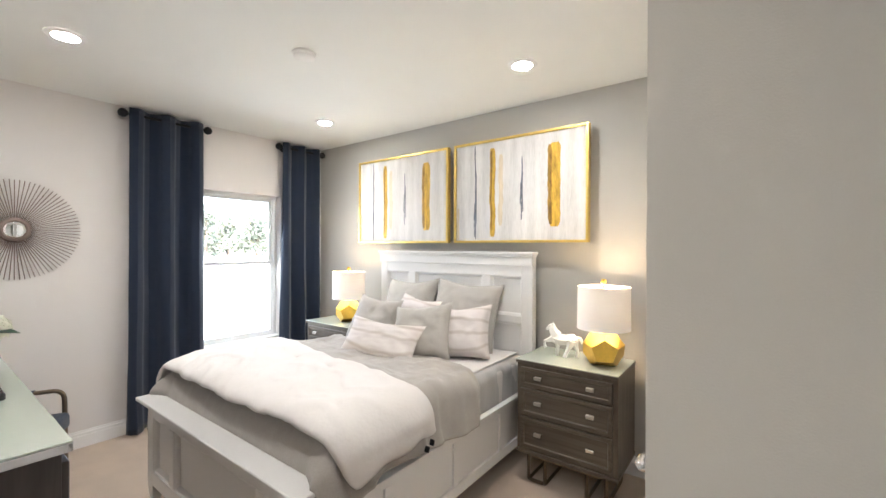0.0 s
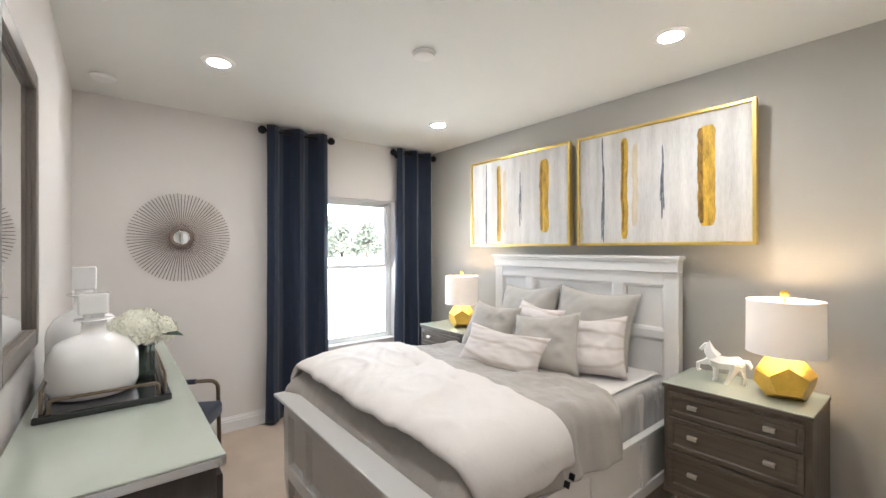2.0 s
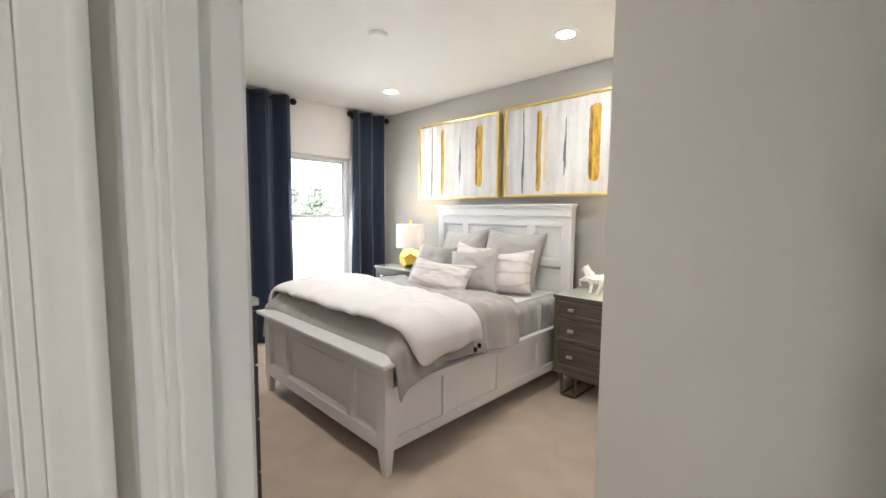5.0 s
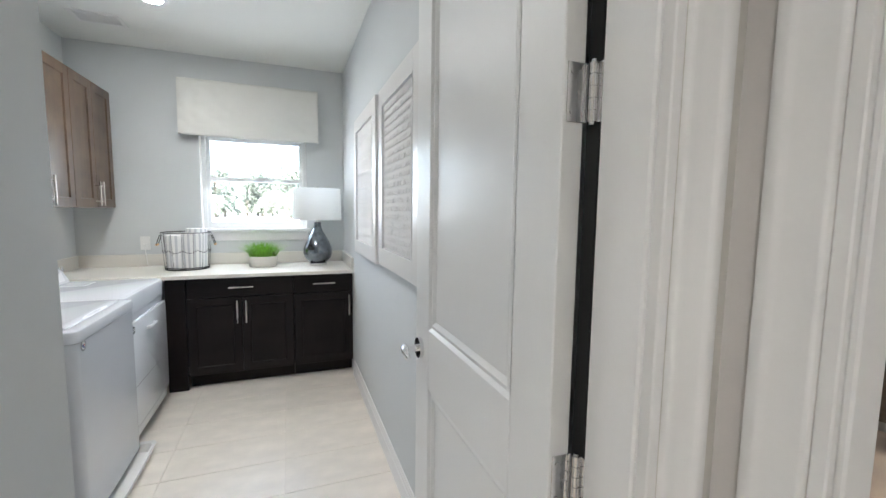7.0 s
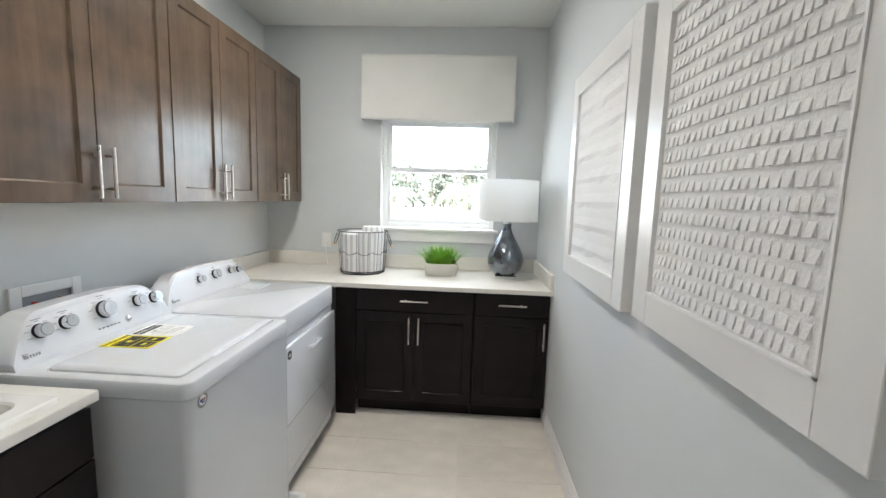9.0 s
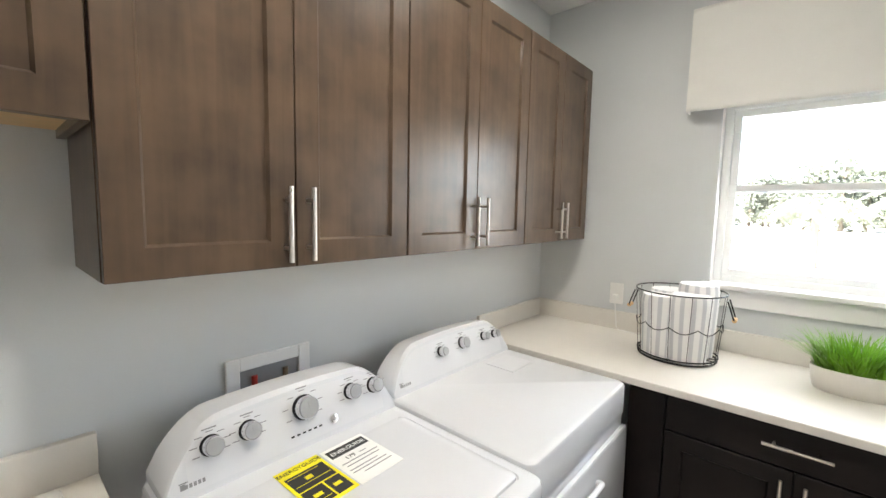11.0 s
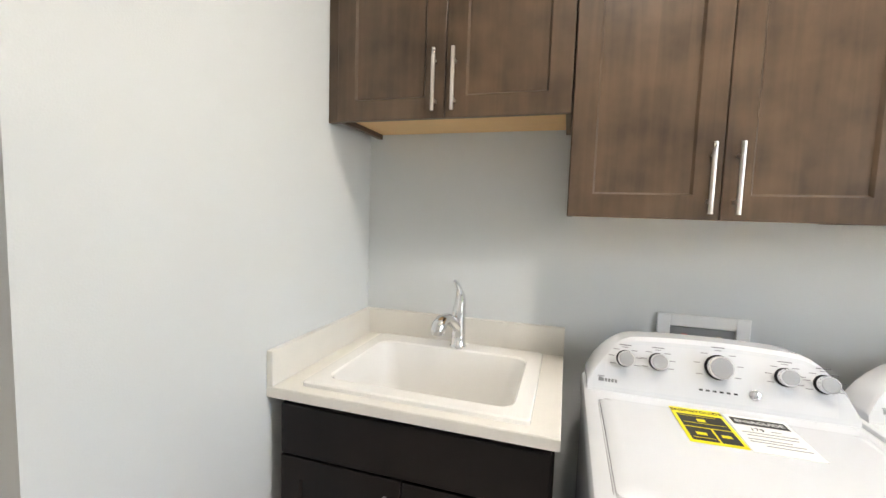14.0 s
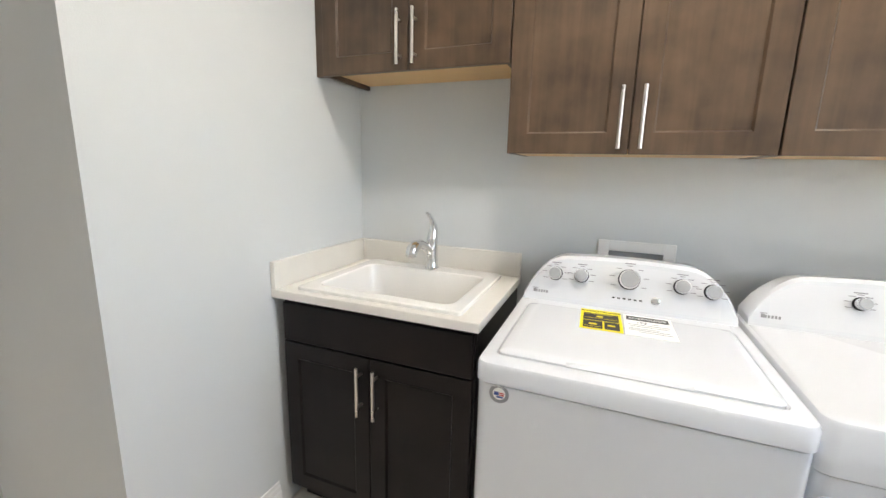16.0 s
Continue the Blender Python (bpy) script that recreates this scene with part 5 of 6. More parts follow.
def hydrangea(seed, c, r):
    rnd = random.Random(seed)
    bm = bmesh.new()
    for i in range(95):
        zc = 1 - 1.5 * (i + 0.5) / 95
        a = i * 2.39996
        d = Vector((math.sqrt(max(0, 1 - zc * zc)) * math.cos(a), math.sqrt(max(0, 1 - zc * zc)) * math.sin(a), zc))
        p = Vector(c) + Vector((d.x * r, d.y * r, d.z * r * 0.8)) * rnd.uniform(0.88, 1.08)
        u = d.orthogonal().normalized()
        w = d.cross(u)
        sp = rnd.uniform(0, 1.57)
        sz = rnd.uniform(0.016, 0.023)
        for q in range(4):
            e = u * math.cos(sp + q * 1.5708) + w * math.sin(sp + q * 1.5708)
            f = u * math.cos(sp + q * 1.5708 + 0.6) + w * math.sin(sp + q * 1.5708 + 0.6)
            g = u * math.cos(sp + q * 1.5708 - 0.6) + w * math.sin(sp + q * 1.5708 - 0.6)
            bm.faces.new([bm.verts.new(p + x) for x in (d * 0.0, g * sz * 0.8 + d * 0.004, e * sz * 1.15 + d * 0.001, f * sz * 0.8 + d * 0.004)])
    return bm


for k, (c, r) in enumerate((((-0.045, -0.035, 0.170), 0.066), ((0.045, -0.02, 0.172), 0.066), ((-0.01, 0.045, 0.165), 0.064), ((0.0, -0.005, 0.200), 0.062))):
    part("blossom", hydrangea(k, c, r), PETAL, fv, "cream hydrangea head")
for a, l in ((0.9, 0.16), (2.4, 0.13), (4.6, 0.13)):
    d, sd_ = Vector((math.cos(a), math.sin(a), 0)), Vector((-math.sin(a), math.cos(a), 0))
    p = [Vector((0, 0, 0.16)) + d * 0.05, Vector((0, 0, 0.168)) + d * (l * 0.75) + sd_ * 0.022, Vector((0, 0, 0.155)) + d * l, Vector((0, 0, 0.168)) + d * (l * 0.75) - sd_ * 0.022]
    bm = bmesh.new()
    bm.faces.new([bm.verts.new(q) for q in p])
    part("leaf", bm, LEAF, fv, "dark green leaf")

# ---- armchair ----
ch = thing("armchair", (-2.40, 2.76, 0), "navy armchair with a bent bronze tube frame", "armchair", rz=-30)
bm = boxed(-0.25, 0.25, -0.24, 0.30, 0.34, 0.45, bevel=0.03, seg=3)
part("seat", bm, NAVY, ch, "navy upholstered seat", smooth=40)
bm = boxed(-0.25, 0.25, -0.06, 0.04, 0.40, 0.80, bevel=0.03, seg=3)
part("backrest", bm, NAVY, ch, "navy upholstered back", smooth=40, at=pose(0, -0.22, 0.02, 8, 0, 0))
for s in (-1, 1):
    bm = tube(bmesh.new(), arc([(s * 0.27, -0.28, 0.575), (s * 0.27, 0.255, 0.59), (s * 0.27, 0.265, 0.014), (s * 0.27, -0.30, 0.014), (s * 0.27, -0.29, 0.56)], 0.07, 7), 0.014, 10)
    fr = part("frame", bm, BRONZE, ch, "bent bronze tube", smooth=True)
    bm = tube(bmesh.new(), [(s * 0.27, -0.26, 0.577), (s * 0.27, 0.10, 0.586)], 0.019, 10)
    part("arm_pad", bm, NAVY, fr, "navy arm pad", smooth=True)
bm = tube(bmesh.new(), [(-0.33, 0.20, 0.345), (0.27, 0.20, 0.345)], 0.010, 8)
tube(bm, [(-0.33, -0.20, 0.345), (0.27, -0.20, 0.345)], 0.010, 8)
part("crossbar", bm, BRONZE, ch, smooth=True)


# ---- laundry cabinets ----
def bar_pull(parent, p, length, axis, out=0.032, r=0.0058):
    """A straight nickel bar pull on two posts, standing out towards local -y."""
    bm = bmesh.new()
    p = Vector(p)
    d = Vector((0, 0, 1)) if axis == "z" else Vector((1, 0, 0))
    o = Vector((0, -out, 0))
    tube(bm, [p - d * length / 2 + o, p + d * length / 2 + o], r, 10)
    for s in (-0.32, 0.32):
        tube(bm, [p + d * length * s, p + d * length * s + o], r * 0.8, 8)
    part("handle", bm, NICKEL, parent, "brushed nickel bar pull", smooth=True)


def upper_cabinet(x, w, z0, z1, label, bottom):
    """A two-door wall cabinet; local x runs along -x of the room, its doors face the room."""
    t = thing("wall_cabinet", (x, 0.275, z0), label, "cabinet", "wall cabinets over the machines", rz=180)
    h, d = z1 - z0, 0.275 - LS
    bars("side_panel", [(0, 0.016, 0.0, d, 0, h), (w - 0.016, w, 0.0, d, 0, h)], BROWN_CAB, t, 0.001)
    bars("back_panel", [(0.016, w - 0.016, d - 0.01, d, bottom + 0.014, h - 0.016)], BROWN_CAB, t, 0.001)
    bars("top_panel", [(0.016, w - 0.016, 0.0, d, h - 0.016, h)], BROWN_CAB, t, 0.001)
    bm = boxed(0.016, w - 0.016, 0.002, d - 0.0005, bottom, bottom + 0.0135)
    part("bottom_panel", bm, MAPLE, t, "unstained maple underside")
    m = w / 2
    for a, b, hx in ((0.002, m - 0.0015, m - 0.030), (m + 0.0015, w - 0.002, m + 0.030)):
        bm = bmesh.new()
        panelled(bm, a, b, 0.0, h, -0.020, 0.0, 0.062, 0.009)
        dr_ = part("door", bm, BROWN_CAB, t)
        bar_pull(dr_, (hx, -0.020, 0.104), 0.178, "z")
    return t


uc = upper_cabinet(-0.002, 0.735, 1.700, 2.33, "short brown-stained wall cabinet over the sink", 0.018)
part("filler", boxed(-0.035, 0.0, -0.012, 0.008, 0.0, 0.630), BROWN_CAB, uc)
upper_cabinet(-0.739, 0.744, 1.416, 2.33, "brown-stained two-door wall cabinet over the washer", 0.002)
upper_cabinet(-1.485, 0.710, 1.416, 2.33, "brown-stained two-door wall cabinet over the dryer", 0.002)
upper_cabinet(-2.197, 0.663, 1.416, 2.33, "brown-stained two-door wall cabinet by the window", 0.002)


def base_cabinet(at, rz, w, d, doors, drawer, label, wood_=ESPRESSO, pull_on=None, drawer_pull=True, h=0.885):
    t = thing("base_cabinet", at, label, "cabinet", "base cabinets", rz=rz)
    bars("side_panel", [(0, 0.018, 0, d, 0.105, h), (w - 0.018, w, 0, d, 0.105, h)], wood_, t, 0.001)
    bars("bottom_panel", [(0.018, w - 0.018, 0.004, d, 0.105, 0.123)], wood_, t, 0.001)
    bars("front_rail", [(0.018, w - 0.018, 0, 0.018, h - 0.04, h), (0.018, w - 0.018, 0.002, 0.012, 0.123, h - 0.04)], wood_, t, 0.001)
    bars("back_panel", [(0.018, w - 0.018, d - 0.01, d, 0.123, h)], wood_, t, 0.001)
    part("toe_kick", boxed(0.0, w, 0.07, 0.088, 0.0, 0.105), wood_, t)
    zt = h - 0.012
    if drawer:
        bm = boxed(0.006, w - 0.006, -0.020, 0.0, zt - 0.145, zt, bevel=0.003)
        q = part("drawer", bm, wood_, t)
        if drawer_pull:
            bar_pull(q, (w / 2, -0.020, zt - 0.068), 0.178, "x")
        zt -= 0.151
    m = w / doors
    for k in range(doors):
        a, b = 0.006 + k * m * (1 if k == 0 else 1) - (0.0045 if k else 0), (k + 1) * m - (0.0015 if k < doors - 1 else 0.006)
        bm = bmesh.new()
        panelled(bm, a, b, 0.115, zt, -0.020, 0.0, 0.060, 0.008)
        q = part("door", bm, wood_, t)
        hx = (b - 0.030) if (k == 0 and doors == 2) or pull_on == "r" else (a + 0.030)
        bar_pull(q, (hx, -0.020, zt - 0.115), 0.178, "z")
    return t


CF = -2.345
fl = thing("filler_panel", (CF, 0.735, 0), "espresso filler panel beside the dryer", "cabinet panel", rz=90)
part("panel", boxed(0, 0.133, -0.018, 0.0, 0.0, 0.885, bevel=0.002), ESPRESSO, fl)
part("side", boxed(0, 0.018, 0.0, 0.58, 0.0, 0.885), ESPRESSO, fl)
base_cabinet((CF, 0.869, 0), 90, 0.778, 0.595, 2, True, "espresso base cabinet with one drawer over two doors")
base_cabinet((CF, 1.648, 0), 90, 0.484, 0.595, 1, True, "narrow espresso base cabinet with drawer and door", pull_on="r")
base_cabinet((LE - 0.037, 0.555, 0), 180, 0.742, 0.57, 2, True, "espresso sink cabinet with a false drawer front and two doors", drawer_pull=False)


ct = thing("countertop", (0, 0, 0), "cream quartz countertop under the laundry window", "countertop")
part("slab", boxed(WX + 0.006, -2.272, LS, LN - 0.001, 0.886, 0.916, bevel=0.003), QUARTZ, ct)
part("backsplash", boxed(WX + 0.006, WX + 0.026, LS + 0.021, LN - 0.021, 0.916, 1.018, bevel=0.002), QUARTZ, ct)
part("backsplash", boxed(WX + 0.006, -2.282, LN - 0.021, LN - 0.001, 0.916, 1.018, bevel=0.002), QUARTZ, ct)
part("backsplash", boxed(WX + 0.006, -2.282, LS + 0.001, LS + 0.021, 0.916, 1.018, bevel=0.002), QUARTZ, ct)

SKX0, SKX1, SKY0, SKY1 = -0.685, -0.055, 0.03, 0.548
st = thing("sink_counter", (0, 0, 0), "cream quartz countertop with low splashbacks round the sink", "countertop")
bm = bmesh.new()
rect = lambda x0, x1, y0, y1, z: [bm.verts.new(p) for p in ((x0, y0, z), (x1, y0, z), (x1, y1, z), (x0, y1, z))]
hole = (SKX0 + 0.03, SKX1 - 0.03, SKY0 + 0.03, SKY1 - 0.03)
loops = [rect(*hole, 0.886), rect(-0.755, LE - 0.001, LS + 0.002, 0.582, 0.886), rect(-0.755, LE - 0.001, LS + 0.002, 0.582, 0.913), rect(-0.753, LE - 0.001, LS + 0.002, 0.580, 0.916), rect(*hole, 0.916)]
for p_, q_ in zip(loops, loops[1:] + loops[:1]):
    bridge(bm, p_, q_)
bmesh.ops.recalc_face_normals(bm, faces=bm.faces[:])
part("slab", bm, QUARTZ, st)
part("backsplash", boxed(-0.755, LE - 0.021, LS + 0.001, LS + 0.021, 0.916, 1.018, bevel=0.002), QUARTZ, st)
part("backsplash", boxed(LE - 0.021, LE - 0.001, LS + 0.001, 0.582, 0.916, 1.018, bevel=0.002), QUARTZ, st)


def rounded(x0, x1, y0, y1, r, z, n=6):
    out = []
    for cx, cy, a0 in ((x1 - r, y1 - r, 0), (x0 + r, y1 - r, 90), (x0 + r, y0 + r, 180), (x1 - r, y0 + r, 270)):
        for k in range(n + 1):
            a = radians(a0 + 90 * k / n)
            out.append(Vector((cx + r * math.cos(a), cy + r * math.sin(a), z)))
    return out


def lofted(bm, loops):
    prev = None
    for lp in loops:
        cur = [bm.verts.new(p) for p in lp]
        if prev:
            bridge(bm, prev, cur)
        prev = cur
    return prev


sk = thing("laundry_sink", (0, 0, 0), "white drop-in laundry sink with a wide rim", "sink")
bm = bmesh.new()
a, b, c, d = SKX0, SKX1, SKY0, SKY1
last = lofted(bm, [rounded(a, b, c, d, 0.012, 0.9165), rounded(a, b, c, d, 0.012, 0.927), rounded(a + 0.004, b - 0.004, c + 0.004, d - 0.004, 0.012, 0.931),
                   rounded(a + 0.045, b - 0.045, c + 0.080, d - 0.045, 0.045, 0.931), rounded(a + 0.050, b - 0.050, c + 0.085, d - 0.050, 0.045, 0.926),
                   rounded(a + 0.068, b - 0.068, c + 0.105, d - 0.068, 0.06, 0.80), rounded(a + 0.085, b - 0.085, c + 0.125, d - 0.085, 0.07, 0.66), rounded(a + 0.12, b - 0.12, c + 0.18, d - 0.12, 0.05, 0.645)])
bm.faces.new(last)
bmesh.ops.recalc_face_normals(bm, faces=bm.faces[:])
part("basin", bm, SINK, sk, smooth=35)
part("drain", lathe(bmesh.new(), [(0.045, 0.646), (0.045, 0.649), (0.03, 0.648), (0.028, 0.642)], 24), CHROME, sk, "chrome drain", smooth=True, at=pose(-0.37, 0.32, 0.0))

fc = thing("faucet", (-0.385, 0.085, 0.931), "chrome pull-out faucet with a curved lever", "faucet")
bm = lathe(bmesh.new(), [(0.030, 0.0), (0.031, 0.006), (0.027, 0.012), (0.025, 0.05), (0.024, 0.10), (0.025, 0.13), (0.022, 0.145)], 24)
part("body", bm, CHROME, fc, smooth=True)
sp = [(0, 0.005, 0.070), (0.0, 0.040, 0.102), (0.0, 0.070, 0.117), (0.0, 0.095, 0.114), (0, 0.114, 0.098), (0, 0.121, 0.080), (0, 0.122, 0.070)]
part("spout", tube(bmesh.new(), sp, 0.02, 14, radii=[0.019, 0.0195, 0.020, 0.023, 0.026, 0.025, 0.021]), CHROME, fc, "chrome spray spout", smooth=True)
lv = [(0, 0, 0.140), (0, -0.006, 0.165), (0, -0.004, 0.19), (0, 0.006, 0.215), (0, 0.022, 0.238), (0, 0.034, 0.246)]
part("lever", tube(bmesh.new(), lv, 0.01, 12, radii=[0.022, 0.021, 0.017, 0.012, 0.009, 0.006]), CHROME, fc, "curved chrome lever", smooth=True)
fc.matrix_basis = pose(-0.385, 0.085, 0.931, 0, 0, -22)


# ---- washer and dryer ----
def words(text, size, material, parent, at, name="lettering"):
    cu = bpy.data.curves.new(name, "FONT")
    cu.body, cu.size, cu.extrude, cu.align_x = text, size, 0.0003, "CENTER"
    tmp = bpy.data.objects.new(name, cu)
    me = bpy.data.meshes.new_from_object(tmp)
    bpy.data.objects.remove(tmp)
    me.materials.clear()
    me.materials.append(material)
    ob = new(name, me)
    ob.parent = parent
    ob.matrix_basis = at
    return ob


def machine(name, x, y, w, d, label, cat, knobs, dryer=False):
    """A top-console laundry machine; local x runs along -x of the room and local -y looks into the room."""
    t = thing(name, (x, y, 0), label, cat, rz=180)
    h = 0.915
    bm = bmesh.new()
    top = 0.862 if not dryer else 0.80
    last = lofted(bm, [rounded(0.004, w - 0.004, 0.004, d, 0.03, 0.05), rounded(0.004, w - 0.004, 0.004, d, 0.03, top - 0.004)])
    bm.faces.new(last)
    bmesh.ops.recalc_face_normals(bm, faces=bm.faces[:])
    part("body", bm, ENAMEL, t, smooth=35)
    # near-black block paints the shade under the body
    part("base", boxed(0.02, w - 0.02, 0.03, d - 0.02, 0.012, 0.05), SHADOW_GAP, t)
    bm = bmesh.new()
    lofts = [rounded(0.0, w, 0.0, d, 0.032, top), rounded(0.0, w, 0.0, d, 0.032, h - 0.012), rounded(0.004, w - 0.004, 0.004, d, 0.03, h - 0.004), rounded(0.012, w - 0.012, 0.012, d, 0.025, h)]
    lx0, lx1, ly0, ly1 = 0.042, w - 0.042, 0.055, 0.475
    if not dryer:
        lofts += [rounded(lx0 - 0.006, lx1 + 0.006, ly0 - 0.006, ly1 + 0.006, 0.02, h), rounded(lx0 - 0.003, lx1 + 0.003, ly0 - 0.003, ly1 + 0.003, 0.018, h - 0.006)]
    last = lofted(bm, lofts)
    bm.faces.new(last)
    bmesh.ops.recalc_face_normals(bm, faces=bm.faces[:])
    part("top", bm, ENAMEL, t, smooth=35)
    bm = bmesh.new()
    if not dryer:
        last = lofted(bm, [rounded(lx0, lx1, ly0, ly1, 0.018, h - 0.006), rounded(lx0, lx1, ly0, ly1, 0.018, h + 0.003), rounded(lx0 + 0.006, lx1 - 0.006, ly0 + 0.006, ly1 - 0.004, 0.016, h + 0.008),
                           rounded(lx0 + 0.03, lx1 - 0.03, ly0 + 0.03, ly1 - 0.02, 0.016, h + 0.0105)])
        bm.faces.new(last)
        bmesh.ops.recalc_face_normals(bm, faces=bm.faces[:])
        lid = part("lid", bm, ENAMEL, t, "white hinged lid", smooth=35)
        bm = bmesh.new()
        pr = None
        for k in range(13):
            u = k / 12
            xx = w / 2 - 0.13 + 0.26 * u
            dep = 0.022 * (1 - (2 * u - 1) ** 2)
            cur = [bm.verts.new((xx, ly0 + 0.001 - 0.004, h + 0.0015)), bm.verts.new((xx, ly0 + 0.001 + dep * 0.55, h + 0.0098))]
            if pr:
                bm.faces.new((pr[0], cur[0], cur[1], pr[1]))
            pr = cur
        part("finger_grip", bm, PANEL_WHITE, lid)
    else:
        box(bm, w - 0.235, w - 0.075, 0.365, 0.500, h - 0.004, h + 0.0025, 0.002)
        part("lint_screen_lid", bm, ENAMEL, t, "white lint screen lid")
    # sloping console with a rounded top
    cx0, cx1 = 0.012, w - 0.012
    prof = []
    n = 28
    rz_ = 0.225
    for k in range(n + 1):
        u = k / n
        e = min(1.0, min(u, 1 - u) / 0.20)
        zz = 0.030 + (0.146 - 0.030) * math.sin(e * math.pi / 2) ** 0.75 + 0.020 * (1 - (2 * u - 1) ** 2)
        prof.append((cx0 + (cx1 - cx0) * u, zz))
    yf, yb, lean = (0.530 if dryer else 0.538), d - 0.012, 0.30

    def cpt(xx, zz, back, grow=0.0):
        return Vector((xx, (yb if back else yf + zz * lean) + (0 if back else grow), h - 0.004 + zz))
    bm = bmesh.new()
    f0 = [bm.verts.new(cpt(xx, 0.0, False)) for xx, zz in prof]
    f1 = [bm.verts.new(cpt(xx, zz - 0.010, False)) for xx, zz in prof]
    f2 = [bm.verts.new(cpt(xx, zz, False, 0.010)) for xx, zz in prof]
    b1 = [bm.verts.new(cpt(xx, zz * 0.95, True)) for xx, zz in prof]
    b0 = [bm.verts.new(cpt(xx, 0.0, True)) for xx, zz in prof]
    for p_, q_ in ((f0, f1), (f1, f2), (f2, b1), (b1, b0)):
        for k in range(n):
            bm.faces.new((p_[k], p_[k + 1], q_[k + 1], q_[k]))
    for e in (0, n):
        bm.faces.new([f0[e], f1[e], f2[e], b1[e], b0[e]])
    bmesh.ops.recalc_face_normals(bm, faces=bm.faces[:])
    con = part("console", bm, ENAMEL, t, "white rounded control console", smooth=35)
    ang = math.degrees(math.atan(lean))
    # satin control panel just proud of the slope
    bm = bmesh.new()
    ins = [(xx, zz) for xx, zz in prof if cx0 + 0.03 < xx < cx1 - 0.03]
    lo = [bm.verts.new(cpt(xx, 0.018, False) + Vector((0, -0.0010, 0))) for xx, zz in ins]
    hi = [bm.verts.new(cpt(xx, max(0.03, zz - 0.020), False) + Vector((0, -0.0010, 0))) for xx, zz in ins]
    for k in range(len(ins) - 1):
        bm.faces.new((lo[k], lo[k + 1], hi[k + 1], hi[k]))
    part("control_panel", bm, PANEL_WHITE, con, "satin white control panel")

    def on(xx, zz, off=0.0):
        return Matrix.Translation(cpt(xx, zz, False)) @ pose(0, 0, 0, 90 - ang, 0, 0) @ pose(0, 0, off)
    for kx, kz, kr in knobs:
        bm = lathe(bmesh.new(), [(kr * 1.12, 0.0), (kr * 1.12, 0.006), (kr * 1.02, 0.009)], 24)
        kb = part("knob", bm, BLACK, t, "dark knob skirt", smooth=True, at=on(kx, kz))
        bm = lathe(bmesh.new(), [(kr, 0.008), (kr * 1.04, 0.024), (kr * 0.98, 0.030)], 24)
        part("knob_ring", bm, CHROME, kb, "chrome knob ring", smooth=True)
        bm = lathe(bmesh.new(), [(kr * 0.90, 0.0302), (kr * 0.88, 0.032)], 24)
        box(bm, -0.0011, 0.0011, 0.0, kr * 0.85, 0.0315, 0.0328)
        part("knob_cap", bm, PANEL_GREY, kb, "grey knob face")
        # small unreadable print round the knob
        bm = bmesh.new()
        for k in range(7):
            a_ = radians(-30 + 40 * k)
            xx, zz = math.cos(a_) * kr * 1.75, math.sin(a_) * kr * 1.5
            box(bm, xx - 0.008, xx + 0.008, zz - 0.0011, zz + 0.0011, 0.0014, 0.0018)
        box(bm, -0.016, 0.016, kr * 1.72, kr * 1.72 + 0.003, 0.0014, 0.0018)
        tagged(part("print", bm, GREY_INK_AND_SHADE, con, at=on(kx, kz)), kind="stuff")
    bm = bmesh.new()
    for k, wd in enumerate((0.010, 0.006, 0.006, 0.006, 0.006, 0.006)):
        box(bm, 0.002 + k * 0.0088, 0.002 + k * 0.0088 + wd, 0.0, 0.009 + (0.003 if k == 0 else 0), 0.0014, 0.0018)
    box(bm, 0.0, 0.018, 0.013, 0.0155, 0.0014, 0.0018)
    part("badge", bm, GREY_INK_AND_SHADE, con, "small grey maker's badge", at=on(0.04, 0.030))
    return t, on


WK = ((0.112, 0.098, 0.0215), (0.198, 0.100, 0.0215), (0.347, 0.104, 0.030), (0.500, 0.100, 0.0215), (0.584, 0.094, 0.0215))
washer, won = machine("washing_machine", -0.812, 0.800, 0.668, 0.70, "white top-loading washing machine with knobs and paper labels", "washing machine", WK)
bm = lathe(bmesh.new(), [(0.0135, 0.0), (0.0135, 0.006), (0.011, 0.008)], 20)
part("start_button", bm, CHROME, washer, "chrome start button", smooth=True, at=won(0.430, 0.046))
bm = bmesh.new()
for k in range(6):
    box(bm, k * 0.0165, k * 0.0165 + 0.009, 0, 0.0045, 0.0014, 0.002)
part("indicator_row", bm, INK, washer, "row of dark indicator lights", at=won(0.300, 0.040))
# paper energy labels lying on the lid
lab = part("energy_label", boxed(-0.058, 0.058, -0.088, 0.088, 0.0, 0.0012), YELLOW, washer, "yellow energy label", at=pose(0.272, 0.385, 0.9262, 0, 0, 2))
words("ENERGYGUIDE", 0.0175, INK, lab, pose(0, 0.066, 0.0016))
bm = bmesh.new()
box(bm, -0.050, 0.050, -0.012, 0.052, 0.0012, 0.0016)
box(bm, -0.050, 0.004, -0.078, -0.017, 0.0012, 0.0016), box(bm, 0.009, 0.050, -0.078, -0.017, 0.0012, 0.0016)
part("print_block", bm, INK, lab)
bm = bmesh.new()
for x0, x1, y0, y1 in ((-0.046, 0.034, 0.043, 0.0445), (-0.012, 0.006, 0.016, 0.030), (-0.046, 0.046, 0.006, 0.0075), (-0.034, -0.012, -0.052, -0.040), (0.018, 0.038, -0.052, -0.040), (-0.046, 0.0, -0.066, -0.0645)):
    box(bm, x0, x1, y0, y1, 0.0016, 0.002)
part("print_line", bm, YELLOW, lab)
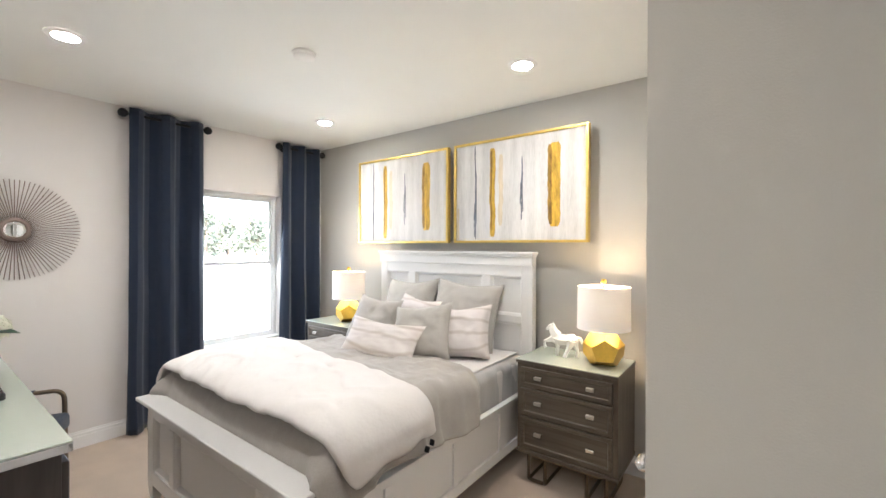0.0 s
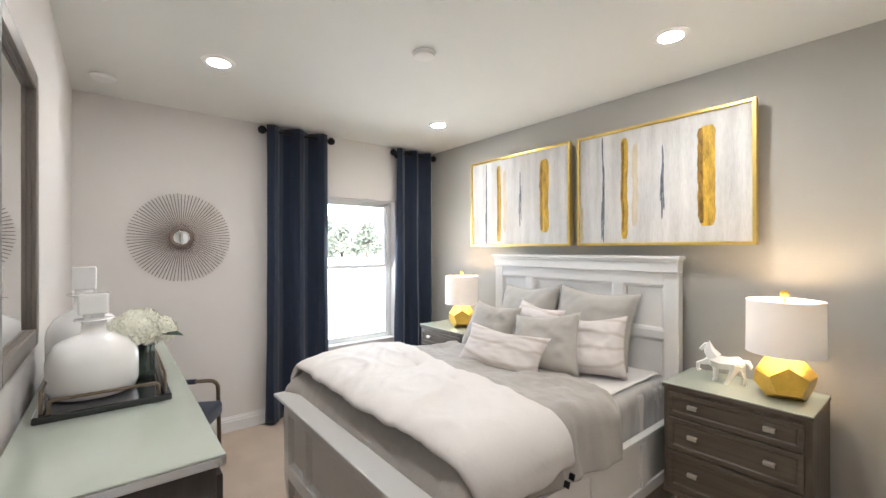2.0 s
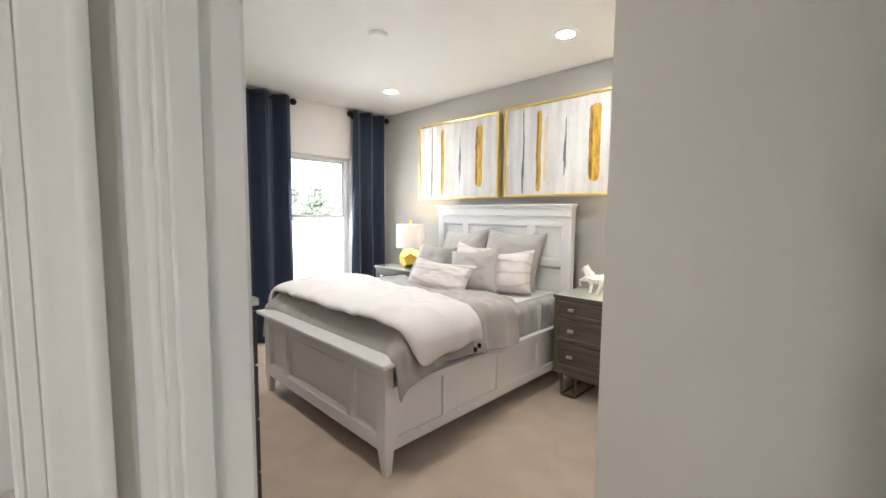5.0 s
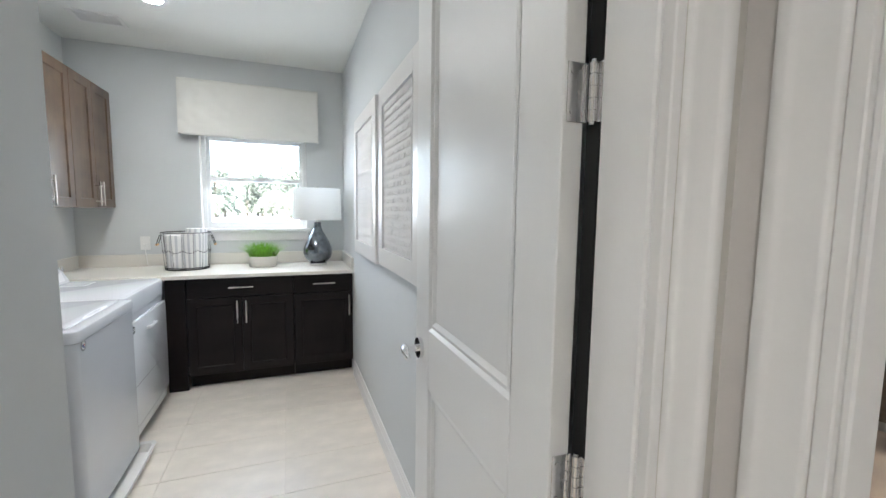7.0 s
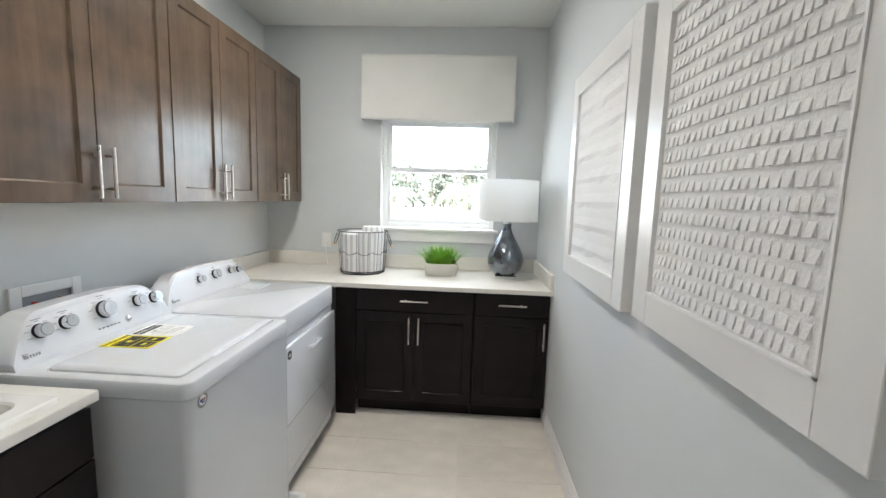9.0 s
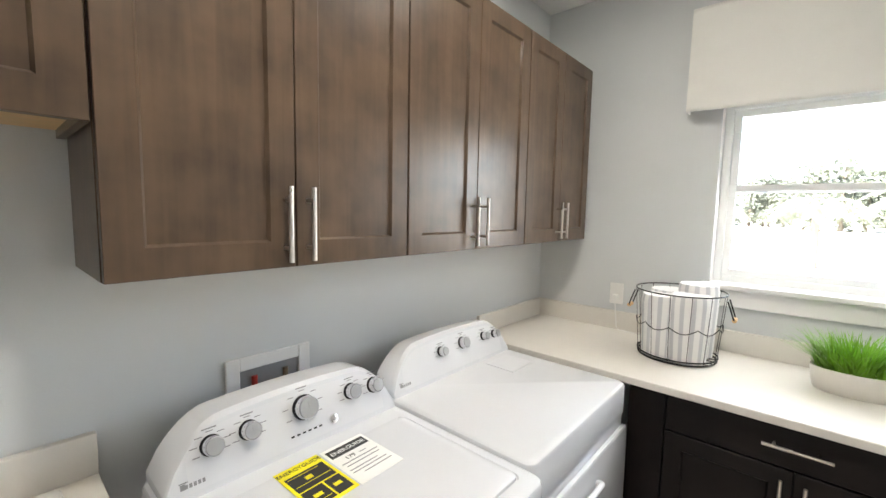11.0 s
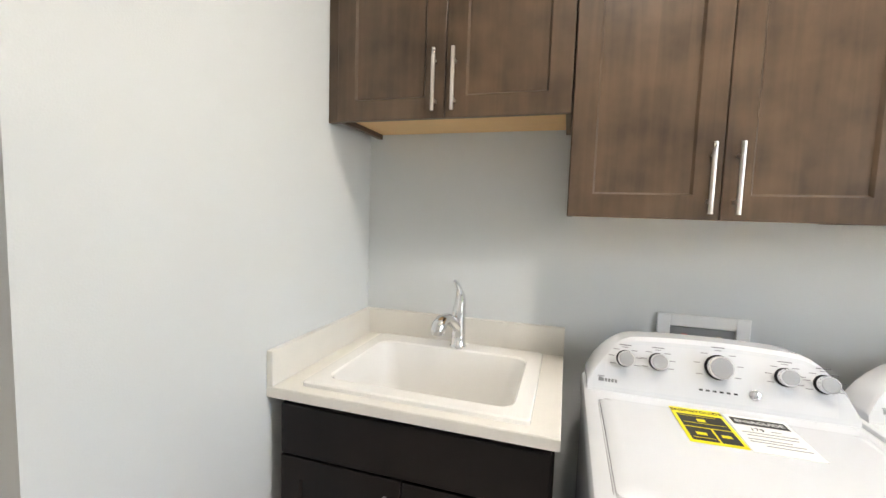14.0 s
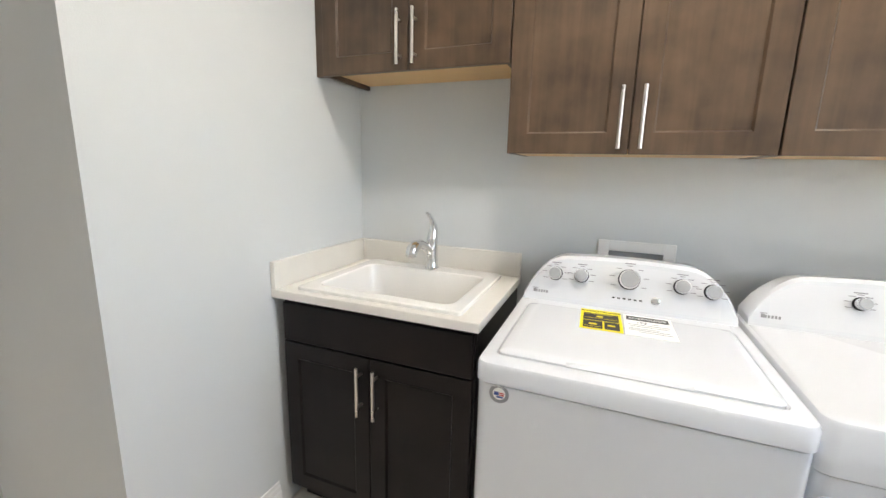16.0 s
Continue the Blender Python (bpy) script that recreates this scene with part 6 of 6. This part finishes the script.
lab2 = part("paper_label", boxed(-0.066, 0.066, -0.088, 0.088, 0.0, 0.0012), PAPER, washer, "white printed paper label", at=pose(0.402, 0.385, 0.9258, 0, 0, 1))
bm = boxed(-0.058, 0.058, 0.040, 0.076, 0.0012, 0.0016)
part("print_block", bm, INK, lab2)
words("ENERGUIDE", 0.0195, PAPER, lab2, pose(0, 0.051, 0.0018))
words("179", 0.020, INK, lab2, pose(-0.018, 0.014, 0.0014))
bm = bmesh.new()
for k, (x0, x1) in enumerate(((0.01, 0.03), (-0.055, 0.055), (-0.05, 0.05), (-0.055, 0.03), (-0.055, 0.05), (-0.03, 0.055))):
    y = (0.018, 0.002, -0.012, -0.030, -0.042, -0.056)[k]
    box(bm, x0, x1, y, y + 0.003, 0.0012, 0.0016)
part("print_line", bm, GREY_INK_AND_SHADE, lab2)
bm = tube(bmesh.new(), [(0, 0.0, 0), (0, -0.0022, 0)], 0.024, 24)
dec = part("round_sticker", bm, GREY_INK_AND_SHADE, washer, "round red, white and blue sticker", at=pose(0.062, 0.0055, 0.838))
part("sticker_disc", tube(bmesh.new(), [(0, -0.0022, 0), (0, -0.0027, 0)], 0.0155, 24), PAPER, dec)
bm = bmesh.new()
box(bm, -0.012, 0.0, -0.0033, -0.0027, -0.004, 0.005), box(bm, -0.006, 0.010, -0.0033, -0.0027, -0.010, -0.006)
part("sticker_mark", bm, mat("sticker_blue", (0.02, 0.06, 0.25), 0.5), dec)
bm = bmesh.new()
box(bm, 0.001, 0.013, -0.0033, -0.0027, 0.001, 0.004), box(bm, 0.001, 0.012, -0.0033, -0.0027, -0.004, -0.001)
part("sticker_mark", bm, mat("sticker_red", (0.45, 0.03, 0.03), 0.5), dec)
words("AMERICA", 0.0075, PAPER, dec, pose(0, -0.0026, 0.0165, 90, 0, 0))

DK = ((0.272, 0.100, 0.017), (0.405, 0.104, 0.022), (0.550, 0.100, 0.016), (0.630, 0.094, 0.016))
dryer, don = machine("dryer", -1.490, 0.755, 0.73, 0.66, "white front-loading tumble dryer with control knobs", "dryer", DK, dryer=True)
bm = bmesh.new()
last = lofted(bm, [rounded(0.010, 0.72, 0.12, 0.755, 0.02, 0.0), rounded(0.010, 0.72, 0.12, 0.755, 0.02, 0.012), rounded(0.016, 0.714, 0.126, 0.749, 0.02, 0.016)])
bm.faces.new(last)
for v in bm.verts:
    v.co = Vector((v.co.x, 0.002 - v.co.z, v.co.y))
bmesh.ops.recalc_face_normals(bm, faces=bm.faces[:])
ddoor = part("door", bm, ENAMEL, dryer, "white dryer door", smooth=35)
bm = tube(bmesh.new(), arc([(0.30, -0.014, 0.665), (0.30, -0.035, 0.672), (0.42, -0.035, 0.672), (0.42, -0.014, 0.665)], 0.012), 0.011, 10)
part("handle", bm, ENAMEL, ddoor, smooth=True)
part("lower_seam", boxed(0.016, 0.714, -0.0145, -0.0138, 0.372, 0.376), GREY_INK_AND_SHADE, ddoor)
bm = tube(bmesh.new(), [(0, 0.0, 0), (0, -0.0022, 0)], 0.022, 24)
dec = part("round_sticker", bm, INK, dryer, "round dark sticker", at=pose(0.055, -0.0142, 0.715))
bm = bmesh.new()
box(bm, -0.014, 0.012, -0.0032, -0.0024, -0.006, -0.001), box(bm, -0.010, 0.013, -0.0032, -0.0024, 0.006, 0.009)
part("sticker_print", bm, PAPER, dec)

# drain pan under the washer
pan = thing("drain_pan", (-1.145, 0.46, 0), "shallow white plastic drain pan under the washer", "drain pan")
bm = bmesh.new()
last = lofted(bm, [rounded(-0.335, 0.335, -0.40, 0.39, 0.03, 0.0), rounded(-0.345, 0.345, -0.41, 0.40, 0.03, 0.055), rounded(-0.352, 0.352, -0.415, 0.412, 0.03, 0.060), rounded(-0.352, 0.352, -0.415, 0.412, 0.03, 0.056),
                   rounded(-0.338, 0.338, -0.403, 0.393, 0.03, 0.053), rounded(-0.326, 0.326, -0.39, 0.38, 0.03, 0.008)])
bm.faces.new(last)
part("tray", bm, PLASTER, pan, smooth=35)

# ---- wall boxes ----
wb = thing("washer_outlet_box", (-1.185, LS, 1.02), "white recessed plumbing box behind the washer", "outlet box")
bm = bmesh.new()
for b in ((-0.135, -0.095, -0.085, 0.085), (0.095, 0.135, -0.085, 0.085), (-0.095, 0.095, 0.045, 0.085), (-0.095, 0.095, -0.085, -0.045)):
    box(bm, b[0], b[1], 0, 0.010, b[2], b[3], 0.002)
part("frame", bm, PLASTER, wb)
# flat plate; the hollow's shade is put into its grey
part("recess_shade", boxed(-0.095, 0.095, 0.0008, 0.0016, -0.045, 0.045), GREY_INK_AND_SHADE, wb, "flat grey plate with the hollow's shade painted in")
for vx, m in ((-0.05, BRONZE), (0.05, CHROME)):
    part("valve", tube(bmesh.new(), [(vx, 0.004, -0.04), (vx, 0.004, 0.02)], 0.009, 10), mat("red_valve", (0.45, 0.03, 0.02), 0.4) if vx > 0 else m, wb, "small valve", smooth=True)
ol = thing("wall_outlet", (WX + 0.004, 0.461, 1.115), "white wall outlet with a plugged cord", "wall outlet")
part("plate", boxed(0, 0.006, -0.036, 0.036, -0.058, 0.058, bevel=0.002), PLASTER, ol)
part("plug", boxed(0.006, 0.030, -0.014, 0.014, -0.04, -0.005, bevel=0.003), PLASTER, ol)
part("cord", tube(bmesh.new(), arc([(0.028, 0, -0.03), (0.04, 0.01, -0.08), (0.035, 0.02, -0.195), (0.06, 0.30, -0.195)], 0.02), 0.003, 6), PLASTER, ol, smooth=True)

# ---- valance ----
def val_fn(u, v):
    y = 0.755 + 1.142 * u
    z = 2.520 - 0.470 * v - 0.008 * math.sin(u * 3.1) * v
    return Vector((WX + 0.070 + 0.012 * v + 0.006 * wr(u * 5, v * 3, 3) + 0.003 * wr(u * 16, v * 9, 5), y, z))


va = thing("window_valance", (0, 0, 0), "plain white cloth valance over the laundry window", "valance")
bm = bmesh.new()
n_, m_ = 60, 24
g = [[bm.verts.new(val_fn(i / n_, j / m_)) for i in range(n_ + 1)] for j in range(m_ + 1)]
for j in range(m_):
    for i in range(n_):
        bm.faces.new((g[j][i], g[j][i + 1], g[j + 1][i + 1], g[j + 1][i]))
for col in (0, n_):
    wallside = [bm.verts.new((WX + 0.006, g[j][col].co.y, g[j][col].co.z)) for j in range(m_ + 1)]
    for j in range(m_):
        bm.faces.new((g[j][col], g[j + 1][col], wallside[j + 1], wallside[j]))
bmesh.ops.recalc_face_normals(bm, faces=bm.faces[:])
ob = part("cloth", bm, VALANCE, va, smooth=50)
md = ob.modifiers.new("thickness", "SOLIDIFY")
md.thickness = 0.004
part("board", boxed(WX + 0.006, WX + 0.066, 0.760, 1.892, 2.505, 2.518), VALANCE, va)

# ---- basket of towels ----
BKX, BKY = -2.69, 0.822
bk = thing("wire_basket", (BKX, BKY, 0.916), "round black wire basket", "basket")
r0, r1, bh = 0.158, 0.180, 0.305
for z, r in ((0.006, r0), (bh, r1), (0.02, r0 * 1.02)):
    part("hoop", tube(bmesh.new(), [(r * math.cos(k * 0.1745), r * math.sin(k * 0.1745), z) for k in range(37)], 0.0032, 6), BLACK, bk, smooth=True)
for k in range(14):
    a = k * 2 * math.pi / 14
    bm = tube(bmesh.new(), [(r0 * math.cos(a), r0 * math.sin(a), 0.006), (r1 * math.cos(a), r1 * math.sin(a), bh)], 0.0012, 5)
    part("wire", bm, BLACK, bk)
bm = bmesh.new()
pts = []
for k in range(101):
    a = k * 2 * math.pi / 100
    z = 0.165 - 0.022 * abs(math.sin(a * 5)) 
    rr = r0 + (r1 - r0) * z / bh + 0.003
    pts.append((rr * math.cos(a), rr * math.sin(a), z))
part("scallop_wire", tube(bm, pts, 0.002, 5), BLACK, bk)
for k in range(9):
    a = -0.14 + 0.035 * k
    l = math.sqrt(max(0, r0 * r0 - a * a))
    part("base_wire", tube(bmesh.new(), [(a, -l, 0.006), (a, l, 0.006)], 0.0018, 5), BLACK, bk)
for s in (-1, 1):
    bm = tube(bmesh.new(), arc([(0.03, s * (r1 + 0.004), bh - 0.02), (0.03, s * (r1 + 0.03), bh - 0.10), (-0.03, s * (r1 + 0.03), bh - 0.10), (-0.03, s * (r1 + 0.004), bh - 0.02)], 0.02), 0.003, 6)
    hd = part("handle", bm, BLACK, bk, smooth=True)
    part("grip", tube(bmesh.new(), [(-0.022, s * (r1 + 0.03), bh - 0.10), (0.022, s * (r1 + 0.03), bh - 0.10)], 0.009, 10), MAPLE, hd, "wooden grip", smooth=True)


def towel(cx, cy, r, h, seed, sy=1.0, tilt=0):
    """A folded and rolled towel standing in the basket."""
    bm = bmesh.new()
    uv = bm.loops.layers.uv.new("UVMap")
    n, m = 44, 14
    g = []
    for j in range(m + 1):
        v = j / m
        e = 1 + 0.16 * v - 0.10 * (max(0, v - 0.85) / 0.15) ** 2
        g.append([bm.verts.new((r * e * (1 + 0.05 * wr(math.cos(6.283 * i / n) * 2, math.sin(6.283 * i / n) * 2, seed + v)) * math.cos(2 * math.pi * i / n),
                                r * sy * e * (1 + 0.06 * wr(math.cos(6.283 * i / n) * 2, math.sin(6.283 * i / n) * 2, seed + 3)) * math.sin(2 * math.pi * i / n), h * v)) for i in range(n)])
    for j in range(m):
        for i in range(n):
            f = bm.faces.new((g[j][i], g[j][(i + 1) % n], g[j + 1][(i + 1) % n], g[j + 1][i]))
            for lp, (a, b) in zip(f.loops, ((i, j), (i + 1, j), (i + 1, j + 1), (i, j + 1))):
                lp[uv].uv = (a / n, b / m)
    f = bm.faces.new(g[m])
    return whole("towel", bm, TOWEL, "rolled white towel with grey stripes, standing in a wire basket", "towel", "towels in the basket", smooth=50, at=pose(cx, cy, 0.925, tilt, 0, seed * 40))


for k, (dx, dy, r, h) in enumerate(((0.057, -0.061, 0.071, 0.275), (0.064, 0.056, 0.070, 0.290), (-0.059, -0.056, 0.071, 0.285), (-0.054, 0.063, 0.071, 0.325))):
    towel(BKX + dx, BKY + dy, r, h, k + 1)

# ---- potted grass ----
pp = thing("potted_plant", (-2.69, 1.400, 0.916), "bright green grass plant in an oval white pot", "potted plant")
bm = lathe(bmesh.new(), [(0.105, 0.0), (0.112, 0.006), (0.120, 0.05), (0.124, 0.088), (0.120, 0.090), (0.112, 0.080), (0.05, 0.078)], 40, sx=0.62)
part("pot", bm, QUARTZ, pp, "cream stoneware pot", smooth=45)
bm = bmesh.new()
rnd = random.Random(9)
for k in range(520):
    a, q = rnd.uniform(0, 6.283), math.sqrt(rnd.random())
    bx, by = 0.060 * q * math.cos(a), 0.105 * q * math.sin(a)
    ln, lean_ = rnd.uniform(0.09, 0.165), rnd.uniform(0.15, 0.75) * (0.4 + q)
    d = Vector((math.cos(a + rnd.uniform(-0.7, 0.7)) * 0.75, math.sin(a + rnd.uniform(-0.7, 0.7)) * 1.15, 0))
    s_ = Vector((-d.y, d.x, 0)).normalized()
    wd = rnd.uniform(0.0035, 0.006)
    prev = None
    for i in range(4):
        u = i / 3
        c = Vector((bx, by, 0.078)) + d * (lean_ * ln * u ** 1.4) + Vector((0, 0, ln * (u - 0.30 * lean_ * u * u)))
        cur = [bm.verts.new(c - s_ * wd * (1 - u * 0.9)), bm.verts.new(c + s_ * wd * (1 - u * 0.9))]
        if prev:
            bm.faces.new((prev[0], prev[1], cur[1], cur[0]))
        prev = cur
part("grass", bm, GRASS, pp, "dense arching green blades")

# ---- counter lamp ----
cl = thing("counter_lamp", (-2.69, 1.868, 0.916), "smoky mercury-glass gourd lamp with a white drum shade", "table lamp", rz=0)
part("foot", boxed(-0.075, 0.075, -0.075, 0.075, 0.0, 0.022, bevel=0.003), CHROME, cl, "chrome square foot")
prof = [(0.055, 0.022), (0.085, 0.032), (0.115, 0.065), (0.130, 0.110), (0.128, 0.150), (0.108, 0.205), (0.078, 0.260), (0.052, 0.305), (0.036, 0.340), (0.030, 0.372), (0.034, 0.385), (0.028, 0.392)]
part("gourd", lathe(bmesh.new(), prof, 48), MERCURY, cl, "smoky mercury-glass body", smooth=50)
part("neck", lathe(bmesh.new(), [(0.030, 0.392), (0.030, 0.405), (0.018, 0.410), (0.018, 0.43), (0.007, 0.435), (0.007, 0.69), (0.012, 0.70), (0.012, 0.712), (0.004, 0.716)], 20), CHROME, cl, "chrome neck and finial", smooth=40)
bm = bmesh.new()
rs = [ring(bm, Vector((0, 0, z)), Vector((1, 0, 0)), Vector((0, 1, 0)), r, 56) for r, z in ((0.213, 0.415), (0.210, 0.55), (0.207, 0.695))]
bridge(bm, rs[0], rs[1]), bridge(bm, rs[1], rs[2])
sh = part("shade", bm, SHADE_OFF, cl, "white drum shade", smooth=True)
for r, z in ((0.213, 0.415), (0.207, 0.695)):
    part("shade_ring", tube(bmesh.new(), [(r * math.cos(k * 0.1122), r * math.sin(k * 0.1122), z) for k in range(57)], 0.002, 5), SHADE_OFF, sh)
for a in (0.3, 2.4, 4.5):
    part("shade_spoke", tube(bmesh.new(), [(0, 0, 0.69), (0.206 * math.cos(a), 0.206 * math.sin(a), 0.69)], 0.002, 5), NICKEL, sh)


# ---- white relief pictures ----
def relief(x0, x1, z0, z1, kind_):
    t = thing("framed_art", ((x0 + x1) / 2, LN, z0), "white framed cast-paper relief of " + ("small raised tabs in rows" if kind_ else "soft folded paper"), "wall art", "paper reliefs on the laundry wall", rz=0)
    w, h = (x1 - x0) / 2, z1 - z0
    D, f = 0.055, 0.088
    for b in ((-w, -w + f, 0, h), (w - f, w, 0, h), (-w + f, w - f, 0, f), (-w + f, w - f, h - f, h)):
        part("frame_bar", boxed(b[0], b[1], -D, -0.004, b[2], b[3], bevel=0.0015), WHITE_FURN, t, "flat white frame")
    pa = part("paper", boxed(-w + f - 0.002, w - f + 0.002, -D + 0.010, -0.006, f - 0.002, h - f + 0.002), PAPER_ART, t, "textured white paper")
    bm = bmesh.new()
    for b in ((-w + f, -w + f + 0.005, f, h - f), (w - f - 0.005, w - f, f, h - f), (-w + f, w - f, f, f + 0.005), (-w + f, w - f, h - f - 0.005, h - f)):
        box(bm, b[0], b[1], -D - 0.003, -D + 0.010, b[2], b[3])
    part("fillet", bm, TRIM, t)
    rnd = random.Random(3)
    if kind_:
        rows = 19
        hh = (h - 2 * f - 0.02) / rows
        bm = bmesh.new()
        for r in range(rows):
            zc = f + 0.012 + r * hh
            x = -w + f + 0.015
            while x < w - f - 0.02:
                tw = rnd.uniform(0.012, 0.019)
                l = hh * rnd.uniform(0.55, 0.8)
                o = rnd.uniform(0.003, 0.008)
                y = -D + 0.0098
                vs = [bm.verts.new(p) for p in ((x, y, zc + l), (x + tw, y, zc + l), (x + tw, y - o, zc), (x, y - o, zc), (x, y, zc), (x + tw, y, zc))]
                bm.faces.new((vs[0], vs[3], vs[2], vs[1])), bm.faces.new((vs[3], vs[4], vs[5], vs[2])), bm.faces.new((vs[0], vs[4], vs[3])), bm.faces.new((vs[1], vs[2], vs[5]))
                x += tw + rnd.uniform(0.006, 0.011)
        tagged(part("paper_relief", bm, PAPER_ART, pa), kind="stuff")
    else:
        for r in range(7):
            bm = bmesh.new()
            z0_, z1_ = f + 0.03 + r * 0.10, f + 0.10 + r * 0.10
            prev = None
            for i in range(9):
                x = -w + f + 0.03 + (2 * w - 2 * f - 0.06) * i / 8
                cur = [bm.verts.new((x, -D + 0.0096, z0_ + 0.02 * rnd.random())), bm.verts.new((x, -D + 0.004 + 0.003 * rnd.random(), (z0_ + z1_) / 2)), bm.verts.new((x, -D + 0.0096, z1_))]
                if prev:
                    for k in range(2):
                        bm.faces.new((prev[k], cur[k], cur[k + 1], prev[k + 1]))
                prev = cur
            part("fold", bm, PAPER_ART, pa)
    return t


relief(-1.85, -1.06, 1.120, 2.060, 0)
relief(-0.972, -0.240, 1.135, 2.050, 1)


# ---- laundry floor tiles ----
def tile_mesh(w, d):
    return mesh_of("tile", boxed(0.0015, w - 0.0015, 0.0015, d - 0.0015, -0.008, 0.0, bevel=0.0012), TILE)


tw, td = 0.305, 0.612
cache = {}
xs = [x for x in [-2.06 + tw * k for k in range(-3, 16)]]
ys = [1.577 + td * k for k in range(-3, 2)]
for x in xs:
    for y in ys:
        x0, x1, y0, y1 = max(x, WX), min(x + tw, 2.6), max(y, LS), min(y + td, 2.24)
        if x1 - x0 < 0.02 or y1 - y0 < 0.02:
            continue
        key = (round(x1 - x0, 3), round(y1 - y0, 3))
        if key not in cache:
            cache[key] = tile_mesh(*key)
        o = new("tile", cache[key])
        o.parent = floor_laundry
        o.matrix_basis = pose(x0, y0, 0)
